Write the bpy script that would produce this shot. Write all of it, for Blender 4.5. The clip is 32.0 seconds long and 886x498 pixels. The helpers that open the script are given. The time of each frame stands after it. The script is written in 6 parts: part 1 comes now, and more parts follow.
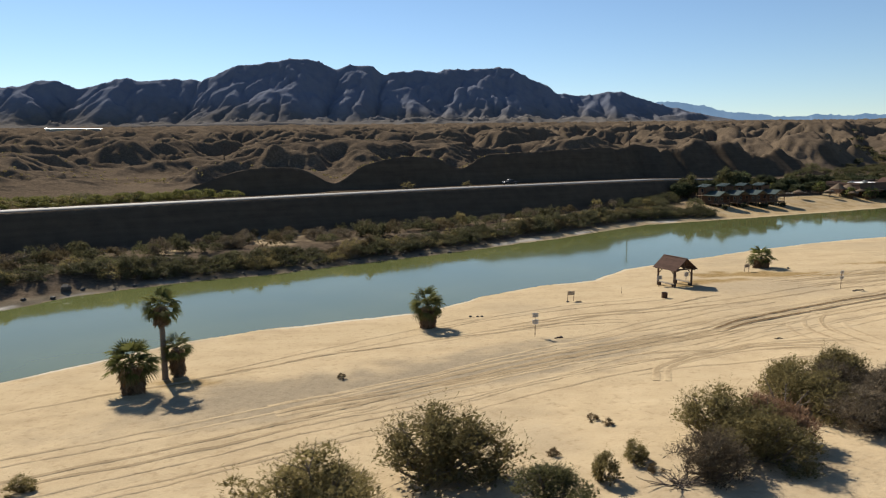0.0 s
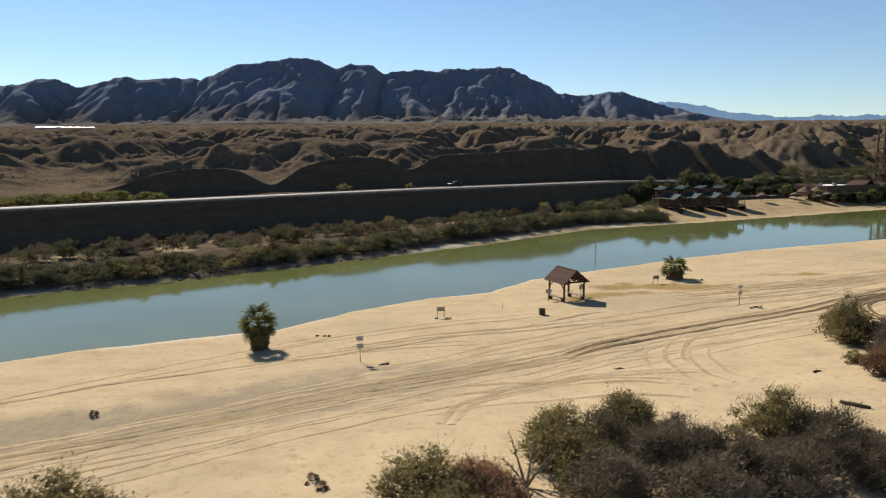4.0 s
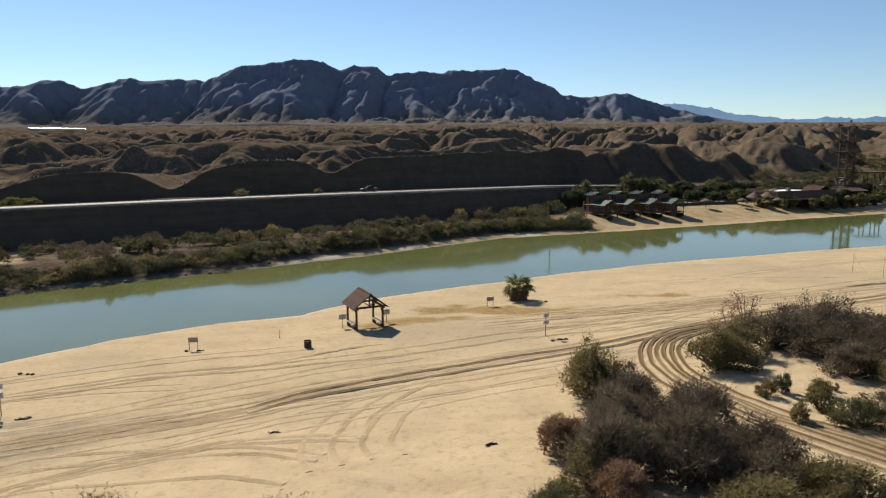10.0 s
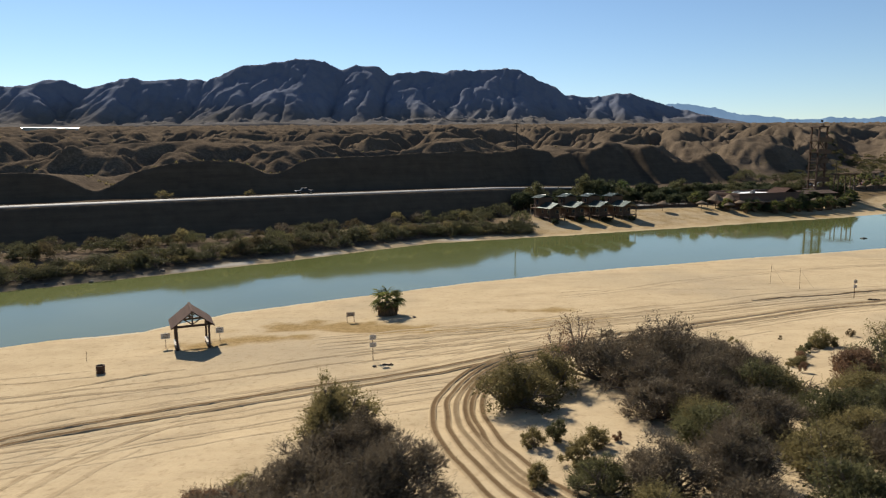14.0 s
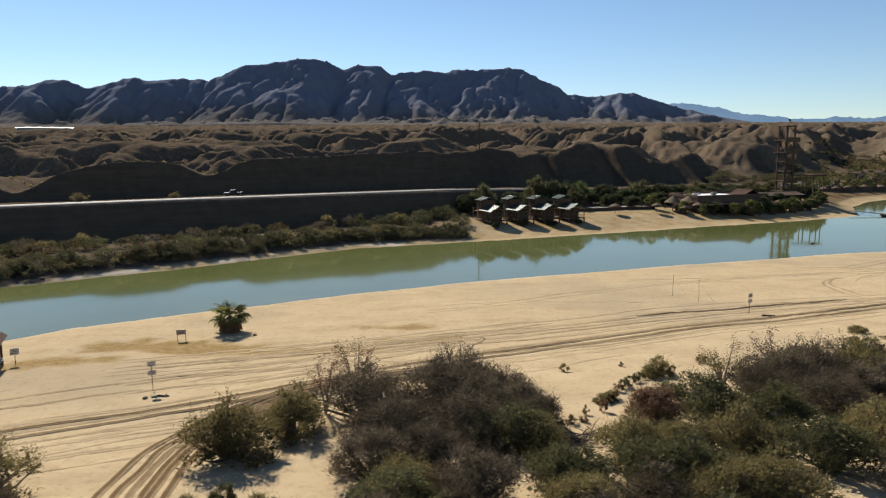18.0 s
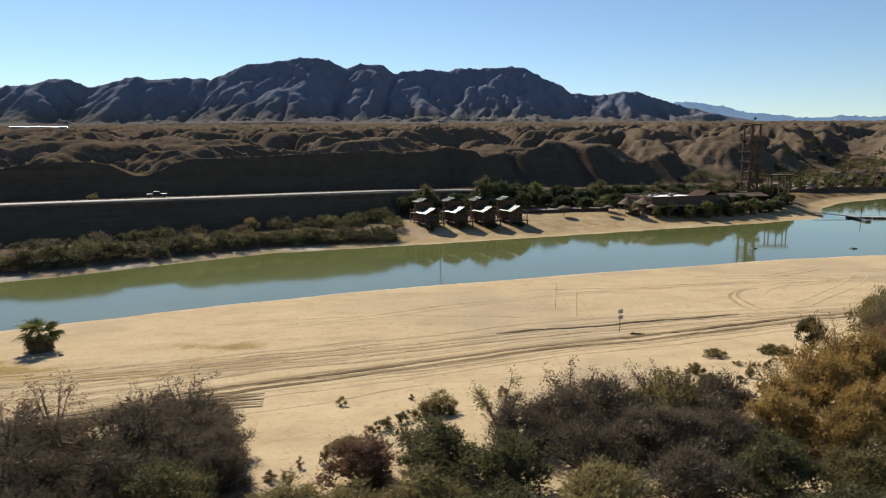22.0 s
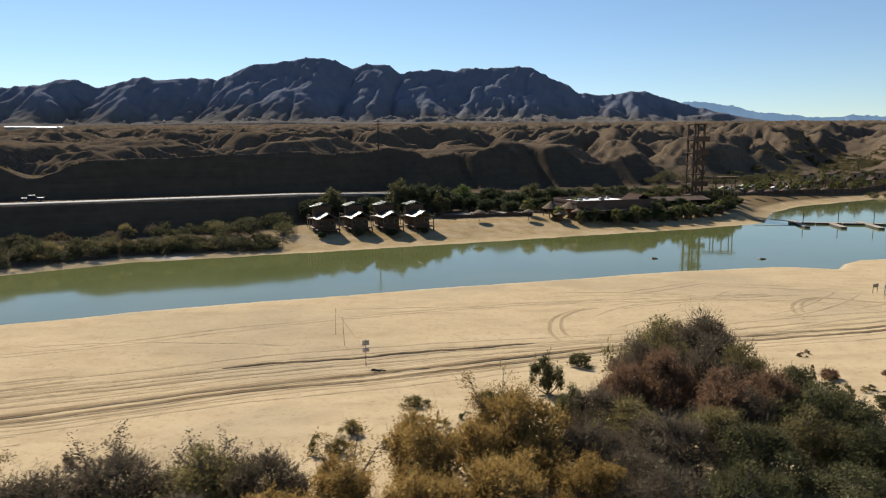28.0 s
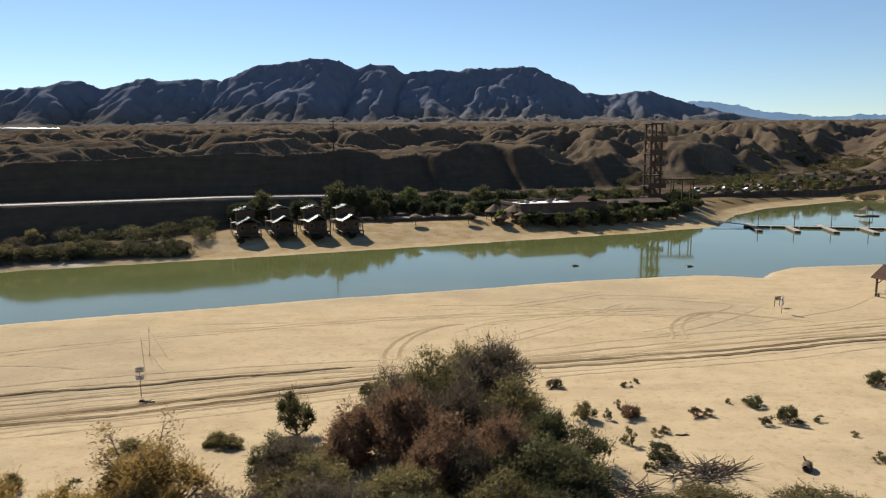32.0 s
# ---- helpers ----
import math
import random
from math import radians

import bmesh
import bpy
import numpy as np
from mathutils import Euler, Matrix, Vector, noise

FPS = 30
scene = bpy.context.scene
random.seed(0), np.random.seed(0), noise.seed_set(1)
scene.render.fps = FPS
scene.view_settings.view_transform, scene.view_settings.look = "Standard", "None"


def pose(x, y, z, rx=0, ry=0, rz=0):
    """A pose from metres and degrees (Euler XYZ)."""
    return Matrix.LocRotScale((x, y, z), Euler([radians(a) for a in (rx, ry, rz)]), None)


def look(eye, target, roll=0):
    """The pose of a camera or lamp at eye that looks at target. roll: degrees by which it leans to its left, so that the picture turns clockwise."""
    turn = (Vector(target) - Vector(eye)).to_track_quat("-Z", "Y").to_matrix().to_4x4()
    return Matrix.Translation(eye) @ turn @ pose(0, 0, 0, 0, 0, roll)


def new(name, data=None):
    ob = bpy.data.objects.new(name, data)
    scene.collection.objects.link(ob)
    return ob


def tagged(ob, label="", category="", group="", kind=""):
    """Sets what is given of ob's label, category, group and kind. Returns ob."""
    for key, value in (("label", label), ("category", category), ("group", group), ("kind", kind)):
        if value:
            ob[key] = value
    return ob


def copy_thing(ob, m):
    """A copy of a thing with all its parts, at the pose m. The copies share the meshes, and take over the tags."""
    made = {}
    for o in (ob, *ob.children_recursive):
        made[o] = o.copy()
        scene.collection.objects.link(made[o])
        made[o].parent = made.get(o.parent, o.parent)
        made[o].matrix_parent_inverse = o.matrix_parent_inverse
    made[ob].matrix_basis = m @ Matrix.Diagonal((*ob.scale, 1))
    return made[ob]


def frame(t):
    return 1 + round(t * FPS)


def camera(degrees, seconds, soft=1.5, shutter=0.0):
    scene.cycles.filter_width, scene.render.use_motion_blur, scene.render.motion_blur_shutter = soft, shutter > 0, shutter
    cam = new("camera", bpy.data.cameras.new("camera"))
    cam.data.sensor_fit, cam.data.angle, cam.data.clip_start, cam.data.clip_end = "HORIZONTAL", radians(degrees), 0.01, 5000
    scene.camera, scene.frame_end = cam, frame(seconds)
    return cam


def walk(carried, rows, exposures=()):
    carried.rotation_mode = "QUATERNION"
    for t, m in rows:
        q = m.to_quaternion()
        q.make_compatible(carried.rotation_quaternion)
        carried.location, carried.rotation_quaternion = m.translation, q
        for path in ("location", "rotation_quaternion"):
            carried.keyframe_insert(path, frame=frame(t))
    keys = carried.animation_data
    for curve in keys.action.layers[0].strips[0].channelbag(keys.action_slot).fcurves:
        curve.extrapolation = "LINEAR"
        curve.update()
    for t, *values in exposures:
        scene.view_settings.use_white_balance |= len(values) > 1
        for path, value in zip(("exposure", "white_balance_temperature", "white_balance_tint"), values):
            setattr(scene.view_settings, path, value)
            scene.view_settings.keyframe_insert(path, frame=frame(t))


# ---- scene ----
cam = camera(66.0, 32.0, soft=1.15, shutter=0.5)
PATH = [
    (0, pose(0.000, 0.000, 20.000, 81.676, 0.579, 0.020)),
    (1, pose(4.178, 1.949, 20.023, 81.700, 0.572, 0.135)),
    (2, pose(8.360, 3.898, 20.047, 81.664, 0.521, 0.153)),
    (3.5, pose(14.641, 6.822, 20.082, 81.639, 0.423, 0.214)),
    (5.5, pose(23.027, 10.722, 20.130, 81.672, 0.353, 0.422)),
    (7, pose(29.327, 13.647, 20.166, 81.716, 0.316, 0.574)),
    (8, pose(33.532, 15.597, 20.191, 81.742, 0.308, 0.675)),
    (9, pose(37.740, 17.547, 20.215, 81.767, 0.318, 0.803)),
    (10, pose(41.953, 19.498, 20.240, 81.783, 0.293, 0.932)),
    (11, pose(46.169, 21.448, 20.264, 81.786, 0.252, 1.057)),
    (12, pose(50.388, 23.399, 20.289, 81.787, 0.249, 1.179)),
    (13, pose(54.612, 25.350, 20.314, 81.771, 0.257, 1.271)),
    (14.5, pose(60.954, 28.277, 20.352, 81.782, 0.230, 1.365)),
    (16.5, pose(69.423, 32.180, 20.403, 81.789, 0.219, 1.551)),
    (18, pose(75.785, 35.107, 20.441, 81.756, 0.241, 1.745)),
    (19, pose(80.031, 37.059, 20.467, 81.746, 0.253, 1.898)),
    (20, pose(84.281, 39.011, 20.493, 81.730, 0.256, 1.965)),
    (21, pose(88.534, 40.963, 20.519, 81.712, 0.256, 2.037)),
    (22, pose(92.791, 42.915, 20.545, 81.669, 0.254, 2.194)),
    (23, pose(97.052, 44.868, 20.571, 81.595, 0.246, 2.334)),
    (24, pose(101.317, 46.821, 20.598, 81.556, 0.235, 2.433)),
    (25, pose(105.585, 48.773, 20.625, 81.580, 0.225, 2.526)),
    (25.5, pose(107.721, 49.750, 20.638, 81.600, 0.229, 2.608)),
    (27.5, pose(116.273, 53.656, 20.692, 81.661, 0.254, 2.989)),
    (28, pose(118.413, 54.633, 20.705, 81.677, 0.259, 3.084)),
    (29, pose(122.697, 56.586, 20.732, 81.687, 0.269, 3.237)),
    (30, pose(126.984, 58.540, 20.760, 81.694, 0.310, 3.387)),
    (31, pose(131.275, 60.493, 20.787, 81.700, 0.349, 3.519)),
    (32, pose(135.570, 62.447, 20.815, 81.701, 0.381, 3.658)),
]

walk(cam, PATH)

# world and sun: low winter sun from beyond the river, to the upstream side
SUN_EL, SUN_AZ = 35.0, -30.0        # degrees; azimuth from +y towards +x
world = bpy.data.worlds.new("sky")
scene.world = world
world.use_nodes = True
wn = world.node_tree.nodes
sky = wn.new("ShaderNodeTexSky")
sky.sky_type = "NISHITA"
sky.sun_disc = False
sky.sun_elevation = radians(SUN_EL)
sky.sun_rotation = radians(SUN_AZ)
sky.altitude = 600.0
sky.air_density, sky.dust_density, sky.ozone_density = 1.0, 0.02, 3.8
wn["Background"].inputs[1].default_value = 0.067
world.node_tree.links.new(sky.outputs[0], wn["Background"].inputs[0])
sun = new("sun", bpy.data.lights.new("sun", "SUN"))
sun.data.energy, sun.data.angle, sun.data.color = 5.0, radians(0.53), (1.0, 0.915, 0.785)
ce, se = math.cos(radians(SUN_EL)), math.sin(radians(SUN_EL))
sun_from = Vector((math.sin(radians(SUN_AZ)) * ce, math.cos(radians(SUN_AZ)) * ce, se))
sun.matrix_world = look(sun_from * 200, (0, 0, 0))
scene.view_settings.exposure = 0.73

# ---- small tools ----
rng = np.random.default_rng(7)


def mesh_np(name, verts, faces):
    """A mesh from arrays; faces all triangles or all quads."""
    me = bpy.data.meshes.new(name)
    verts, faces = np.asarray(verts, np.float32), np.asarray(faces, np.int32)
    n = faces.shape[1]
    me.vertices.add(len(verts))
    me.vertices.foreach_set("co", verts.ravel())
    me.loops.add(faces.size)
    me.loops.foreach_set("vertex_index", faces.ravel())
    me.polygons.add(len(faces))
    me.polygons.foreach_set("loop_start", np.arange(0, faces.size, n, dtype=np.int32))
    me.update(calc_edges=True)
    return me


def ob_mesh(name, me, material=None, parent=None, label="", m=None):
    ob = new(name, me)
    if material is not None and not me.materials:
        me.materials.append(material)
    if parent is not None:
        ob.parent = parent
    if m is not None:
        ob.matrix_basis = m
    if label:
        ob["label"] = label
    return ob


def part(name, bm, material, parent, label="", m=None):
    me = bpy.data.meshes.new(name)
    bm.to_mesh(me)
    bm.free()
    return ob_mesh(name, me, material, parent, label, m)


def thing(name, label, category, m=None, group="", kind=""):
    ob = new(name)
    ob.empty_display_size = 0.3
    if m is not None:
        ob.matrix_basis = m
    return tagged(ob, label, category, group, kind)


def box(bm, lo, hi, bevel=0.0, m=None):
    """An axis-aligned box, with bevelled edges."""
    lo, hi = Vector(lo), Vector(hi)
    got = bmesh.ops.create_cube(bm, size=1.0, matrix=Matrix.Translation((lo + hi) / 2) @ Matrix.Diagonal((*(hi - lo), 1)))
    vs = got["verts"]
    if bevel:
        es = list({e for v in vs for e in v.link_edges})
        out = bmesh.ops.bevel(bm, geom=es, offset=bevel, segments=1, affect="EDGES")
        vs = list({v for f in out["faces"] for v in f.verts} | {v for v in vs if v.is_valid})
    if m is not None:
        bmesh.ops.transform(bm, matrix=m, verts=vs)
    return bm


def beam(bm, a, b, w, h=None, sides=4):
    """A bar from a to b, of width w and height h, or round with more sides."""
    a, b = Vector(a), Vector(b)
    h = h or w
    d = b - a
    q = d.to_track_quat("Z", "Y").to_matrix().to_4x4()
    if sides == 4:
        got = bmesh.ops.create_cube(bm, size=1.0, matrix=Matrix.Translation((a + b) / 2) @ q @ Matrix.Diagonal((w, h, d.length, 1)))
    else:
        got = bmesh.ops.create_cone(bm, cap_ends=True, segments=sides, radius1=w / 2, radius2=h / 2, depth=d.length,
                                    matrix=Matrix.Translation((a + b) / 2) @ q)
    return bm


def new_bm():
    return bmesh.new()


# ---- procedural noise for the land ----
def lattice(ix, iy, seed):
    h = (ix.astype(np.int64) * 374761393 + iy.astype(np.int64) * 668265263 + seed * 1274126177) & 0x7FFFFFFF
    h = ((h ^ (h >> 13)) * 1274126177) & 0x7FFFFFFF
    return ((h ^ (h >> 16)) & 0xFFFF) / 32767.5 - 1.0


def vnoise(x, y, seed=0):
    """Smooth noise from -1 to 1."""
    x, y = np.asarray(x, float), np.asarray(y, float)
    ix, iy = np.floor(x), np.floor(y)
    fx, fy = x - ix, y - iy
    fx, fy = fx ** 3 * (fx * (fx * 6 - 15) + 10), fy ** 3 * (fy * (fy * 6 - 15) + 10)
    a, b = lattice(ix, iy, seed), lattice(ix + 1, iy, seed)
    c, d = lattice(ix, iy + 1, seed), lattice(ix + 1, iy + 1, seed)
    return (a + (b - a) * fx) * (1 - fy) + (c + (d - c) * fx) * fy


def fbm(x, y, seed=0, octaves=4, gain=0.5):
    out, amp, tot = 0.0, 1.0, 0.0
    for k in range(octaves):
        # each octave is turned, so that no grid shows
        c, s = math.cos(0.6 + 1.1 * k), math.sin(0.6 + 1.1 * k)
        out = out + amp * vnoise((c * x - s * y) * 2 ** k, (s * x + c * y) * 2 ** k, seed + 17 * k)
        tot += amp
        amp *= gain
    return out / tot


def billow(x, y, seed=0, octaves=4, gain=0.5):
    """Rounded tops and sharp gullies, from 0 to 1."""
    out, amp, tot = 0.0, 1.0, 0.0
    for k in range(octaves):
        c, s = math.cos(0.4 + 1.3 * k), math.sin(0.4 + 1.3 * k)
        out = out + amp * np.abs(vnoise((c * x - s * y) * 2 ** k, (s * x + c * y) * 2 ** k, seed + 31 * k))
        tot += amp
        amp *= gain
    return np.clip(out / tot * 1.9, 0, 1.3)


def ridged(x, y, seed, octaves=5, gain=0.52):
    """Sharp crests and hollow flanks, from 0 to 1."""
    out, amp, tot, w = 0.0, 1.0, 0.0, 1.0
    for k in range(octaves):
        c, s = math.cos(0.3 + 1.2 * k), math.sin(0.3 + 1.2 * k)
        n = 1 - np.abs(vnoise((c * x - s * y) * 2.03 ** k, (s * x + c * y) * 2.03 ** k, seed + 13 * k))
        n = n * n * w
        w = np.clip(n * 1.6, 0.25, 1)
        out, tot, amp = out + amp * n, tot + amp, amp * gain
    return out / tot * 1.35


def sstep(a, b, x):
    t = np.clip((np.asarray(x, float) - a) / (b - a), 0, 1)
    return t * t * (3 - 2 * t)


# ---- the lie of the land ----
NEAR_X = (-260, -100, -60, -39, -29, -21, -12, -2, 5, 14, 23, 26, 30, 44, 62, 80, 106, 135, 153, 171, 180, 183, 189, 206, 260, 420, 900)
NEAR_Y = (-70, 12, 41, 58, 69, 74.5, 78.5, 82.5, 91, 98, 102.3, 106, 111.5, 120.5, 132, 141.5, 152.5, 163.8, 171, 175.3, 173.6, 178, 183.5, 187, 200, 240, 330)
FAR_X = (-260, -140, -90, -57, -52, -40, -28, -18, -3, 13.5, 28, 40, 53, 77, 104, 135, 171, 197, 204, 212, 230, 277, 300, 420, 900)
FAR_Y = (-20, 35, 62, 86, 95, 104, 110, 118, 128, 141.5, 153.5, 165, 177.5, 187, 199.6, 214.8, 231.6, 247, 262, 278, 302, 338, 332, 372, 520)
ROAD_X = (-320, -140, -80, -60, -12, 8, 47, 70, 100, 130, 170, 230, 330)
ROAD_Y = (-20, 85, 123, 139, 174, 187, 211, 228, 257, 285, 320, 372, 470)
ROAD_Z = (9.6, 9.6, 9.6, 9.6, 9.6, 9.6, 9.5, 9.3, 8.0, 6.6, 5.4, 4.4, 4.4)
CUT_X = (-400, -113, -88, -65, -57, -49.4, -35.9, -31, -28, -23.6, -14, 0.5, 5, 8.6, 15, 37, 58, 72, 91, 112, 135, 160, 185, 203, 225)
CUT_Z = (12, 9.0, 9.0, 9.4, 12.7, 15.7, 15.2, 10.4, 9.0, 15.5, 17.9, 18.1, 14.5, 12.3, 18.5, 19.4, 20.9, 21.9, 22.8, 23, 22.4, 18.5, 13.5, 9, 5)
COS = 0.87
# the cut spurs have rounded shoulders
cut_x = np.arange(-400, 240, 1.0)
round_ = np.hanning(15)
cut_z = np.convolve(np.pad(np.interp(cut_x, CUT_X, CUT_Z), 7, mode="edge"), round_ / round_.sum(), "valid")


def road_y(x):
    return np.interp(x, ROAD_X, ROAD_Y)


def erode(z, dx, fixed, strength, steps, uplift=0.0, soften=0.1, power=0.45):
    """Rain on a grid of heights: streams cut down by the area that they drain."""
    ny, nx = z.shape
    z = z.copy()
    cell = np.arange(nx * ny).reshape(ny, nx)
    way = [(a, b, math.hypot(a, b)) for a in (-1, 0, 1) for b in (-1, 0, 1) if a or b]
    keep = np.where(fixed, 0.0, 1.0)
    for _ in range(steps):
        z = z + uplift * keep
        pad = np.pad(z, 1, mode="edge")
        best, rec = np.zeros_like(z), cell.copy()
        for a, b, d in way:
            drop = (z - pad[1 + a:1 + a + ny, 1 + b:1 + b + nx]) / d
            more = drop > best
            best = np.where(more, drop, best)
            rec = np.where(more, cell + a * nx + b, rec)
        flat = z.ravel()
        order, to = np.argsort(flat).tolist(), rec.ravel().tolist()
        area = [1.0] * (nx * ny)
        for c in reversed(order):
            if to[c] != c:
                area[to[c]] += area[c]
        cutd = (strength * keep.ravel() * np.array(area) ** power).tolist()
        level = flat.tolist()
        for c in order:
            f = cutd[c]
            level[c] = (level[c] + f * level[to[c]]) / (1 + f)
        z = np.array(level).reshape(ny, nx)
        pad = np.pad(z, 1, mode="edge")
        z = z + soften * keep * (pad[:-2, 1:-1] + pad[2:, 1:-1] + pad[1:-1, :-2] + pad[1:-1, 2:] - 4 * z)
    return z


def from_grid(z, u, v):
    """Smooth reading of a grid at fractional columns u and rows v."""
    u, v = np.clip(u, 0, z.shape[1] - 1.001), np.clip(v, 0, z.shape[0] - 1.001)
    i, j = u.astype(int), v.astype(int)
    fu, fv = u - i, v - j
    return (z[j, i] * (1 - fu) + z[j, i + 1] * fu) * (1 - fv) + (z[j + 1, i] * (1 - fu) + z[j + 1, i + 1] * fu) * fv


def terrace(y):
    """The old level of the desert, rising towards the mountains."""
    return np.interp(y, (200, 300, 400, 600, 1000, 1165, 1600, 2900, 3300, 4600), (19, 23, 27, 35, 50, 56, 73, 127, 140, 185))


# the dissected desert: a tilted terrace, cut by a net of washes and by the gullies that feed them
HX0, HDX = -600.0, 3.0
hu, hv = np.meshgrid(np.arange(450) * HDX + HX0, np.arange(285) * HDX)
hx, hy = hu + 22 * fbm(hu / 70, hv / 70, 11, 3), hv + 22 * fbm(hu / 70, hv / 70, 12, 3)
net = np.abs(vnoise(hx / 50, hy / 46, 23))
wash = (net < 0.035) | (hv < 1)
top = terrace(hv + road_y(hu)) + 2.6 * fbm(hu / 80, hv / 80, 3, 2)
floor_z = np.maximum(9.5 + 0.012 * hv, top - np.interp(hv, (0, 150, 400, 800), (14, 17, 17, 14)))
net2 = np.abs(vnoise(hx / 27 + 9, hy / 25, 18))
rise = 1 - (1 - np.minimum(net / 0.8, 1)) ** 1.5
rise = rise * (0.78 + 0.22 * np.minimum(net2 / 0.5, 1) + 0.16 * fbm(hu / 55, hv / 55, 6, 2))
h0 = np.where(wash, floor_z, floor_z + (top - floor_z) * 1.30 * rise + 0.6 * fbm(hu / 14, hv / 14, 5, 3))
ERODED = erode(h0, HDX, wash, 0.075, 16, 0.0, 0.015, 0.5)


gy_, gx_ = np.gradient(ERODED, HDX)
STEEP = np.hypot(gx_, gy_)


def hills(x, y):
    """The dissected desert behind the road, rising towards the mountains."""
    s = y - road_y(x)
    wx = x + 2.0 * vnoise(x / 11, y / 11, 15)
    ws = s + 2.0 * vnoise(x / 11, y / 11, 16)
    h = from_grid(ERODED, (wx - HX0) / HDX, ws / HDX) + 0.5 * (ridged(x / 24, y / 26, 52, 4, 0.55) - 0.5)
    steep = from_grid(STEEP, (wx - HX0) / HDX, ws / HDX)
    h = h + np.minimum(steep, 0.6) * (5.5 * (ridged(x / 13, y / 15, 57, 4, 0.58) - 0.55) + 1.8 * (ridged(x / 5.2, y / 7, 58, 3, 0.6) - 0.55))
    edge = np.maximum(sstep(690, 830, s), np.maximum(sstep(-480, -580, x), sstep(640, 740, x)))
    wide = terrace(y) - 17 * (1 - ridged(x / 90, y / 80, 8, 5, 0.5))
    h = h * (1 - edge) + wide * edge
    # the wash that opens behind the car park
    vx = np.interp(y, (300, 350, 600, 820, 1300), (225, 250, 402, 520, 800))
    v = np.exp(-((x - vx) / np.interp(y, (300, 420, 900), (62, 42, 32))) ** 4) * (1 - sstep(700, 1100, y))
    h = h * (1 - v) + (4.0 + 0.006 * np.maximum(y - 330, 0) + 0.3 * vnoise(x / 20, y / 20, 3)) * v
    # the pale hill beside it
    h = h + 5 * np.exp(-(((x - 262) / 36) ** 2 + ((y - 485) / 50) ** 2)) * (1 - v)
    return h


def land(x, y):
    """Height of the ground, and how sandy, rocky and muddy it is."""
    x, y = np.asarray(x, float), np.asarray(y, float)
    wob = 0.5 * vnoise(x / 5.0, y / 5.0, 21) + 0.25 * vnoise(x / 1.7, y / 1.7, 22)
    sn = (np.interp(x, NEAR_X, NEAR_Y) - y) * COS + wob * 0.5
    sf = (y - np.interp(x, FAR_X, FAR_Y)) * COS + wob
    yr, zr = road_y(x), np.interp(x, ROAD_X, ROAD_Z)
    sr = (y - yr) * COS
    # near bank: a broad sand flat that climbs gently away from the water
    s = np.maximum(sn, 0)
    near = 0.14 * (1 - np.exp(-s / 0.8)) + np.interp(s, (0, 10, 20, 35, 50, 60, 90, 300), (0, 0.45, 1.0, 1.6, 2.75, 3.3, 4.4, 6.0))
    near = near + sstep(3, 20, s) * (0.14 * fbm(x / 14, y / 14, 2, 3) + 0.05 * fbm(x / 2.6, y / 2.6, 4, 3) + 0.055 * (billow(x / 1.5, y / 1.5, 19, 2) - 0.4) * sstep(-0.3, 0.5, fbm(x / 11, y / 11, 20, 3) + 0.15))
    hum = sstep(40, 62, s) * (0.5 + 0.5 * fbm(x / 9, y / 9, 14, 3)) * 0.55
    near = near + hum
    bed = -1.3 * sstep(0, 6, np.minimum(-sn, -sf))
    # far bank: scrub bench upstream, open beach downstream
    beach = sstep(66, 82, x)
    q = np.maximum(sf, 0)
    bench = 0.35 * sstep(0, 2.5, q) + 1.9 * sstep(2, 15, q) + 0.15 * fbm(x / 6, y / 6, 6, 3)
    strand = 0.12 * (1 - np.exp(-q)) + 2.6 * sstep(0, 24, q) + 0.01 * q
    strand = strand + 0.05 * fbm(x / 3, y / 3, 7, 2) * sstep(1, 6, q)
    far = bench * (1 - beach) + strand * beach
    # embankment below the road, steep towards the river
    top = zr - 0.05
    bank = top + (sr + 4.6 + 0.25 * vnoise(x / 3, y / 3, 33)) * np.interp(x, (60, 120, 170), (1.25, 0.9, 0.3))
    lo = np.where(sr < -4.6, np.maximum(far, np.minimum(bank, top)), top)
    # behind the road: the hills, cut back to a steep face
    foot = np.interp(x, (-100, 45, 70, 92, 112, 150, 205, 240), (26, 28, 28, 31, 34, 30, 18, 18))
    foot = foot + np.interp(x + 0.25 * (sr - foot), (66, 80, 90, 100, 106, 116, 123, 138, 150, 159), (0, 3, 14, 0, 2, 11, 0, 0, 9, 0))
    rough = (1 + sstep(40, 80, x)) * 1.3 * fbm(x / 7, y / 16, 40, 4) + 1.6 * (ridged(x / 6, y / 30, 47, 3) - 0.5) + 2.4 * billow(x / 17, y / 60, 41, 2)
    cutz = np.interp(x + 0.12 * (sr - 14), cut_x, cut_z)
    mix = sstep(2, 34, sr - foot)
    hz = cutz + 0.02 * (sr - foot) + 0.5 * fbm(x / 12, y / 12, 44, 3)
    hh = hills(x, y)
    # downstream the ground behind the bluff stays a low plateau
    lid = hz + 0.8 + 0.035 * np.maximum(sr - foot, 0) + 1.2 * fbm(x / 20, y / 20, 46, 3)
    hh = hh + (np.minimum(hh, lid) - hh) * sstep(25, 60, x) * (1 - sstep(140, 180, x)) * (1 - sstep(150, 260, sr))
    up = hz * (1 - mix) + hh * mix
    floor = zr - 0.1 + np.interp(x, (60, 110, 240), (-1.1, -2.0, -0.6)) * sstep(5, 25, sr) + 0.012 * np.maximum(sr, 0)
    gully = 7.5 * sstep(40, 95, x) * (billow(x / 15 + 0.02 * sr, y / 90, 45, 3, 0.5) - 0.35)
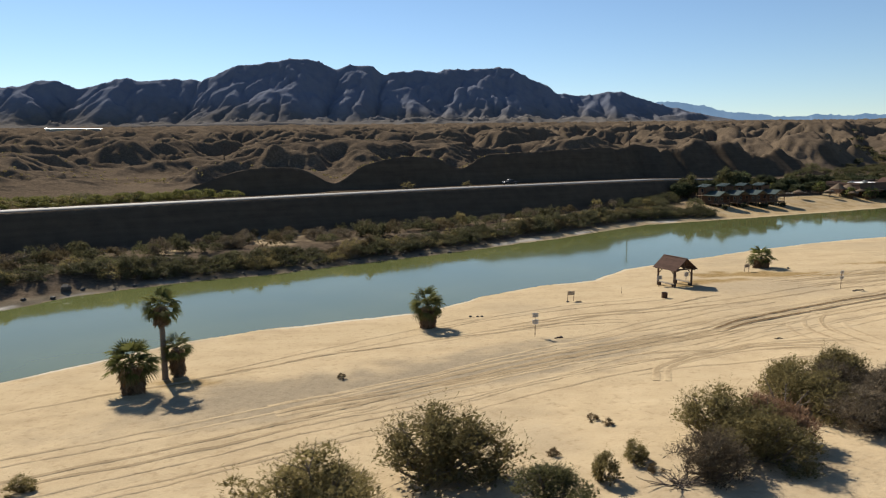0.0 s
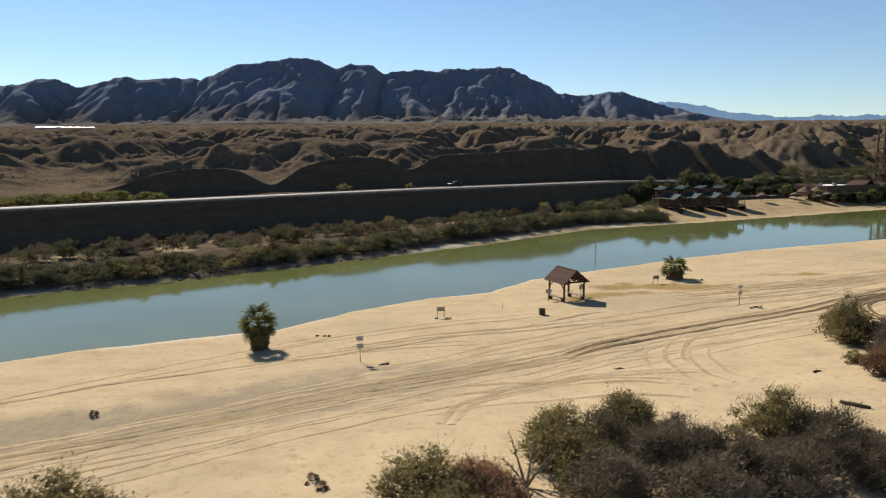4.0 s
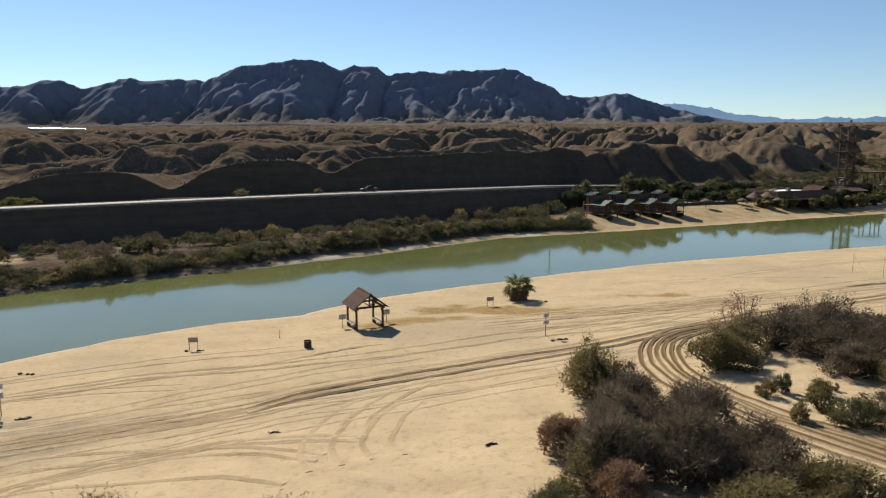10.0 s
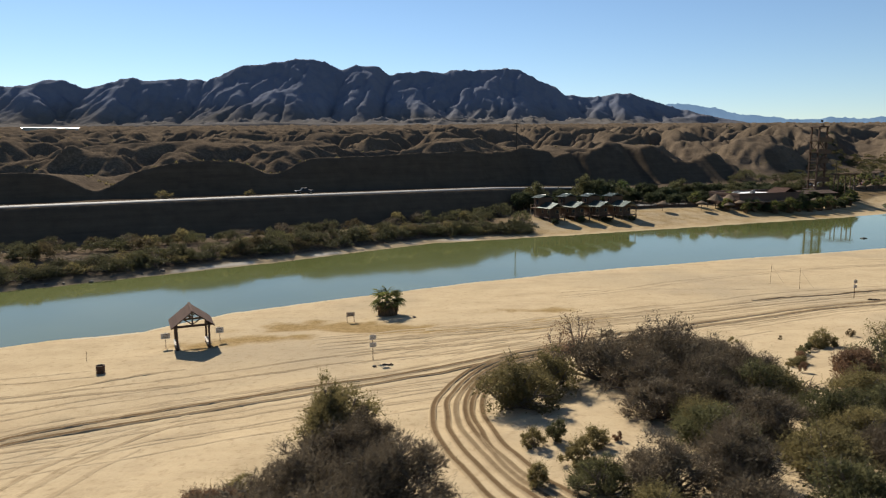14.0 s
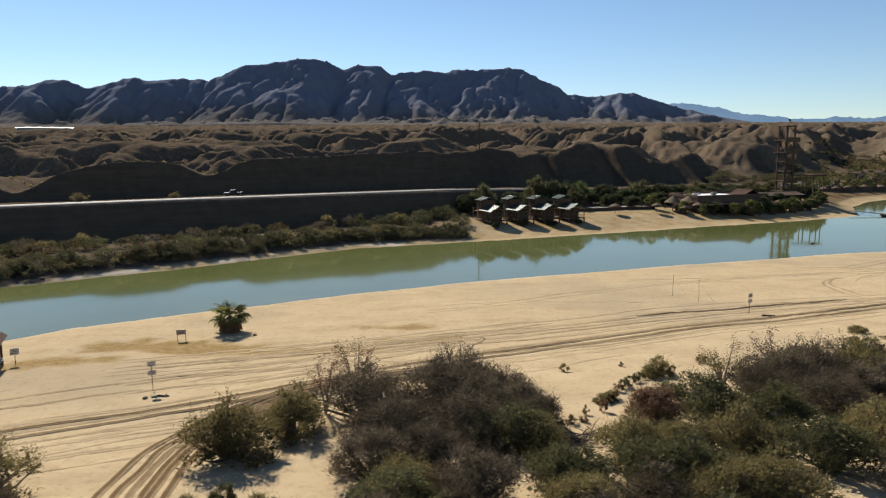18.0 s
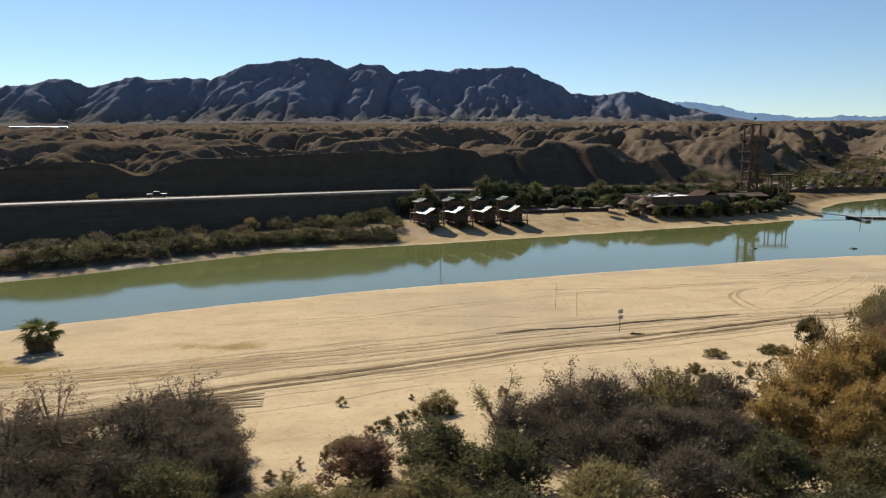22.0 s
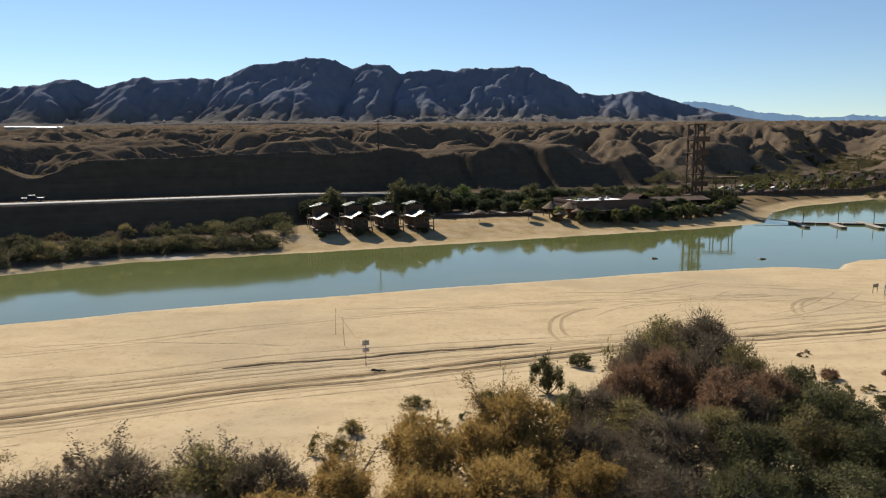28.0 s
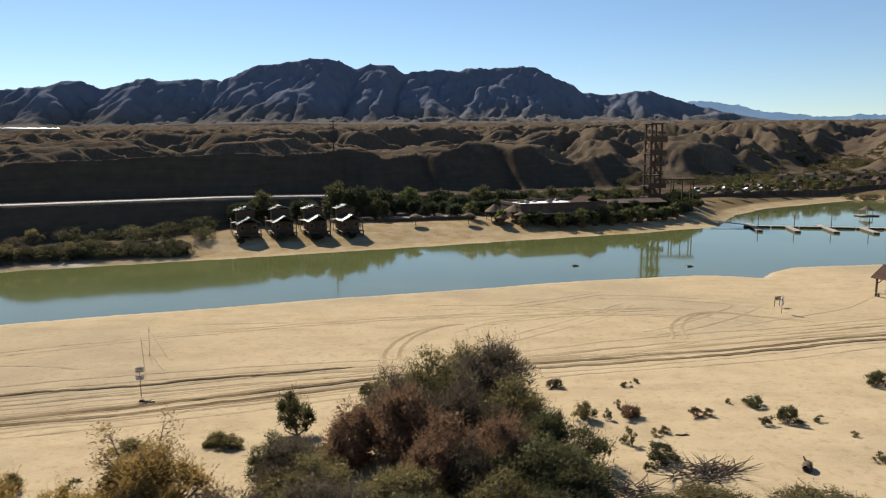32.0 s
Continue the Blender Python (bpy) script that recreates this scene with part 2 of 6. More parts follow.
    face = floor + np.maximum(sr - foot - rough * 0.5 - gully, 0) * np.interp(x, (40, 75, 100, 160, 190), (1.75, 1.15, 0.86, 0.8, 0.65))
    behind = np.minimum(np.maximum(up, floor), face)
    # flat ground of the resort and its car park
    flat = sstep(185, 225, x) * (1 - sstep(385, 450, y - 0.55 * (x - 210)))
    out = np.where(sr > 4.6, behind, lo)
    res = np.where(sf > 0, 0.10 + 3.3 * sstep(0, 26, q), 0) * 1.0
    out = np.where((sf > 0), out * (1 - flat) + np.minimum(out, res + 0.004 * q) * flat, out)
    z = np.where(sn > 0, near, np.where(sf > 0, np.maximum(out, 0.02), bed))
    sand = np.where(sn > 0, 1.0, np.where(sf > 0, beach * (1 - sstep(18, 34, sf)) * (1 - flat * sstep(7, 10, q)), 0.7))
    patch = sstep(0.1, 0.5, fbm(x / 9, y / 9, 61, 3)) * (1 - beach) * sstep(13, 20, q) * (sr < -11)
    sand = np.where(sf > 0, np.maximum(sand, 0.75 * patch), sand)
    mud = np.where(sf > 0, (1 - beach) * (1 - sstep(1.5, 6, q)) * (1 - 0.75 * sstep(0, 30, x)), 0.0)
    sand = np.where(sf > 0, np.maximum(sand, 0.8 * sstep(0, 30, x) * (1 - sstep(3.0, 5.0, q))), sand)
    cut = np.where((sr > 4.6) & (face < up + 0.3), 1.0, np.where((sr < -4.6) & (sr > -14) & (bank > far + 0.2), 1.0, 0.0)) * (sf > 0)
    grass, grey = stains(x, y)
    salt = np.exp(-((sn - 0.5) / 0.38) ** 2) * (0.5 + 0.5 * sstep(45, -10, x)) * sstep(-0.5, 0.3, vnoise(x / 7, y / 7, 88) + 0.25)
    crust = np.exp(-((sf - 0.7) / 0.55) ** 2) * sstep(-38, -48, x) * sstep(-0.4, 0.3, vnoise(x / 5, y / 5, 89) + 0.2)
    crust = np.maximum(crust, 0.7 * np.exp(-((sf - 1.4) / 0.9) ** 2) * sstep(0, 20, x) * (1 - beach) * sstep(-0.3, 0.4, vnoise(x / 4, y / 4, 90)))
    return z, sand, mud, cut, grass, grey, np.maximum(salt, crust)


def stains(x, y):
    """Dry grass stubble and grey patches on the sand, and shade painted in at the resort."""
    n = fbm(x / 2.2, y / 2.2, 55, 4)
    grass = 0 * x
    # the last two ellipses paint the shade around restaurant and cabins as brown ground
    for cx, cy, rx, ry in ((43, 101.3, 7.5, 3.0), (37.5, 95.5, 6, 2.4), (32.5, 93.0, 2.4, 2.2), (50, 99.5, 7, 2.2), (-22.5, 54.6, 2.6, 1.6), (69, 107, 5, 1.5), (60, 98, 9, 2.0), (72, 101, 6, 1.5), (152, 234, 22, 5), (95, 209, 12, 4)):
        grass = np.maximum(grass, sstep(1.25, 0.35, np.hypot((x - cx) / rx, (y - cy) / ry) + 0.9 * n))
    grey = 0 * x
    for cx, cy, rx, ry in ((2, 56, 17, 7), (14, 61, 10, 5), (-14, 50, 12, 6)):
        grey = np.maximum(grey, sstep(1.2, 0.3, np.hypot((x - cx) / rx, (y - cy - 0.35 * (x - cx)) / ry) + 0.5 * n))
    shore = sstep(0, 3, y - np.interp(x, FAR_X, FAR_Y)) * sstep(60, 80, x) * (1 - sstep(24, 34, y - np.interp(x, FAR_X, FAR_Y)))
    grass = np.maximum(grass, shore * (0.42 + 0.6 * n))
    return np.maximum(grass, 0), grey


def ground_z(x, y):
    return float(land(np.array([x]), np.array([y]))[0][0])


# ---- materials ----
class Mat:
    """A little writer of node materials."""

    def __init__(self, name, rough=0.8, metal=0.0, spec=0.3):
        self.m = bpy.data.materials.new(name)
        self.m.use_nodes = True
        self.t = self.m.node_tree
        self.b = self.t.nodes["Principled BSDF"]
        self.b.inputs["Roughness"].default_value = rough
        self.b.inputs["Metallic"].default_value = metal
        self.b.inputs["Specular IOR Level"].default_value = spec
        self.geo = self.t.nodes.new("ShaderNodeNewGeometry")
        self.co = self.t.nodes.new("ShaderNodeTexCoord")

    def link(self, a, b):
        self.t.links.new(a, b)

    def put(self, key, out):
        self.link(out, self.b.inputs[key])
        return self

    def noise(self, scale, detail=4.0, where="Object", rough=0.55, stretch=None):
        n = self.t.nodes.new("ShaderNodeTexNoise")
        n.inputs["Scale"].default_value = scale
        n.inputs["Detail"].default_value = detail
        n.inputs["Roughness"].default_value = rough
        src = self.co.outputs[where] if where != "World" else self.geo.outputs["Position"]
        if stretch:
            mp = self.t.nodes.new("ShaderNodeMapping")
            mp.inputs["Scale"].default_value = stretch
            self.link(src, mp.inputs[0])
            src = mp.outputs[0]
        self.link(src, n.inputs["Vector"])
        return n.outputs["Fac"]

    def ramp(self, fac, *stops):
        r = self.t.nodes.new("ShaderNodeValToRGB")
        e = r.color_ramp.elements
        while len(e) < len(stops):
            e.new(0.5)
        for k, (at, c) in enumerate(stops):
            e[k].position = at
            e[k].color = (*c, 1) if isinstance(c, tuple) else (c, c, c, 1)
        self.link(fac, r.inputs[0])
        return r.outputs[0]

    def mix(self, fac, a, b, how="MIX"):
        n = self.t.nodes.new("ShaderNodeMix")
        n.data_type, n.blend_type = "RGBA", how
        for key, v in ((0, fac), (6, a), (7, b)):
            if isinstance(v, (int, float)):
                n.inputs[key].default_value = v
            elif isinstance(v, tuple):
                n.inputs[key].default_value = (*v, 1)
            else:
                self.link(v, n.inputs[key])
        return n.outputs[2]

    def math(self, op, a, b=0.5):
        n = self.t.nodes.new("ShaderNodeMath")
        n.operation = op
        for key, v in ((0, a), (1, b)):
            if isinstance(v, (int, float)):
                n.inputs[key].default_value = v
            else:
                self.link(v, n.inputs[key])
        return n.outputs[0]

    def attr(self, name):
        n = self.t.nodes.new("ShaderNodeAttribute")
        n.attribute_name = name
        return n.outputs["Fac"]

    def island(self):
        return self.geo.outputs["Random Per Island"]

    def random(self):
        n = self.t.nodes.new("ShaderNodeObjectInfo")
        return n.outputs["Random"]

    def bump(self, height, strength=0.3, dist=0.05):
        n = self.t.nodes.new("ShaderNodeBump")
        n.inputs["Strength"].default_value = strength
        n.inputs["Distance"].default_value = dist
        self.link(height, n.inputs["Height"])
        self.link(n.outputs[0], self.b.inputs["Normal"])
        return self


def plain(name, a, b, scale=3.0, rough=0.8, metal=0.0, spec=0.3, bump=0.2, stretch=None, where="Object"):
    """Two tones in coarse and fine noise, with fine relief."""
    k = Mat(name, rough, metal, spec)
    n1, n2 = k.noise(scale, 4, where, stretch=stretch), k.noise(scale * 9, 3, where, stretch=stretch)
    f = k.mix(0.4, n1, n2)
    base = k.ramp(f, (0.3, a), (0.7, b))
    v = k.ramp(k.random(), (0.0, 0.86), (1.0, 1.1))
    k.put("Base Color", k.mix(1.0, base, v, "MULTIPLY"))
    k.bump(n2, bump, 0.02)
    return k.m


def leaf(name, a, b, c, glow=0.25):
    """Foliage: each leaf has its tone, and lets some light through."""
    k = Mat(name, 0.75, 0.0, 0.08)
    a, c = tuple(0.5 * (p + q) for p, q in zip(a, b)), tuple(0.5 * (p + q) for p, q in zip(b, c))
    col = k.ramp(k.island(), (0.0, a), (0.55, b), (1.0, c))
    v = k.ramp(k.random(), (0.0, 0.78), (1.0, 1.2))
    col = k.mix(1.0, col, v, "MULTIPLY")
    k.put("Base Color", col)
    tr = k.t.nodes.new("ShaderNodeBsdfTranslucent")
    k.link(col, tr.inputs[0])
    ms = k.t.nodes.new("ShaderNodeMixShader")
    ms.inputs[0].default_value = glow
    out = k.t.nodes["Material Output"]
    k.link(k.b.outputs[0], ms.inputs[1])
    k.link(tr.outputs[0], ms.inputs[2])
    k.link(ms.outputs[0], out.inputs[0])
    return k.m


def ground_material():
    k = Mat("desert_ground", 1.0, 0, 0.0)
    big, mid, fine = k.noise(0.035, 5, "World"), k.noise(0.35, 5, "World"), k.noise(6.0, 4, "World", 0.65)
    sweep = k.noise(0.25, 4, "World", 0.6, (0.35, 1.6, 1.0))
    s1 = k.ramp(k.mix(0.5, mid, sweep), (0.25, (0.299, 0.226, 0.136)), (0.5, (0.421, 0.328, 0.201)), (0.75, (0.472, 0.378, 0.241)))
    s2 = k.mix(k.ramp(big, (0.52, 0.0), (0.66, 0.5)), s1, (0.248, 0.208, 0.149))
    prints = k.noise(1.6, 6, "World", 0.68)
    s2 = k.mix(k.ramp(prints, (0.34, 0.5), (0.47, 0.0)), s2, (0.223, 0.158, 0.0868))
    sandc = k.mix(0.22, s2, k.ramp(fine, (0.3, (0.236, 0.18, 0.112)), (0.7, (0.409, 0.329, 0.223))))
    grit = k.noise(1.3, 6, "World", 0.7)
    h1 = k.ramp(k.mix(0.5, big, mid), (0.3, (0.0558, 0.0425, 0.0302)), (0.5, (0.101, 0.0772, 0.0548)), (0.72, (0.159, 0.122, 0.0875)))
    hillc = k.mix(0.45, h1, k.ramp(grit, (0.38, (0.0387, 0.0323, 0.0246)), (0.5, (0.0969, 0.0733, 0.0516)), (0.64, (0.186, 0.142, 0.0998))))
    strata = k.noise(0.5, 4, "World", 0.6, (0.12, 0.12, 2.2))
    cutc = k.mix(0.5, k.ramp(strata, (0.3, (0.0559, 0.0425, 0.0302)), (0.7, (0.0955, 0.0727, 0.0514))),
                 k.ramp(k.mix(0.5, mid, fine), (0.3, (0.0402, 0.0313, 0.0224)), (0.7, (0.112, 0.086, 0.0604))))
    mudc = k.ramp(k.mix(0.5, mid, fine), (0.3, (0.062, 0.0508, 0.036)), (0.7, (0.192, 0.161, 0.118)))
    col = k.mix(k.attr("cut"), hillc, cutc)
    col = k.mix(k.attr("sand"), col, sandc)
    col = k.mix(k.math("MULTIPLY", k.attr("grey"), 0.8), col, k.ramp(k.mix(0.5, fine, prints), (0.3, (0.155, 0.127, 0.0899)), (0.7, (0.267, 0.223, 0.161))))
    col = k.mix(k.math("MULTIPLY", k.attr("grass"), 0.85), col, k.ramp(k.mix(0.5, fine, prints), (0.35, (0.124, 0.0775, 0.026)), (0.65, (0.31, 0.214, 0.0961))))
    col = k.mix(k.attr("mud"), col, mudc)
    col = k.mix(k.math("MULTIPLY", k.attr("salt"), 0.85), col, (0.484, 0.459, 0.409))
    col = k.mix(k.attr("damp_shade"), col, k.ramp(k.mix(0.5, fine, prints), (0.3, (0.080, 0.052, 0.028)), (0.7, (0.16, 0.108, 0.060))))
    k.put("Base Color", col)
    k.bump(k.mix(0.5, k.mix(0.4, k.mix(0.5, mid, sweep), fine), prints), 0.7, 0.18)
    return k.m


def water_material():
    k = Mat("river_water", 0.06, 0, 0.5)
    k.b.inputs["IOR"].default_value = 1.33
    n = k.noise(0.05, 3, "World")
    k.put("Base Color", k.ramp(n, (0.35, (0.0918, 0.105, 0.036)), (0.65, (0.115, 0.127, 0.0484))))
    rip = k.mix(0.5, k.noise(1.3, 3, "World", 0.5, (0.7, 1.3, 1)), k.noise(0.22, 2, "World"))
    k.bump(rip, 0.05, 0.03)
    return k.m


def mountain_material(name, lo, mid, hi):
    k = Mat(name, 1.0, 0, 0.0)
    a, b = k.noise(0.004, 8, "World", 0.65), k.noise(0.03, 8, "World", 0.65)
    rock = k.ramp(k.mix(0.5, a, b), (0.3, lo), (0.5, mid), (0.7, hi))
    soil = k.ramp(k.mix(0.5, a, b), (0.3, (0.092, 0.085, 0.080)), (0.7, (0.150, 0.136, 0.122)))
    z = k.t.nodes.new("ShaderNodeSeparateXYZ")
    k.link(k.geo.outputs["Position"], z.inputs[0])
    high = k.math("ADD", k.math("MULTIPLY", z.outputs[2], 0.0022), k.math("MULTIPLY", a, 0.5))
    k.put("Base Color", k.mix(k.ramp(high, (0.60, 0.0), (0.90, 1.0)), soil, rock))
    k.bump(b, 0.3, 8.0)
    return k.m


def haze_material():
    """The farthest chain: the blue of the air before it is put in as emission."""
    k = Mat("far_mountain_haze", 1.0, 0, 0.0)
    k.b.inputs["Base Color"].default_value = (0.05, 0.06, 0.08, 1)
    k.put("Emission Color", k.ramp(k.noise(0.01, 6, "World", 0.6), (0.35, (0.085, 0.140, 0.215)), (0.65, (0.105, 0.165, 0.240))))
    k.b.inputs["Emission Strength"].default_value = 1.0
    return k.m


# the range's rock tones are tinted blue to paint in the distance haze
M_GROUND, M_WATER, M_HAZED_ROCK = ground_material(), water_material(), mountain_material("hazed_mountain_rock", (0.112, 0.128, 0.170), (0.136, 0.150, 0.190), (0.165, 0.174, 0.205))
M_FAR_HAZE = haze_material()
M_ROAD = plain("road_asphalt", (0.15, 0.146, 0.138), (0.20, 0.194, 0.183), 0.6, 0.8, where="Generated")
M_WOOD = plain("weathered_wood", (0.0806, 0.0465, 0.0248), (0.149, 0.0868, 0.0496), 4, 0.75, stretch=(1, 1, 0.2))
M_DARKWOOD = plain("dark_wood", (0.050, 0.030, 0.019), (0.098, 0.060, 0.038), 4, 0.75)
M_SHINGLE = plain("brown_shingle", (0.052, 0.030, 0.023), (0.095, 0.056, 0.042), 3, 0.95, spec=0.1)
M_BARK = plain("grey_bark", (0.0992, 0.0775, 0.0589), (0.18, 0.146, 0.115), 6, 0.9)
M_TWIG = plain("dead_twigs", (0.0868, 0.0651, 0.0465), (0.155, 0.118, 0.0868), 8, 0.9)
M_SKIRT = leaf("dead_fronds", (0.125, 0.078, 0.043), (0.19, 0.122, 0.070), (0.26, 0.18, 0.11), 0.15)
M_PALM = leaf("palm_fronds", (0.066, 0.072, 0.022), (0.115, 0.120, 0.038), (0.20, 0.195, 0.075), 0.38)
M_METAL = plain("galvanised_metal", (0.186, 0.186, 0.18), (0.26, 0.26, 0.248), 5, 0.5, 0.6)
L_OLIVE = leaf("olive_foliage", (0.104, 0.084, 0.035), (0.172, 0.141, 0.061), (0.27, 0.225, 0.108), 0.44)
L_GREEN = leaf("green_foliage", (0.056, 0.055, 0.025), (0.098, 0.094, 0.043), (0.165, 0.155, 0.078), 0.40)
L_GREY = leaf("grey_foliage", (0.076, 0.059, 0.039), (0.125, 0.098, 0.065), (0.22, 0.18, 0.123), 0.29)
L_HEDGE = leaf("riverside_foliage", (0.060, 0.056, 0.028), (0.092, 0.086, 0.043), (0.15, 0.138, 0.072), 0.3)
L_AUTUMN = leaf("autumn_riverside_foliage", (0.08, 0.060, 0.030), (0.115, 0.088, 0.046), (0.18, 0.142, 0.076), 0.3)
L_GOLD = leaf("golden_foliage", (0.175, 0.110, 0.032), (0.29, 0.19, 0.063), (0.42, 0.305, 0.13), 0.42)
L_RUST = leaf("rusty_foliage", (0.125, 0.074, 0.043), (0.21, 0.127, 0.076), (0.31, 0.205, 0.13), 0.34)
L_MEADOW = leaf("yellow_green_foliage", (0.085, 0.084, 0.026), (0.14, 0.136, 0.044), (0.21, 0.20, 0.08), 0.45)
L_STRAW = leaf("straw_foliage", (0.124, 0.0868, 0.0465), (0.186, 0.136, 0.0744), (0.248, 0.192, 0.112), 0.2)
# ---- the land, the river, the mountains ----
def sheet(name, ys, cols, margin=0.0, height=None):
    """A grid of ground whose columns spread with the distance."""
    u = np.linspace(0, 1, cols)
    ys = np.asarray(ys)
    left = -0.70 * np.maximum(ys, 60) - 45 - margin
    right = 165 + 0.63 * np.maximum(ys, 60) + margin
    x = left[:, None] + (right - left)[:, None] * u[None, :]
    y = np.repeat(ys[:, None], cols, 1)
    z = height(x, y)
    extra = ()
    if isinstance(z, tuple):
        z, extra = z[0], z[1:]
    idx = np.arange(len(ys) * cols).reshape(len(ys), cols)
    f = np.stack([idx[:-1, :-1], idx[:-1, 1:], idx[1:, 1:], idx[1:, :-1]], -1).reshape(-1, 4)
    me = mesh_np(name, np.stack([x, y, z], -1).reshape(-1, 3), f)
    for key, v in zip(("sand", "mud", "cut", "grass", "grey", "salt"), extra):
        me.attributes.new(key, "FLOAT", "POINT").data.foreach_set("value", np.asarray(v, np.float32).ravel())
    me.polygons.foreach_set("use_smooth", np.ones(len(f), bool))
    return me


ys = list(np.arange(-150, 10, 6.0)) + list(np.arange(10, 205, 0.5)) + list(np.arange(205, 330, 0.8))
while ys[-1] < 3300:
    ys.append(ys[-1] * 1.0062)
ground = ob_mesh("ground", sheet("ground", ys, 600, 0.0, land), M_GROUND)
tagged(ground, "pale river sand, scrub bench and brown eroded desert hills", "ground", kind="structure")

# the range: a ridge line in plan with its heights, spurs and gullies that grow from the crest down
RIDGE_X = (-2580, -2406, -2233, -2118, -2038, -1973, -1911, -1860, -1765, -1669, -1628, -1580, -1543, -1453, -1389, -1336, -1292, -1186, -1102, -960, -902, -815, -755, -681, -606, -528, -418, -356, -291, -160, -27, 41, 143, 282, 388, 441, 532, 660, 716, 862, 954, 1045, 1137, 1268, 1343, 1494, 1724, 1994)
RIDGE_Y = (3500, 3500, 3500, 3523, 3539, 3552, 3565, 3576, 3594, 3612, 3620, 3642, 3658, 3695, 3722, 3744, 3762, 3803, 3835, 3889, 3910, 3942, 3964, 3991, 4018, 4045, 4080, 4100, 4120, 4160, 4200, 4220, 4250, 4290, 4320, 4335, 4360, 4395, 4410, 4433, 4443, 4454, 4465, 4479, 4488, 4505, 4530, 4560)
RIDGE_Z = (320, 339, 351, 361, 390, 391, 364, 342, 365, 395, 407, 389, 390, 405, 398, 406, 390, 456, 492, 504, 518, 531, 536, 514, 480, 507, 508, 452, 470, 486, 477, 501, 494, 511, 514, 509, 449, 407, 366, 353, 354, 378, 372, 330, 316, 273, 223, 179)
FAR_RANGE_X = (1218, 1471, 1588, 1726, 1863, 2002, 2158, 2316, 2549, 2665, 2783, 2881, 2956, 3047, 3327)
FAR_RANGE_Z = (326, 336, 347, 323, 299, 264, 255, 227, 234, 244, 232, 228, 250, 234, 225)


# worn by streams on a grid that follows the ridge line: columns along x, rows away from the crest
MX0, MDX = -3000.0, 14.0
mu, mv = np.meshgrid(np.arange(436) * MDX + MX0, 1180 - np.arange(98) * MDX)
crest = np.interp(mu, RIDGE_X, RIDGE_Z)
line_y = np.interp(mu, RIDGE_X, RIDGE_Y)
rise = crest - (terrace(line_y - np.maximum(mv, 0)) - 6)
lift = np.where(mv > 0, np.clip(1 - mv / (1.45 * rise + 90), 0, 1), np.clip(1 + mv / 260, 0, 1))
rumple = fbm(mu / 170, mv / 170, 73, 5, 0.6)
m0 = rise * (0.04 + 0.96 * lift ** 1.25) + 55 * rumple * np.minimum(1, 0.10 + 1.9 * lift)
WORN = erode(np.maximum(m0, 0.5 * rumple), MDX, (mv > 1160) | (mv < -150), 0.038, 18, np.maximum(rise, 0) * lift * 0.012, 0.03, 0.42)
# the skyline keeps its known height, the relief below it stays
for _ in range(3):
    high = WORN[mv[:, 0] < 120].max(0)
    k = np.clip(np.maximum(rise[84], 12) / np.maximum(high, 8), 0.3, 3)
    k = np.convolve(np.pad(k, 1, mode="edge"), (0.25, 0.5, 0.25), "valid")
    WORN = np.maximum(WORN, -2) * (1 + (k - 1) * np.clip(1.35 - mv / 900, 0, 1))


def range_height(x, y):
    wx, wy = x + 9 * vnoise(x / 40, y / 40, 81), y + 9 * vnoise(x / 40, y / 40, 82)
    v = np.interp(x, RIDGE_X, RIDGE_Y) - wy
    h = from_grid(WORN, (wx - MX0) / MDX, (1180 - v) / MDX) * sstep(1175, 1000, v)
    base = terrace(y) - 6 - 70 * sstep(2980, 2870, y)
    h = base + h + 6 * (ridged(wx / 60, wy / 80, 79, 4, 0.6) - 0.6) * sstep(10, 120, v) * sstep(4, 30, h)
    # broken rock along the crest
    h += 11 * (ridged(wx / 75, wy / 75, 91, 4, 0.6) - 0.58) * sstep(170, 20, np.abs(v)) * sstep(30, 120, h - base)
    # lower, drier hills in front of the main wall
    low = 1.1 - 1.1 * sstep(0.10, 0.42, (x - 67) / np.maximum(y, 1))
    hill = ridged(wx / 190, wy / 210, 83, 5, 0.55) ** 1.4 * (12 + 22 * sstep(2950, 3400, y)) * low * sstep(2870, 3080, y) * sstep(-30, 200, v)
    return np.maximum(h, base + hill)


def far_range_height(x, y):
    zr = np.interp(x, FAR_RANGE_X, FAR_RANGE_Z) + 12 * (ridged(x / 60, y / 900, 85, 4) - 0.55)
    k = np.clip(1 - np.abs(y - 4860) * (1.4 - 0.8 * ridged(x / 90, y / 300, 86, 3)) / 70, 0, 1)
    return 150 + (zr - 150) * k * sstep(FAR_RANGE_X[0] - 500, FAR_RANGE_X[0], x)


mountains = ob_mesh("mountain_range", sheet("mountain_range", np.arange(2860, 4900, 13.0), 900, 100, range_height), M_HAZED_ROCK)
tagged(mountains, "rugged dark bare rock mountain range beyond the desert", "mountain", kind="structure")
far_mountains = ob_mesh("far_mountain_range", sheet("far_mountain_range", np.arange(4760, 4940, 8.0), 800, 0, far_range_height), M_FAR_HAZE)
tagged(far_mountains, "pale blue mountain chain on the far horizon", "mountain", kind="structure")

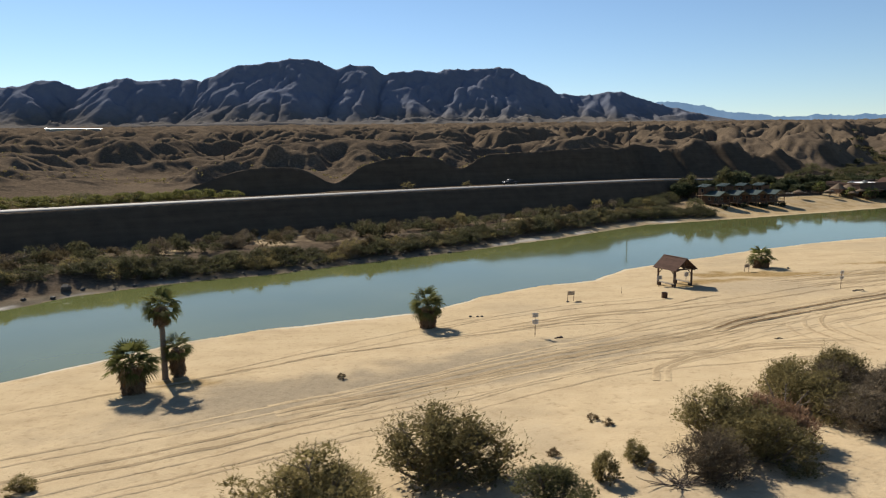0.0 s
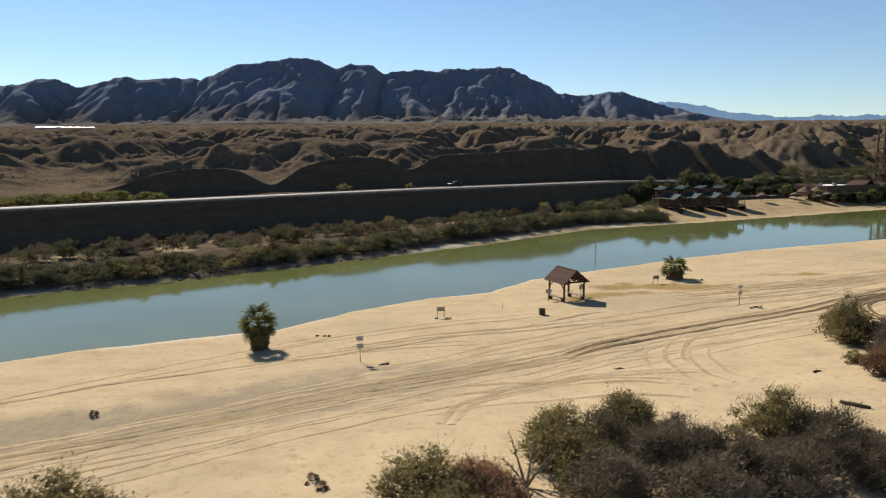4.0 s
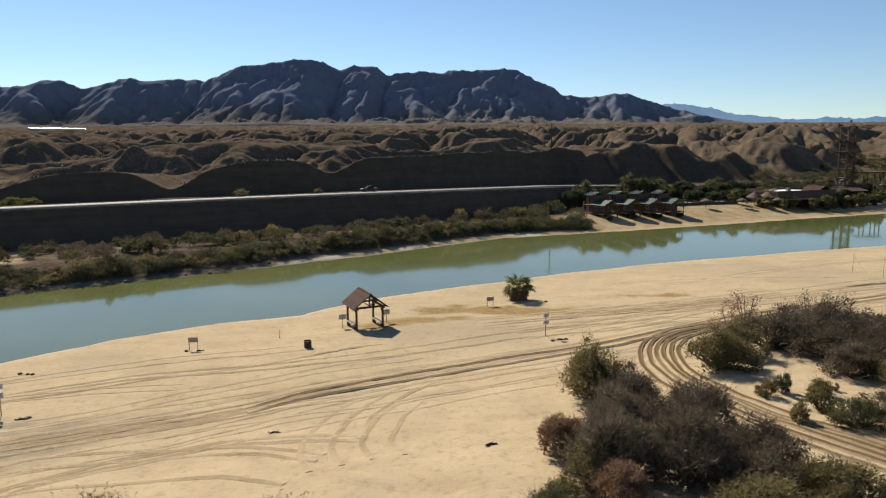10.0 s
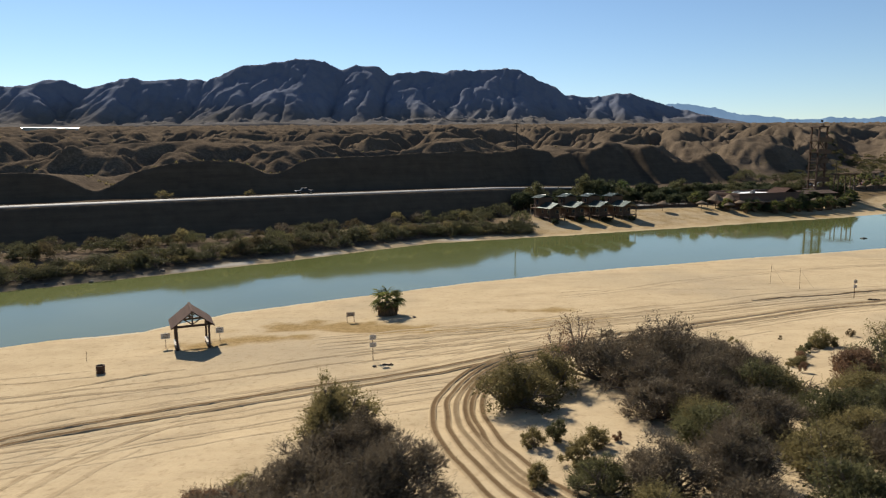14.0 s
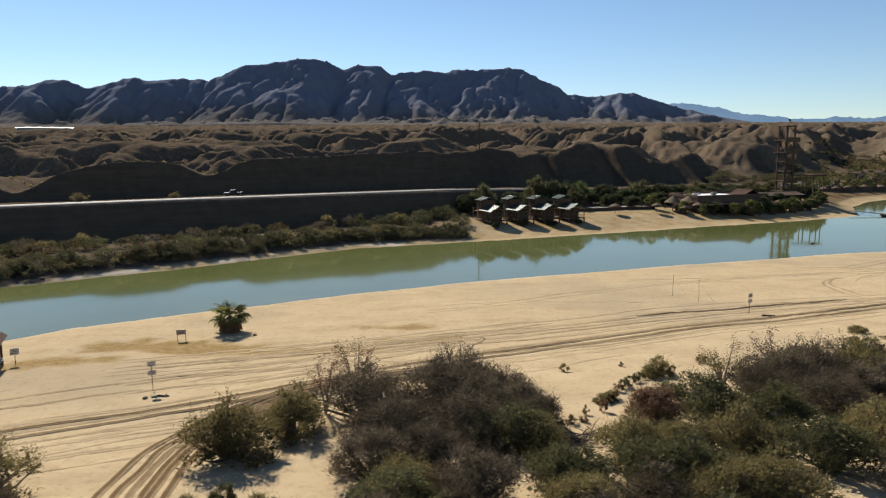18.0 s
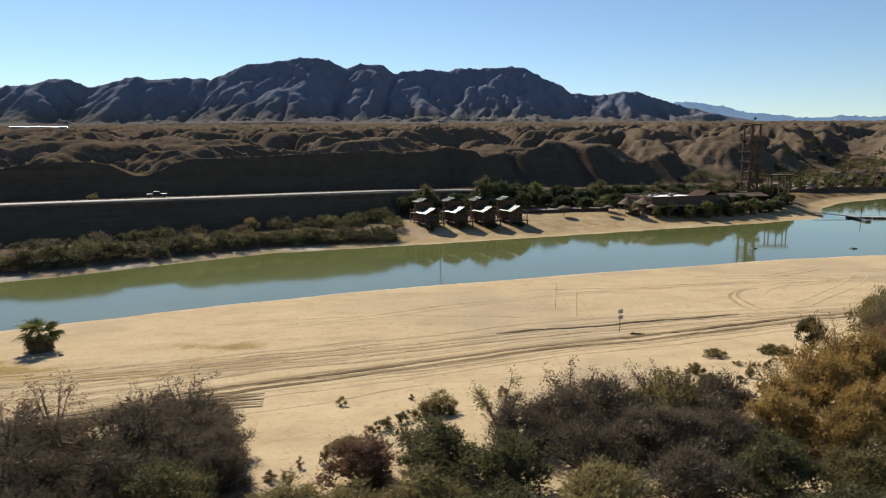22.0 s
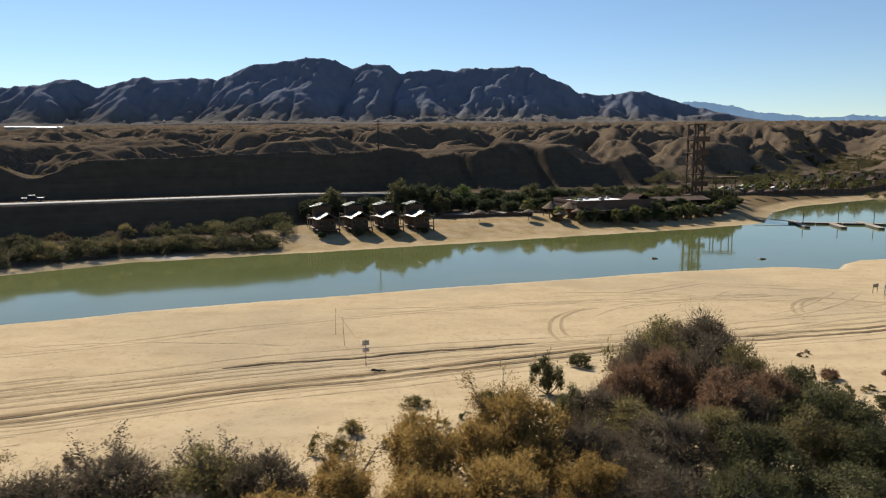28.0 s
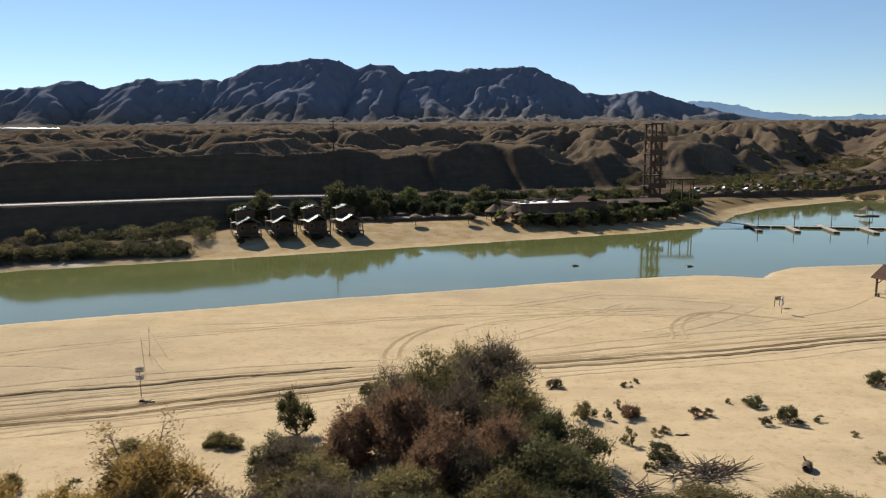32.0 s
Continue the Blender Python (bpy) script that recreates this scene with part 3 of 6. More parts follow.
# river surface: one level sheet, cut along both banks by the land itself
wx = np.linspace(-300, 900, 61)
wy = np.linspace(-150, 620, 41)
gx, gy = np.meshgrid(wx, wy)
idx = np.arange(gx.size).reshape(gx.shape)
wf = np.stack([idx[:-1, :-1], idx[:-1, 1:], idx[1:, 1:], idx[1:, :-1]], -1).reshape(-1, 4)
keep = []
for a in range(len(wf)):
    q = wf[a]
    x0, y0 = gx.ravel()[q].mean(), gy.ravel()[q].mean()
    if np.interp(x0, NEAR_X, NEAR_Y) - 30 < y0 < np.interp(x0, FAR_X, FAR_Y) + 30:
        keep.append(a)
river = ob_mesh("river", mesh_np("river", np.stack([gx.ravel(), gy.ravel(), gx.ravel() * 0], -1), wf[keep]), M_WATER)
tagged(river, "calm green river water mirroring the far bank", "river", kind="structure")

# road along the embankment: a slab with a rounded edge
rx = np.linspace(-300, 102, 170)
ry, rz = road_y(rx), np.interp(rx, ROAD_X, ROAD_Z)
k = 9
ry = np.convolve(np.pad(ry, k, mode="edge"), np.ones(2 * k + 1) / (2 * k + 1), "valid")
prof = ((-3.5, -0.25), (-3.4, 0.06), (0, 0.16), (3.4, 0.06), (3.5, -0.25))
tx, ty = np.gradient(rx), np.gradient(ry)
ln = np.hypot(tx, ty)
nx, ny = -ty / ln, tx / ln
rv = np.concatenate([np.stack([rx + nx * o, ry + ny * o, rz + h], -1) for o, h in prof])
n = len(rx)
rf = np.concatenate([np.stack([np.arange(n - 1) + a * n, np.arange(1, n) + a * n, np.arange(1, n) + (a + 1) * n, np.arange(n - 1) + (a + 1) * n], -1) for a in range(4)])
road = ob_mesh("road", mesh_np("road", rv, rf), M_ROAD)
tagged(road, "pale grey asphalt road on a raised embankment", "road", kind="structure")

# ---- wheel tracks in the sand ----
def smooth_line(pts, step=0.45):
    """A smooth curve through the points, evenly stepped."""
    P = np.array(pts, float)
    P = np.vstack([2 * P[0] - P[1], P, 2 * P[-1] - P[-2]])
    out = []
    for k in range(1, len(P) - 2):
        n = max(2, int(np.linalg.norm(P[k + 1] - P[k]) / step))
        for t in np.arange(n) / n:
            a, b, c, d = P[k - 1], P[k], P[k + 1], P[k + 2]
            out.append(0.5 * (2 * b + (c - a) * t + (2 * a - 5 * b + 4 * c - d) * t * t + (3 * b - a - 3 * c + d) * t ** 3))
    return np.array(out)


def rut(line, off, berm, width, seed):
    """One pressed rut with a berm on each side, fading in and out."""
    t = np.gradient(line, axis=0)
    t /= np.linalg.norm(t, axis=1, keepdims=True)
    nrm = np.stack([-t[:, 1], t[:, 0]], -1)
    s = np.arange(len(line)) * 0.45
    live = np.clip(0.7 + 0.7 * vnoise(s / 9.0, s * 0 + seed, seed), 0.45 if berm > 0.1 else 0.0, 1.15) * np.minimum(1, np.minimum(s, s[::-1]) / 3.0)
    wob = 0.10 * vnoise(s / 3.0, s * 0, seed + 5) + 0.75 * vnoise(s / 19.0, s * 0, seed + 6) * (0.25 if berm > 0.1 else 1.0)
    cols, prof = [], ((-1.0, -0.04, 0), (-0.62, 0.0, 1.0), (-0.38, 0.012, 0), (0.38, 0.012, 0), (0.62, 0.0, 0.85), (1.0, -0.04, 0))
    for u, dz, k in prof:
        q = line + nrm * (off + wob + u * width)[:, None]
        z = land(q[:, 0], q[:, 1])[0] + (0.075 if berm > 0.1 else 0.02) + dz * (2.4 if berm > 0.1 and dz < 0 else 1.0) + (0.3 if berm > 0.1 else 0.6) * k * berm * live * (0.75 + 0.5 * vnoise(s / 0.9, s * 0 + u, seed + 9))
        cols.append(np.column_stack([q, z]))
    n = len(line)
    f = np.concatenate([np.stack([np.arange(n - 1) + a * n, np.arange(1, n) + a * n, np.arange(1, n) + (a + 1) * n, np.arange(n - 1) + (a + 1) * n], -1) for a in range(5)])
    return np.concatenate(cols), f[:, ::-1], np.tile(np.clip(live, 0, 1), 6)


def track(pts, offsets, berm=0.10, width=0.34, seed=1, label="pair of tyre ruts pressed into dry sand"):
    line = smooth_line(pts)
    ruts = [rut(line, np.full(len(line), float(o)), berm, width, seed + 3 * k) for k, o in enumerate(offsets)]
    v, f = join_sets([r[:2] for r in ruts])
    me = mesh_np("tyre_track", v, f)
    # rut floors browned for damp sand, with the ruts' own shade painted in
    damp_shade = np.tile(np.repeat((0.0, 0.55, 1.0, 1.0, 0.55, 0.0), len(line)), len(offsets)) * (1.0 if berm > 0.1 else 0.42 if berm > 0.05 else 0.16)
    damp_shade = damp_shade * np.clip(np.concatenate([r[2] for r in ruts]) * 1.7, 0.0, 1.0)
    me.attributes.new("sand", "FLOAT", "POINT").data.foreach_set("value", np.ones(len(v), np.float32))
    me.attributes.new("damp_shade", "FLOAT", "POINT").data.foreach_set("value", damp_shade.astype(np.float32))
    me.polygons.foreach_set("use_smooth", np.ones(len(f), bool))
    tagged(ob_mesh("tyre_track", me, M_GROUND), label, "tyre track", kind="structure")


def join_sets(sets):
    vs, fs, at = [], [], 0
    for v, f in sets:
        vs.append(v)
        fs.append(f + at)
        at += len(v)
    return np.concatenate(vs), np.concatenate(fs)


MAIN = ((-12, 46), (3, 54), (17.8, 61.2), (26.8, 66.2), (33.1, 70.2), (48, 77.6), (58.9, 83.6), (66, 88.4), (75.4, 93.6), (86, 98.6), (97.6, 104.2), (110, 109), (122, 114.2), (131, 117.4), (142, 120.6), (152, 123), (163, 126.8), (174, 131), (215, 146))
track(MAIN[3:], (-0.85, 0.75), 0.15, 0.34, 3)
track(MAIN[:5], (-0.85, 0.75), 0.09, 0.30, 4)
track(MAIN, (-0.35, 1.35), 0.07, 0.26, 5)
track(MAIN, (-3.6, -2.2, 2.6), 0.03, 0.26, 11)
track(((84, 95.8), (93, 99.6), (103.5, 105), (110.2, 107.2), (119.8, 111.6), (131, 115.2)), (-0.5, 0.5), 0.07, 0.24, 13)
track(((95.6, 112), (105, 114.6), (111, 116.6), (118.4, 118.7), (124, 120.6)), (0.0,), 0.15, 0.26, 17, "dark single rut pressed into dry sand")
# many shallow passes side by side where the traffic spreads out
for k, o in enumerate((-6.3, -4.6, 3.6, 5.1, 6.8, 8.4, 10.6)):
    lo, n = (5, 10) if o < 0 else (6, 11)
    pts = [(x + 0.35 * ((k * 7 + j * 3) % 5), y + 0.45 * ((k * 5 + j * 2) % 3)) for j, (x, y) in enumerate(MAIN[lo:n])]
    track(pts, (o,), 0.035 + 0.012 * (k % 3), 0.24, 130 + 3 * k, "faint old tyre trace crossing the sand")
SECOND = ((44.5, 93), (53, 95.8), (62.3, 98.4), (72.2, 101.4), (82.9, 105), (95.2, 110.8), (110.2, 116), (120, 118.6), (137.5, 122.4), (154, 128), (190, 141))
track(SECOND, (-1.7, -0.8, 0.1), 0.08, 0.26, 21)
track(SECOND, (0.9, 3.2, -3.0), 0.03, 0.26, 25)
track(((-40, 44), (-22, 55), (-10.2, 62.7), (-4.8, 65.4), (-0.5, 67.6), (6.5, 69.4), (16.1, 74.6), (24.1, 78.4), (35.1, 85)), (0.0,), 0.09, 0.26, 31, "dark single rut pressed into dry sand")
track(((6.2, 70.7), (15, 75.4), (22.1, 77.4), (28.2, 78.8), (36.5, 81.4), (50, 88)), (-0.8, 0.9), 0.06, 0.3, 35)
BAND = ((-30, 33), (-20, 38.5), (-11.7, 43.5), (-3.8, 48.8), (2.8, 53), (10.4, 57.4), (22.3, 63.4), (35.6, 68.6), (49.6, 75), (60, 79))
track(BAND, (-0.9, 0.9), 0.06, 0.26, 41)
track(BAND, (-5.6, -4.1, -2.7, 3.1, 4.6), 0.024, 0.24, 47)
track(((16.5, 50.2), (17.9, 53.9), (21, 56.8), (25.3, 58.6), (30, 59.3), (37, 58.6)), (-0.8, 0.9), 0.07, 0.36, 51)
track(((14.2, 54.6), (18.9, 56.3), (23.8, 56.9), (29.1, 56.3), (34.4, 54.6)), (-2.2, 0.2, 2.0), 0.06, 0.3, 57)
BEND = ((70, 45), (66, 51), (62.9, 55.9), (60.4, 60.5), (58.6, 66.5), (58.2, 72.8), (59.9, 80), (63.2, 85.2), (69, 88.6), (78, 91))
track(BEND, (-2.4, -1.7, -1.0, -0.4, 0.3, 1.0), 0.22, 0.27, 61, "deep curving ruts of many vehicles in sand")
track(((126.9, 121), (126.2, 125.5), (127.4, 131.9), (130.2, 136.3), (133.4, 138.3)), (-0.8, 0.8), 0.06, 0.3, 71)
track(((155.4, 130.6), (156.4, 135.8), (159, 141.2), (162.7, 143.6), (166.6, 141.6), (172, 138)), (-0.8, 0.8), 0.06, 0.3, 75)
track(((71.2, 116), (81, 120.3), (90.3, 126.4), (101.5, 132.6), (122.1, 140), (135.4, 143.4)), (-0.8, 0.8), 0.05, 0.28, 81)
track(((37, 55), (36, 58), (36.4, 62.8), (37.8, 67)), (-2.4, -0.7, 0.9, 2.4), 0.06, 0.28, 85)
track(((36.8, 58.6), (37.3, 63.5), (39.3, 67.9), (42, 71)), (0.2, 1.6), 0.07, 0.28, 91)
track(((48, 88), (53, 90.4), (60, 92), (66, 95)), (-2.5, -1.0, 0.4, 1.9), 0.10, 0.3, 95)
track(((10, 62), (16, 64.5), (23, 69.5), (31, 74), (40, 78)), (-1.0, 0.9, 2.5), 0.05, 0.28, 101)
track(((56, 96), (66, 99.5), (76, 103.5), (86, 108)), (-3.4, -1.6, 0.3, 2.0), 0.06, 0.3, 105)

# faint older traces that cross the flat at a slant
gtr = np.random.default_rng(77)
for k in range(18):
    x = gtr.uniform(-25, 175)
    y0 = float(np.interp(x, NEAR_X, NEAR_Y))
    y = y0 - gtr.uniform(9, 46)
    a, c = radians(24 + gtr.normal() * 13), gtr.normal() * 0.012
    n = int(gtr.integers(5, 9))
    pts = [(x + 4.5 * j * math.cos(a + c * 4.5 * j), y + 4.5 * j * math.sin(a + c * 4.5 * j)) for j in range(n)]
    if min(float(np.interp(px, NEAR_X, NEAR_Y)) - py for px, py in pts) > 5:
        track(pts, (-0.8, 0.85) if k % 3 else (-0.2,), 0.045, 0.22, 200 + 7 * k, "faint old tyre trace crossing the sand")
# ---- plants ----
def unit(v):
    return v / np.maximum(np.linalg.norm(v, axis=-1, keepdims=True), 1e-6)


def sprays(g, p, d, length, width):
    """Narrow pointed leaves or twig sprays at p along d: one quad each."""
    w = unit(np.cross(d, g.normal(size=p.shape)))
    L, W = np.asarray(length)[:, None], np.asarray(width)[:, None]
    v = np.stack([p, p + d * L * 0.55 + w * W, p + d * L, p + d * L * 0.55 - w * W], 1)
    return v.reshape(-1, 3), np.arange(len(p) * 4).reshape(-1, 4)


def join(*sets):
    vs, fs, at = [], [], 0
    for v, f in sets:
        vs.append(v)
        fs.append(f + at)
        at += len(v)
    return np.concatenate(vs), np.concatenate(fs)


def tube(points, radii, sides=5):
    """A tapered limb along points."""
    P, out = [Vector(p) for p in points], []
    for k, p in enumerate(P):
        d = (P[min(k + 1, len(P) - 1)] - P[max(k - 1, 0)]).normalized()
        a = d.orthogonal().normalized()
        b = d.cross(a)
        out += [p + (a * math.cos(6.2832 * j / sides) + b * math.sin(6.2832 * j / sides)) * radii[k] for j in range(sides)]
    f = [[k * sides + j, k * sides + (j + 1) % sides, (k + 1) * sides + (j + 1) % sides, (k + 1) * sides + j] for k in range(len(P) - 1) for j in range(sides)]
    return np.array([tuple(v) for v in out]), np.array(f)


def shrub_lobes(g, r, h, n):
    """Centres and sizes of the leafy lobes of an uneven, ground-hugging shrub."""
    a, q = g.uniform(0, 6.2832, n), np.sqrt(g.uniform(0, 1, n))
    lean = 1 + 0.28 * np.cos(a * 2 + g.uniform(0, 6)) + 0.18 * np.cos(a * 3 + g.uniform(0, 6))
    rad = q * r * 0.80 * lean
    top = h * (1 - 0.55 * q ** 2.2) * g.uniform(0.72, 1.04, n)
    z = top * np.where(g.random(n) < 0.62, g.uniform(0.66, 0.92, n), g.uniform(0.12, 0.6, n))
    size = r * g.uniform(0.17, 0.33, n)
    return np.stack([np.cos(a) * rad, np.sin(a) * rad, z], -1), size, h


def crown_mesh(name, g, centres, size, n_out, n_in, length, width, upward=0.5, low=0.05, plumes=0):
    """Foliage in uneven lobes: fine sprays outside, denser broad ones within."""
    def some(n, inner):
        k = g.integers(0, len(centres), n)
        d = unit(g.normal(size=(n, 3)))
        d[:, 2] = np.where(d[:, 2] < -0.35, -d[:, 2], d[:, 2])
        q = g.uniform(0.15, 0.85, n) if inner else g.uniform(0.6, 1.12, n)
        p = centres[k] + d * (size[k] * q)[:, None] * np.array((1, 1, 0.9))
        p[:, 2] = np.maximum(p[:, 2], low + 0.1 * g.random(n))
        way = unit(d * 0.7 + np.array((0, 0, upward)) + g.normal(size=(n, 3)) * (0.9 if inner else 0.5))
        return p, way
    p, d = some(n_out, False)
    a = sprays(g, p, d, length * g.uniform(0.5, 1.25, n_out), width * g.uniform(0.6, 1.3, n_out))
    p, d = some(n_in, True)
    b = sprays(g, p, d, length * 1.15 * g.uniform(0.6, 1.2, n_in), width * 4.6 * g.uniform(0.6, 1.2, n_in))
    if not plumes:
        return mesh_np(name, *join(a, b))
    # loose wands with small side leaves that break the outline
    p, d = some(plumes, False)
    d = unit(d + np.array((0, 0, 0.5)))
    reach = length * g.uniform(2.0, 4.2, plumes)
    s = np.repeat(g.uniform(0.1, 1.0, plumes), 9) * np.tile(np.linspace(0.15, 1, 9), plumes) * np.repeat(reach, 9)
    q = np.repeat(p, 9, 0) + np.repeat(d, 9, 0) * s[:, None]
    w = unit(np.repeat(d, 9, 0) + g.normal(size=(plumes * 9, 3)) * 0.45)
    c = sprays(g, q, w, length * g.uniform(0.4, 0.9, len(q)), width * g.uniform(0.5, 1.0, len(q)))
    return mesh_np(name, *join(a, b, c))


def limbs_mesh(name, g, centres, r0, twigs=0, base=(0, 0, 0), reach=1.0):
    got = []
    for c in centres:
        c = np.array(c) * reach
        mid = c * 0.5 + g.normal(size=3) * 0.10 * np.linalg.norm(c)
        mid[2] = abs(mid[2])
        got.append(tube([base, tuple(mid), tuple(c)], [r0, r0 * 0.65, r0 * 0.2]))
        for _ in range(twigs):
            s = mid + (c - mid) * g.random()
            e = s + unit(c - mid + np.array((0, 0, 0.25)) + g.normal(size=3) * 0.55 * np.linalg.norm(c - mid)) * g.uniform(0.3, 0.6) * np.linalg.norm(c) * 0.75
            got.append(tube([tuple(s), tuple((s + e) / 2 + g.normal(size=3) * 0.05), tuple(e)], [r0 * 0.3, r0 * 0.2, r0 * 0.06], 3))
    return mesh_np(name, *join(*got))


KINDS = {"O": (L_OLIVE, "olive green feathery desert shrub", 0.21, 0.0155), "G": (L_GREEN, "dark green leafy desert shrub", 0.20, 0.017),
         "Y": (L_GREY, "grey twiggy half bare tamarisk shrub", 0.32, 0.010), "A": (L_GOLD, "tamarisk with golden autumn foliage", 0.19, 0.019),
         "H": (L_HEDGE, "olive brown riverside shrub", 0.30, 0.017), "B": (L_AUTUMN, "golden brown riverside shrub", 0.30, 0.017),
         "R": (L_RUST, "rusty brown drying desert shrub", 0.27, 0.019), "M": (L_MEADOW, "yellow green meadow bush", 0.30, 0.017), "S": (L_STRAW, "dry brown tumbleweed ball on sand", 0.22, 0.018)}
protos = {}


def shrub_proto(kind, grade, k):
    """One shrub of a kind and size grade, kept under the ground sheet until copied."""
    key = (kind, grade, k)
    if key in protos:
        return protos[key]
    g = np.random.default_rng(1000 + 37 * k + 7 * ord(kind) + 3 * len(grade))
    r, h, lobes, n_out, n_in, s = {"large": (2.3, 3.0, 70, 7600, 2600, 0.95), "medium": (1.0, 1.6, 24, 1600, 800, 0.8),
                                   "small": (0.5, 0.65, 9, 480, 200, 0.55), "far": (2.3, 2.6, 40, 2100, 560, 0.9), "brush": (2.3, 2.6, 36, 1300, 460, 1.05), "scrub": (2.2, 2.4, 12, 620, 220, 1.3)}[grade]
    mat_, label, ln, wd = KINDS[kind]
    c, size, h = shrub_lobes(g, r, h, lobes)
    if kind == "Y" and grade == "large":
        n_out, n_in = 6600, 2400
    if kind == "S":
        label = KINDS["S"][1]
    crown = crown_mesh("crown", g, c, size, n_out, n_in, ln * s, wd * s * (1.5 if grade in ("far", "brush", "scrub") else 1.0), 0.25 if kind == "S" else 0.6, plumes={"large": 420, "medium": 130}.get(grade, 0))
    limbs = limbs_mesh("limbs", g, c[:max(4, lobes // 2)], 0.05 * r * (0.5 if grade == "small" else 0.8), 5 if grade == "large" else 1)
    protos[key] = (crown, limbs, mat_, label, r, h)
    return protos[key]


def place_shrub(x, y, r, h, kind, k=0, grade=None, name=None, label=None, group="", sink=0.08):
    grade = grade or ("large" if r > 1.25 else "medium" if r > 0.65 else "small")
    crown, limbs, mat_, lab, r0, h0 = shrub_proto(kind, grade, k)
    z = ground_z(x, y) - sink
    a = (x * 37.7 + y * 11.3) % 6.2832
    m = Matrix.Translation((x, y, z)) @ Matrix.Rotation(a, 4, "Z") @ Matrix.Diagonal((r / r0, r / r0, h / h0, 1))
    ob = thing(name or ("tumbleweed" if kind == "S" else "shrub"), label or lab, "tumbleweed" if kind == "S" else "shrub", m, group)
    ob_mesh("crown", crown, mat_, ob)
    ob_mesh("trunk", limbs, M_TWIG if kind in "YS" else M_BARK, ob)
    return ob


# thickets and single shrubs of the near bank: x, y, radius, height, kind
def plant(rows):
    for k, row in enumerate(rows.split(";")):
        x, y, r, h, kind = row.split()
        r, h = float(r) * (1.13 if float(r) > 1.25 else 1.0), float(h) * (1.06 if float(r) > 1.25 else 1.0)
        place_shrub(float(x), float(y), r, h, kind, k % (3 if r > 1.25 else 2), group="shrubs of the near bank" if kind != "S" else "tumbleweeds on the sand")


# the thickets, from upstream down
plant("-6.7 30.5 3.0 3.5 O;-0.3 34.8 3.3 3.7 O;5 29.5 2 2.4 G;13.4 32.4 1.7 2.4 Y;15.8 37.2 2.5 3.0 O;16.9 34 2.2 2.8 O;18.6 36.9 1.8 2.6 R;22.9 43.4 2.2 2.9 O;23.4 40.6 2.2 2.6 O;25.2 42.3 2.1 2.6 Y;26.8 44.6 2.2 3.0 O;27.6 40.2 2.3 2.7 Y;24.6 37.6 2.2 2.3 Y;28.8 42.6 1.9 2.4 Y;30.2 39.8 2.2 2.5 Y;28.6 36.8 2.2 2.2 Y;32.2 38.4 2.1 2.3 Y;34.9 43.8 2.0 3.1 O;36.9 41.8 2.1 2.7 Y;34.9 39.6 2.1 2.3 Y;37.4 38.8 2.0 2.2 Y;41.2 41.6 1.0 1.6 O;46.1 46.7 1.3 2 G")
plant("51.2 65.2 1.3 4.0 O;53.6 63.2 1.8 2.7 Y;54.2 55 2.2 3.2 Y;51.4 56.6 2.0 3.0 Y;56.8 50.4 2.0 2.6 Y;48.6 51 1.5 2.2 O")
plant("47.9 54.9 1.3 2.1 R;49.5 48.8 1.35 2.1 R;49.9 52 2.3 3.2 Y;50.5 45 1.6 2 G;51.8 66 2.5 3.1 O;52.6 60 2.3 2.8 Y;53.6 51.6 2.4 3.6 Y;55.2 46.8 2.2 2.2 O;55.9 57.6 2.4 3.1 Y;57.8 53 2.1 2.6 Y;59.3 48 2 2.4 O;62.6 71.2 2.4 3.3 O;65.5 74.5 2.0 3.0 O;65.8 58.1 1.3 1.85 G;67.1 54.3 1.9 2.2 O;68.6 57.6 2 2.9 Y;69.6 76.6 3.1 3.7 Y;71.0 68.1 2.0 2.4 Y")
plant("71.2 54 2.1 2.7 Y;71.8 72.6 2.5 3.1 Y;72.3 58.8 2.2 3.1 Y;72.8 63.4 2 2.5 G;73.0 65.1 2.0 2.2 O;74 68 2.1 2.7 Y;74.6 77.4 3.2 3.8 Y;76 73 2.4 3.2 Y;76 55 2.2 2.6 G;76.4 65 2.3 2.8 Y;76.6 71.8 1.9 2.2 Y;77 59.4 2.3 2.8 O;78.8 71.5 2.2 2.6 G;79.6 71.2 1.9 2.2 O;80.8 66 2 2.6 G;81 60 2.2 2.6 Y;81.2 63.4 1.6 2.4 O;83 56 2.2 2.5 O")
plant("84.8 67.0 2.0 2.4 G;85.0 64.5 2.0 2.2 Y;85 70.4 1.9 2.5 O;86 60.6 2.2 2.5 G;86.6 66.6 2.2 2.6 G;87.3 75.3 1.8 2.3 R;88.0 70.1 1.9 2.4 O;88.0 64.7 2.0 2.3 O;90 64.8 2.3 2.7 O;90.5 71 2.3 2.7 O;91 76.8 2.4 2.7 G;94.6 74.6 2.3 2.8 G;94.6 68.8 2.3 2.7 G;95.7 80.6 2.2 2.8 Y;98 65.8 2.2 2.5 Y;98.5 82 2.4 3 Y;98.8 77 2.3 2.8 Y;99 71.6 2.3 2.8 O")
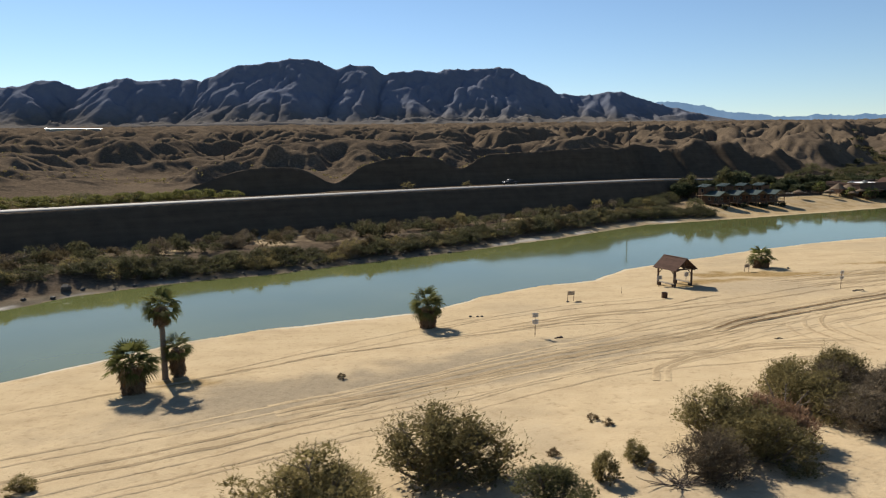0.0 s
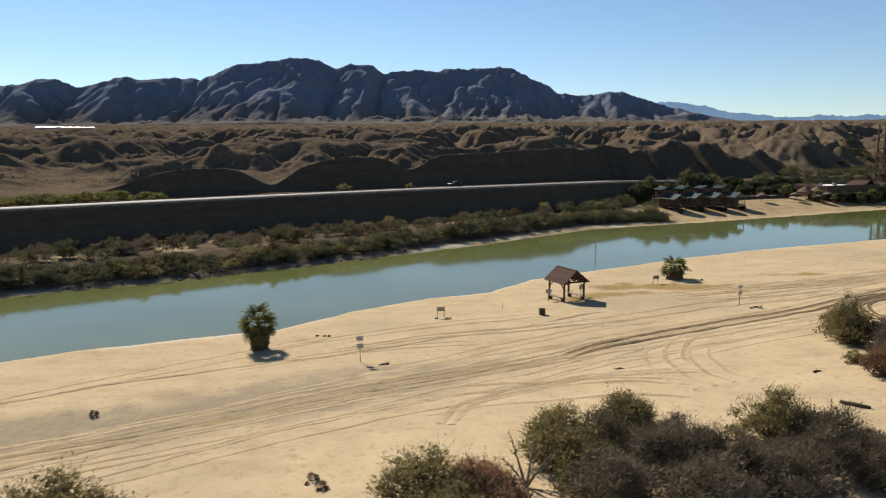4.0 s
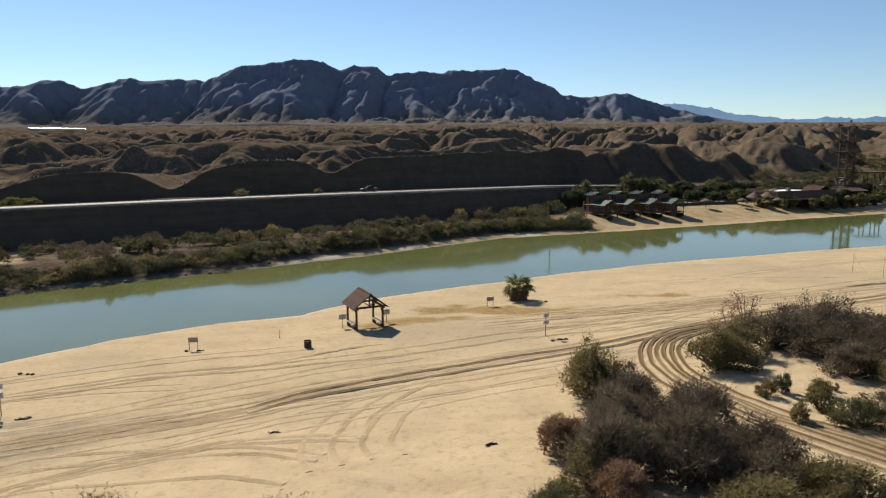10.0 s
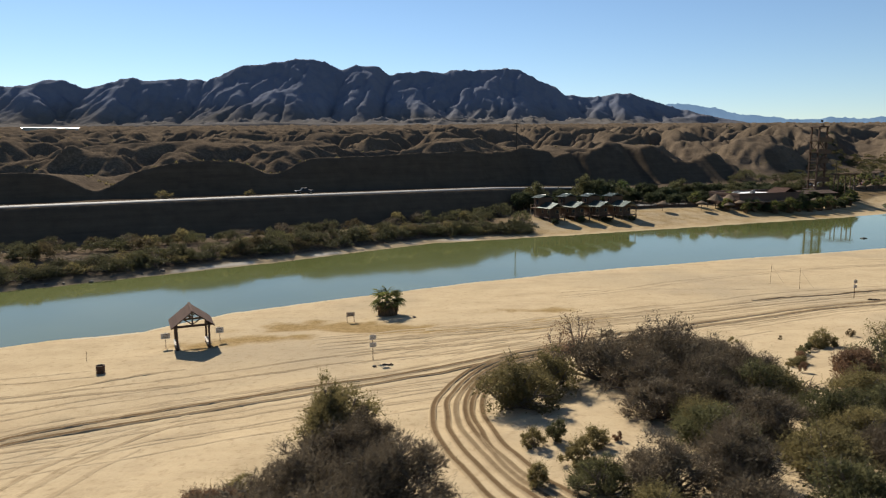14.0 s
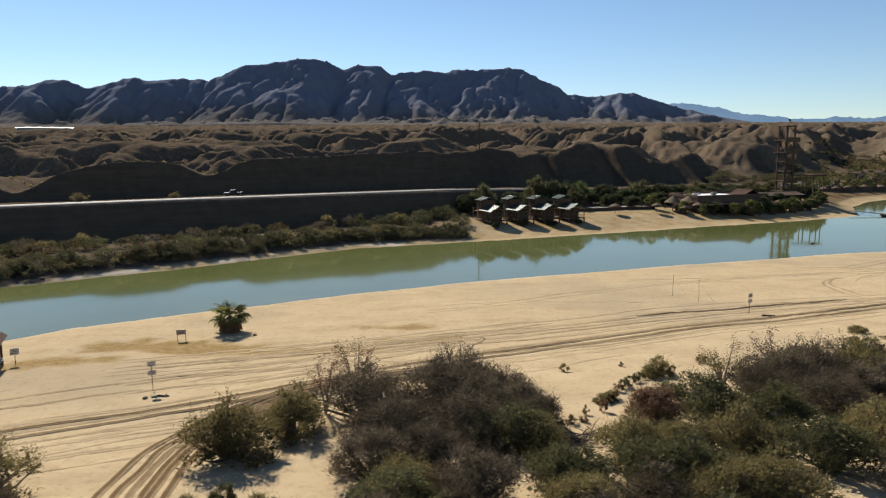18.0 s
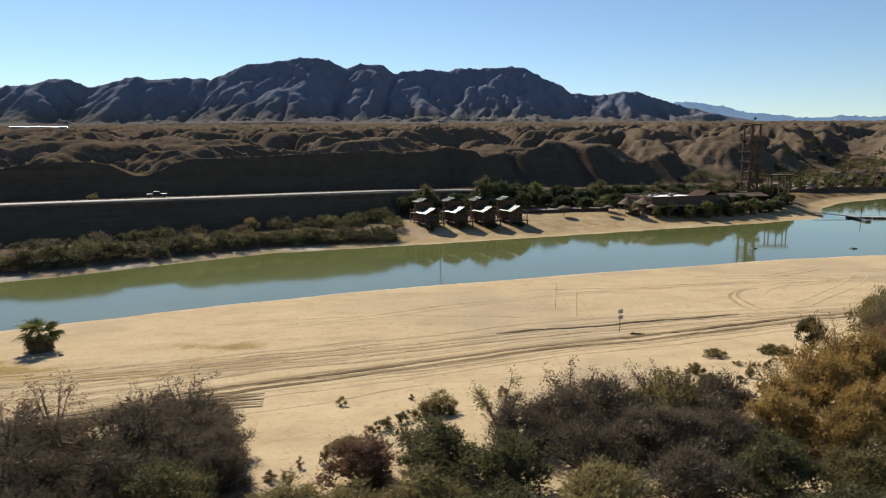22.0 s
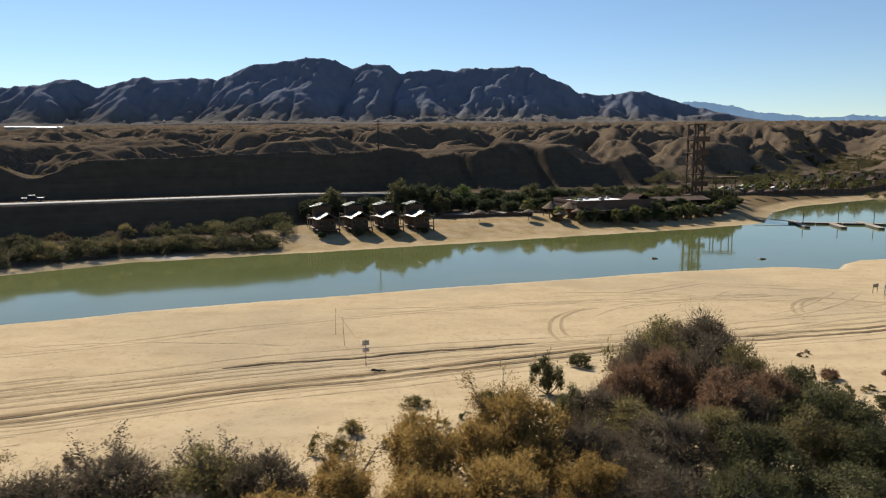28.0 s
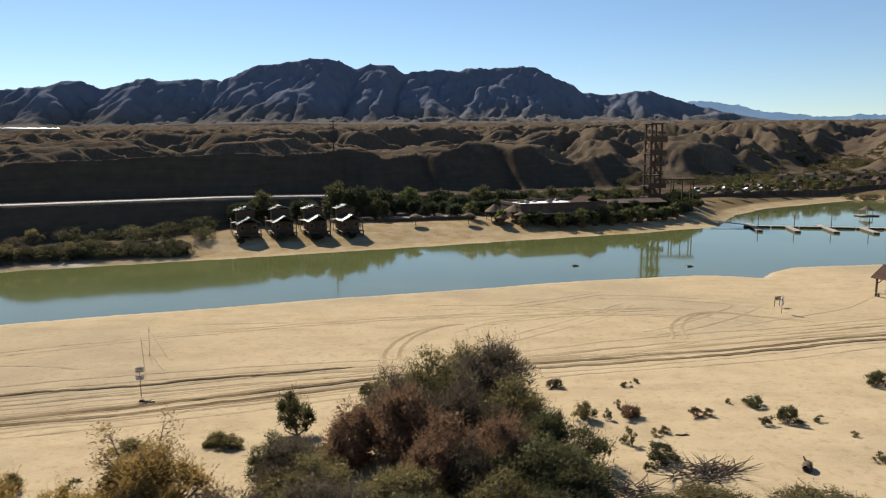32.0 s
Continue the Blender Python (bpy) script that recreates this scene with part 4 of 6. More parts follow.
plant("101.2 84.2 2.6 3 Y;101.5 78.8 1.9 2.2 Y;103 78.6 2.3 2.8 Y;103.3 73.4 2.3 2.7 Y;104 68 2.2 2.5 O;104.7 79.0 1.9 2.2 Y;105 84.4 2.5 3 O;106.8 79.6 2.2 2.8 Y;107.6 74.6 2.2 2.7 G;108.3 84.4 2.1 2.9 Y;109 69 2.2 2.5 G;110.4 80.2 1.9 3.3 A;112 74 2.1 2.6 O;112.2 83.4 1.6 3 A;112.9 78.2 1.8 3.3 A;114 70 2 2.4 G;115.6 86.5 2.1 3.9 A;116.2 82 1.9 3.3 A")
plant("116.8 78.5 1.9 2.2 G;117.5 78.8 1.9 2.7 O;118.4 88 1.6 3.4 A;118.9 78.8 2.0 2.3 O;119.6 83.4 2 3.3 A;120.5 78.4 2.0 2.3 A;120.6 90.2 2.3 4.1 A;121.5 79.5 2 2.5 Y;121.7 87.9 1.8 2.6 A;123.8 85.4 1.5 2.6 A;124.2 96.1 1.3 2.6 G;124.3 89.0 1.9 2.6 Y;125.6 95 2 2.9 Y;126.0 86.9 2.0 2.4 Y;127 93 2 2.8 O;127 84 2.2 2.5 Y;128 98.8 1.8 3.3 R;128.4 89.5 2.3 2.9 Y")
plant("130 103 2 4 Y;130.5 84.2 2.1 2.6 G;130.7 99.6 2.1 3.9 R;131.5 106 2.6 4.5 O;131.7 91.8 1.9 2.6 O;133 88.4 2.2 2.9 G;133.5 95.5 2.1 3.5 R;134 102 2.4 4.2 Y;134.2 111 2.4 4 O;134.7 94.4 1.7 2.6 Y;135.5 84 2.2 2.4 G;136 107.6 3.1 4.7 Y;136 91 2.2 2.8 O;136.6 96.6 2 3.4 R;137 103 2.3 3.6 O;138.5 94.2 2.4 3.1 G;138.8 89.5 2 2.5 G;139.2 98.4 2.2 3.2 G")
plant("139.8 93 2.1 2.7 G;141 87 2.2 2.2 G;143.5 91.3 2 1.8 G;145.6 92.4 2.2 1.4 O;147 88 2.3 1.8 G;150.6 91.8 2.6 1.3 O;153 89 2.3 1.5 O")
plant("76.6 81.4 2.2 2.7 Y;74.0 83.0 1.8 2.6 Y;78.4 79.2 1.9 2.6 Y;79.4 76.8 1.8 2.5 Y;77.6 75.2 2.0 2.7 Y;80.2 74.4 1.6 2.3 Y")
# single bushes on open sand
plant("-23.4 35.2 .77 1.15 O;8.2 32.8 .85 1.9 O;10.2 34.9 .8 1.5 O;47 49.1 .75 1.8 O;48.2 58.7 .9 1.2 O;62.8 59.1 .66 1.6 O;63 64.1 .7 1.5 O;64.4 64.8 .67 1.8 G;65.2 61.4 .95 1.9 O;66.4 64 .9 1.6 O;67.9 64.5 .34 .7 R;83.7 77.5 .3 .7 O;84 88.5 .47 .8 O;84.9 77.9 .32 1 R;85.2 79.6 .69 .7 O;85.5 79.9 .7 .8 O;85.9 80.1 .7 .85 O;86.7 82 .38 .7 R")
plant("87.5 83 .63 1 G;87.6 83.7 .42 .7 O;88.5 84.4 .6 1.05 G;89.9 85.7 .97 1.3 O;90.9 86.4 1.13 1.8 O;108.9 91.8 .45 1.2 G;110.3 91.5 .73 1.2 O;110.4 94.8 .7 1.2 O;113 92.5 .5 .8 G;113.9 100.4 1 .95 O;114.4 97.4 .49 .55 O;114.4 94 .62 1.1 G;116 96 .5 .7 O;117.5 97.5 .45 .6 G;118.8 101.6 .78 .9 O;119.1 101.4 .8 1.1 O;120 101.1 .77 1 O;123.5 103.2 1.2 3.6 G")
plant("127 111.3 1.1 1.5 G;142 105.6 .73 1.5 O;143.5 105.6 .37 1 G;144.1 101.8 .55 1.15 O;144.4 98 .46 .7 G;144.5 107.9 .33 .75 O;145 106.1 .76 1.05 R;145.4 99 1 1.25 G;146 103 .33 .6 O;149.2 106 .53 .7 R;153.1 104.6 .53 .85 G;153.8 108.5 .75 .95 G;154.8 105.3 .82 1.3 G;156.7 105.2 .39 .5 G;157 98.9 .5 .7 G;157.4 102.6 .34 .45 O;164.5 113 .93 1.4 G")
# tumbleweeds
plant("-8.5 54.2 .44 .6 S;6.1 36.5 .55 .5 S;9.5 41.9 .5 .5 S;10.2 40.9 .5 .5 S;10.9 33.5 .44 .6 S;82.5 75.8 .49 .6 S;83.3 76.2 .4 .5 S;88.7 89.6 .29 .5 S;95.2 89.6 .52 .8 S;140.8 113.3 .7 .85 S;146.2 113.1 .45 .5 S;146.6 103.3 .5 .5 S;147 114.1 .37 .45 S;150.1 106.1 .52 .6 S;152.3 108.8 .21 .5 S")

# hedge of reeds and shrubs along the far bank, and scattered bushes behind it
g = np.random.default_rng(5)


def far_point(x, s):
    return x - s * 0.47, float(np.interp(x, FAR_X, FAR_Y)) + s * 0.87


heap = {}


def heap_shrub(x, y, r, h, kind, k, grade="far"):
    """Adds a shrub to the joined thicket of its kind."""
    crown, limbs, mat_, lab, r0, h0 = shrub_proto(kind, grade, k)
    v = np.empty(len(crown.vertices) * 3, np.float32)
    crown.vertices.foreach_get("co", v)
    c, s = math.cos(x * 7.1), math.sin(x * 7.1)
    v = v.reshape(-1, 3) * np.array((r / r0, r / r0, h / h0))
    v = np.column_stack([v[:, 0] * c - v[:, 1] * s + x, v[:, 0] * s + v[:, 1] * c + y, v[:, 2] + ground_z(x, y) - 0.1])
    heap.setdefault(kind, []).append((v, np.arange(len(v)).reshape(-1, 4)))


count = 0
x = -78.0
while x < 79:
    for s0, s1, hh, odds in ((2.2, 4.0, 2.1, 1.0), (4.4, 6.6, 2.5, 1.0), (8, 11, 1.3, 0.35), (14, 19, 2.8, 0.6)):
        if g.random() > odds:
            continue
        px, py = far_point(x + g.uniform(-0.7, 0.7), g.uniform(s0, s1) + 0.8 + 2.4 * float(sstep(-15, 20, x)) + 5.0 * float(sstep(-44, -56, x)))
        tall = 1.0 + (0.2 - 0.12 * float(sstep(10, 40, px))) * math.sin(px * 0.35) + g.uniform(-0.15, 0.25)
        kind = str(g.choice(list("HHOHGHBOHH")) if s0 < 7 else g.choice(list("HGHYYHOB")))
        if s0 < 5:
            place_shrub(px, py, g.uniform(2.2, 3.0), hh * tall, kind, count % 2, "far", label="dense green and brown riverside shrub on the far bank", group="shrubs of the far bank")
        else:
            heap_shrub(px, py, g.uniform(2.4, 3.4), hh * tall, kind, count % 2, "brush")
        count += 1
    x += 2.3
for _ in range(80):
    x = g.uniform(-75, 60)
    px, py = far_point(x, g.uniform(17, 34))
    if (py - road_y(px)) * COS > -12:
        continue
    heap_shrub(px, py, g.uniform(1.3, 2.5), g.uniform(1.4, 3.0), str(g.choice(list("HYHB"))), count % 2, "brush")
    count += 1
for kind, sets in heap.items():
    me = mesh_np("bank_thicket", *join(*sets))
    tagged(ob_mesh("bank_thicket", me, KINDS[kind][0]), "dense mixed brush covering the far bank bench", "thicket", kind="stuff")
for px, py, r, h in ((70, 213, 4.5, 4.2), (64, 209, 4.0, 3.6), (58, 204, 3.6, 3.4), (75, 203, 3.2, 3.2), (-9.6, 184.4, 2.1, 2.2), (6.4, 196.2, 1.6, 1.6), (-85, 142, 5, 2.6), (-77, 147, 5, 3), (-69, 151, 4.5, 2.6), (-62, 156, 3.5, 2.2), (-93, 136, 5, 2.8), (-71, 158, 4, 2.4)):
    place_shrub(px, py, r, h, "O" if r < 3 else "G", 1, "far", label="rounded green bush beside the road", group="bushes by the road")

# yellow-green brush on the flat between road and hills upstream
heap.clear()
for _ in range(120):
    x = g.uniform(-125, -50)
    y = road_y(x) + g.uniform(8, 26)
    heap_shrub(x, y, g.uniform(1.8, 3.4), g.uniform(1.5, 2.6), str(g.choice(list("MMMMO"))), count % 2, "scrub")
    count += 1
for kind, sets in heap.items():
    tagged(ob_mesh("meadow_brush", mesh_np("meadow_brush", *join(*sets)), KINDS[kind][0]), "low yellow green brush on the flat behind the road", "thicket", kind="stuff")

# low creosote dots on the desert hills
pts = []
for _ in range(5200):
    y = 205 + 900 * g.random() ** 1.6
    x = g.uniform(-0.62 * y - 20, 170 + 0.58 * y)
    pts.append((x, y))
pts = np.array(pts)
z, sand, mud, cut, *_ = land(pts[:, 0], pts[:, 1])
ok = (pts[:, 1] - road_y(pts[:, 0]) > 9) & (cut < 0.5)
ok &= fbm(pts[:, 0] / 60, pts[:, 1] / 60, 91, 2) > -0.15
p = np.column_stack([pts[ok], z[ok]])
p = np.repeat(p, 7, 0) + g.normal(size=(len(p) * 7, 3)) * np.array((0.35, 0.35, 0.1))
d = unit(g.normal(size=p.shape) * 0.7 + np.array((0, 0, 0.9)))
me = mesh_np("desert_scrub", *sprays(g, p, d, g.uniform(0.35, 0.7, len(p)), g.uniform(0.12, 0.3, len(p))))
tagged(ob_mesh("desert_scrub", me, L_OLIVE), "sparse low creosote bushes dotting the hills", "scrub", kind="stuff")


# ---- fan palms ----
def fan_mesh(name, g, petiole, size, droop):
    """A fan frond: stalk and a half disc of drooping pointed blades."""
    sets = [tube([(0, 0, 0), (petiole * 0.5, 0, petiole * 0.08), (petiole, 0, 0)], [0.035, 0.025, 0.02], 3)]
    vs, fs, n = [], [], 15
    for k in range(n):
        a = radians(-84 + 168 * k / (n - 1)) + g.normal() * 0.03
        L = size * (0.72 + 0.28 * math.cos(a * 0.7)) * g.uniform(0.9, 1.08)
        w = size * 0.055
        c, s = math.cos(a), math.sin(a)
        for q, ww, dz in ((0.0, 0.25, 0), (0.55, 1.0, -0.06), (0.85, 0.6, -0.22), (1.0, 0.05, -0.45)):
            for side in (-1, 1):
                vs.append((petiole + c * L * q - s * w * ww * side, s * L * q + c * w * ww * side, dz * L * droop + 0.02 * side))
        b = len(vs) - 8
        fs += [[b, b + 1, b + 3, b + 2], [b + 2, b + 3, b + 5, b + 4], [b + 4, b + 5, b + 7, b + 6]]
    sets.append((np.array(vs), np.array(fs)))
    return mesh_np(name, *join(*sets))


gp = np.random.default_rng(12)
FANS = [fan_mesh("frond", gp, 0.95, 0.95, 0.9), fan_mesh("frond", gp, 0.8, 0.85, 1.5), fan_mesh("frond", gp, 1.05, 0.9, 1.2)]


def trunk_mesh(h, r0, r1, rings):
    vs, fs, n = [], [], 12
    for k in range(rings + 1):
        t = k / rings
        r = r0 + (r1 - r0) * t + (0.018 if k % 2 else 0)
        r *= 1.25 if k == 0 else 1
        for j in range(n):
            a = 6.2832 * j / n
            vs.append((math.cos(a) * r + 0.03 * math.sin(3 * t), math.sin(a) * r, h * t))
    for k in range(rings):
        fs += [[k * n + j, k * n + (j + 1) % n, (k + 1) * n + (j + 1) % n, (k + 1) * n + j] for j in range(n)]
    return mesh_np("trunk", np.array(vs), np.array(fs))


def fan_palm(x, y, trunk_h, skirt_top, skirt_h, skirt_r, fronds, scale, label, seed):
    g = np.random.default_rng(seed)
    z = ground_z(x, y) - 0.1
    ob = thing("fan_palm", label, "palm tree", pose(x, y, z, 0, 0, 40 * seed), "fan palms on the beach")
    ob_mesh("trunk", trunk_mesh(trunk_h, 0.26, 0.19, max(6, int(trunk_h * 5))), M_BARK, ob)
    n = int(900 * skirt_h * skirt_r + 250)
    t = g.random(n) ** 0.8
    a = g.uniform(0, 6.2832, n)
    top = skirt_top - t * skirt_h
    prof = skirt_r * (0.55 + 0.45 * np.sin(np.clip(t * 1.25 + 0.35, 0, 1) * 3.1416 * 0.75)) * g.uniform(0.55, 1.0, n)
    p = np.stack([np.cos(a) * prof, np.sin(a) * prof, top + 0.25], -1)
    d = unit(np.stack([np.cos(a) * 0.3, np.sin(a) * 0.3, -np.ones(n)], -1) + g.normal(size=(n, 3)) * 0.22)
    ob_mesh("dead_frond_skirt", mesh_np("skirt", *sprays(g, p, d, g.uniform(0.4, 0.8, n), g.uniform(0.04, 0.10, n))), M_SKIRT, ob, "shaggy brown dead fronds")
    for k in range(fronds):
        az = k * 2.39996 + g.normal() * 0.15
        el = radians(78 - 100 * (k / fronds) ** 0.8 + g.normal() * 9)
        m = Matrix.Translation((0, 0, trunk_h - 0.06 - 0.3 * (k / fronds))) @ Matrix.Rotation(az, 4, "Z") @ Matrix.Rotation(-el, 4, "Y") @ Matrix.Rotation(g.normal() * 0.6, 4, "X") @ Matrix.Scale(scale * g.uniform(0.85, 1.1), 4)
        ob_mesh("frond", FANS[k % 3], M_PALM, ob, m=m)
    return ob


fan_palm(-25.0, 52.4, 2.6, 2.2, 2.0, 0.85, 33, 1.2, "squat fan palm with shaggy brown skirt on sand", 1)
fan_palm(-23.9, 56.0, 6.5, 6.3, 1.3, 0.5, 30, 0.95, "tall slender fan palm beside shorter palms", 2)
fan_palm(-23.0, 56.5, 2.7, 2.4, 1.9, 0.5, 28, 0.8, "short fan palm crowded against a taller one", 3)
fan_palm(-1.9, 73.4, 2.7, 2.3, 2.0, 0.8, 33, 1.1, "squat fan palm standing alone on the beach", 4)
fan_palm(50.3, 106.9, 1.8, 1.5, 1.5, 1.1, 27, 1.15, "low fan palm with wide skirt near the water", 5)

# ---- things on the near beach ----
M_SIGN = plain("faded_sign_board", (0.36, 0.29, 0.21), (0.46, 0.38, 0.28), 5, 0.7)
M_SIGNTOP = plain("pale_sign_face", (0.50, 0.45, 0.38), (0.62, 0.57, 0.49), 5, 0.6)
M_BAR = plain("sign_print", (0.062, 0.0434, 0.031), (0.093, 0.0682, 0.0496), 9, 0.7)
M_RUST = plain("rusty_steel", (0.055, 0.030, 0.018), (0.105, 0.058, 0.036), 6, 0.7, 0.3)
M_BENCH = plain("pale_bench_plank", (0.26, 0.211, 0.155), (0.347, 0.291, 0.223), 5, 0.7)
M_STONE = plain("dark_stone", (0.0496, 0.0434, 0.0372), (0.0992, 0.0868, 0.0744), 6, 0.9)


def at(x, y, turn=0.0, up=0.0):
    return pose(x, y, ground_z(x, y) + up, 0, 0, turn)


def shelter(x, y, turn, label):
    """An open picnic shelter: four posts, a shingled gable roof with king-post trusses, and side benches."""
    ob = thing("picnic_shelter", label, "shelter", at(x, y, turn), "beach shelters")
    hx, hy, H = 1.5, 1.6, 2.35          # half spacing of the posts; ridge along y
    for sx in (-1, 1):
        for sy in (-1, 1):
            part("post", box(new_bm(), (sx * hx - 0.1, sy * hy - 0.1, -0.3), (sx * hx + 0.1, sy * hy + 0.1, H), 0.015), M_DARKWOOD, ob)
            bm = new_bm()
            beam(bm, (sx * hx, sy * (hy - 0.75), H - 0.06), (sx * hx, sy * hy, H - 0.75), 0.09)
            part("knee_brace", bm, M_DARKWOOD, ob)
    for sx in (-1, 1):
        part("side_beam", box(new_bm(), (sx * hx - 0.09, -hy - 0.55, H), (sx * hx + 0.09, hy + 0.55, H + 0.22), 0.01), M_DARKWOOD, ob)
    rise, ex, ey = 1.55, 2.0, 2.15
    for sy in (-1, 1):
        bm = new_bm()
        y0 = sy * hy
        beam(bm, (-hx - 0.3, y0, H + 0.12), (hx + 0.3, y0, H + 0.12), 0.16, 0.2)
        beam(bm, (0, y0, H + 0.2), (0, y0, H + rise), 0.14)
        beam(bm, (0, y0, H + 0.25), (-0.85, y0, H + 0.85), 0.1)
        beam(bm, (0, y0, H + 0.25), (0.85, y0, H + 0.85), 0.1)
        beam(bm, (-ex, y0, H + 0.02), (0, y0, H + rise), 0.1, 0.14)
        beam(bm, (ex, y0, H + 0.02), (0, y0, H + rise), 0.1, 0.14)
        part("truss", bm, M_DARKWOOD, ob)
    slope = math.hypot(ex, rise)
    for sx in (-1, 1):
        roof = None
        n = 9
        bm = new_bm()
        m = Matrix.Translation((0, 0, H + rise + 0.09)) @ Matrix.Rotation(sx * math.atan2(rise, ex), 4, "Y")
        box(bm, (0 if sx > 0 else -slope, -ey, -0.06), (slope if sx > 0 else 0, ey, 0), 0, m)
        roof = part("roof_slope", bm, M_SHINGLE, ob, "dark brown shingled roof")
        for k in range(n):
            a, b = slope * k / n, slope * (k + 1) / n + 0.03
            bm = new_bm()
            lo, hi = (a, -ey - 0.02, 0.004), (b, ey + 0.02, 0.03)
            if sx < 0:
                lo, hi = (-b, lo[1], lo[2]), (-a, hi[1], hi[2])
            tilt = Matrix.Translation((sx * a, 0, 0.03)) @ Matrix.Rotation(sx * radians(3.0), 4, "Y") @ Matrix.Translation((-sx * a, 0, -0.012))
            box(bm, lo, hi, 0.004, m @ tilt)
            part("shingle_course", bm, M_SHINGLE, roof)
    part("ridge_cap", box(new_bm(), (-0.12, -ey - 0.04, H + rise + 0.06), (0.12, ey + 0.04, H + rise + 0.16), 0.03), M_SHINGLE, ob)
    for sx in (-1, 1):
        part("bench_seat", box(new_bm(), (sx * hx - 0.22, -1.6, 0.44), (sx * hx + 0.22, 1.6, 0.5), 0.01), M_BENCH, ob, "sun-bleached bench plank")
        for y0 in (-1.2, 1.2):
            part("bench_leg", box(new_bm(), (sx * hx - 0.16, y0 - 0.05, -0.2), (sx * hx + 0.16, y0 + 0.05, 0.436), 0.01), M_DARKWOOD, ob)
    return ob


def post_sign(x, y, turn, boards, height, label, w=0.62, two=False):
    """A sign on one or two posts; the print is too small to read and stays as bars."""
    ob = thing("sign", label, "sign", at(x, y, turn), "beach signs")
    legs = (-w * 0.42, w * 0.42) if two else (0.0,)
    for lx in legs:
        part("sign_post", box(new_bm(), (lx - 0.028, -0.028, -0.4), (lx + 0.028, 0.028, height), 0.006), M_WOOD, ob)
    for z0, h in boards:
        b = part("sign_board", box(new_bm(), (-w / 2, -0.085, z0), (w / 2, -0.05, z0 + h), 0.006), M_SIGN if two else M_SIGNTOP, ob)
        for k in range(3):
            yk = z0 + h * (0.25 + 0.25 * k)
            part("print_line", box(new_bm(), (-w * (0.36 - 0.06 * k), -0.092, yk - h * 0.045), (w * (0.36 - 0.04 * k), -0.087, yk + h * 0.045)), M_BAR, b)
    return ob


def barrel(x, y):
    ob = thing("trash_barrel", "rusty brown steel trash barrel standing on sand", "barrel", at(x, y, 20))
    prof = ((0.29, 0), (0.305, 0.03), (0.29, 0.06), (0.29, 0.3), (0.31, 0.33), (0.29, 0.36), (0.29, 0.6), (0.31, 0.63), (0.29, 0.66), (0.29, 0.86), (0.31, 0.9), (0.27, 0.9), (0.26, 0.1))
    n, vs, fs = 20, [], []
    for r, z in prof:
        vs += [(math.cos(6.2832 * j / n) * r * 1.25, math.sin(6.2832 * j / n) * r * 1.25, z * 0.82 - 0.05) for j in range(n)]
    for k in range(len(prof) - 1):
        fs += [[k * n + j, k * n + (j + 1) % n, (k + 1) * n + (j + 1) % n, (k + 1) * n + j] for j in range(n)]
    ob_mesh("barrel_body", mesh_np("barrel_body", np.array(vs), np.array(fs)), M_RUST, ob)
    bm = new_bm()
    bmesh.ops.create_circle(bm, cap_ends=True, segments=20, radius=0.3, matrix=Matrix.Translation((0, 0, 0.06)))
    part("bag_fill", bm, M_STONE, ob)


shelter(32.0, 93.3, 26, "open wooden picnic shelter with brown shingled roof")
shelter(188.6, 152.8, 20, "second wooden picnic shelter farther down the beach")
barrel(27.6, 83.9)
post_sign(9.0, 66.3, 8, ((1.95, 0.42), (1.25, 0.45)), 2.4, "two pale notices stacked on one thin post")
post_sign(51.1, 86.4, 24, ((1.95, 0.42), (1.25, 0.40)), 2.4, "two faded notices on a post beside tracks")
post_sign(108.4, 112.4, 24, ((1.95, 0.45), (1.35, 0.40)), 2.45, "weathered double notice on a single thin post")
post_sign(29.6, 92.6, 22, ((1.0, 0.55),), 1.6, "brown notice board beside the picnic shelter", 0.85)
post_sign(34.2, 95.0, 25, ((0.95, 0.6),), 1.6, "brown notice board behind the picnic shelter", 0.75)
post_sign(16.0, 84.8, 8, ((0.8, 0.5),), 1.32, "low brown board on two legs on sand", 0.95, True)
post_sign(46.4, 103.2, 18, ((0.7, 0.5),), 1.22, "low brown board on two legs by dry grass", 0.95, True)
post_sign(171.4, 147.4, 24, ((0.8, 0.5),), 1.3, "low brown board on two legs far along", 0.95, True)
post_sign(186.2, 150.6, 24, ((1.0, 0.55),), 1.6, "brown notice board beside the second shelter", 0.85)


def stake(x, y, h, lean, label, w=0.05):
    ob = thing("stake", label, "stake", at(x, y, 30))
    bm = new_bm()
    beam(bm, (0, 0, -0.3), (lean * h, 0, h), w, w * 0.8, 6)
    part("stake_pole", bm, M_WOOD, ob)
    return ob


stake(23.5, 89.0, 0.9, 0.05, "short wooden stake in the sand")
for x, y, h, lean in ((103.2, 124.0, 2.9, 0.04), (105.1, 119.4, 2.9, -0.05)):
    ob = stake(x, y, h, lean, "thin leaning volleyball net pole with guy rope", 0.04)
    bm = new_bm()
    beam(bm, (lean * h, 0, h - 0.3), (1.5, -1.2, -0.05), 0.012, 0.012, 4)
    part("guy_rope", bm, M_BENCH, ob)
ob = stake(170.2, 143.2, 2.2, 0.03, "thin pole with white cloth on the beach", 0.05)
bm = new_bm()
bmesh.ops.create_grid(bm, x_segments=4, y_segments=6, size=0.5, matrix=Matrix.Translation((0.12, 0, 1.45)) @ Matrix.Rotation(1.5708, 4, "X") @ Matrix.Diagonal((0.4, 1.1, 1, 1)))
for v in bm.verts:
    v.co.y += 0.05 * math.sin(v.co.z * 9)
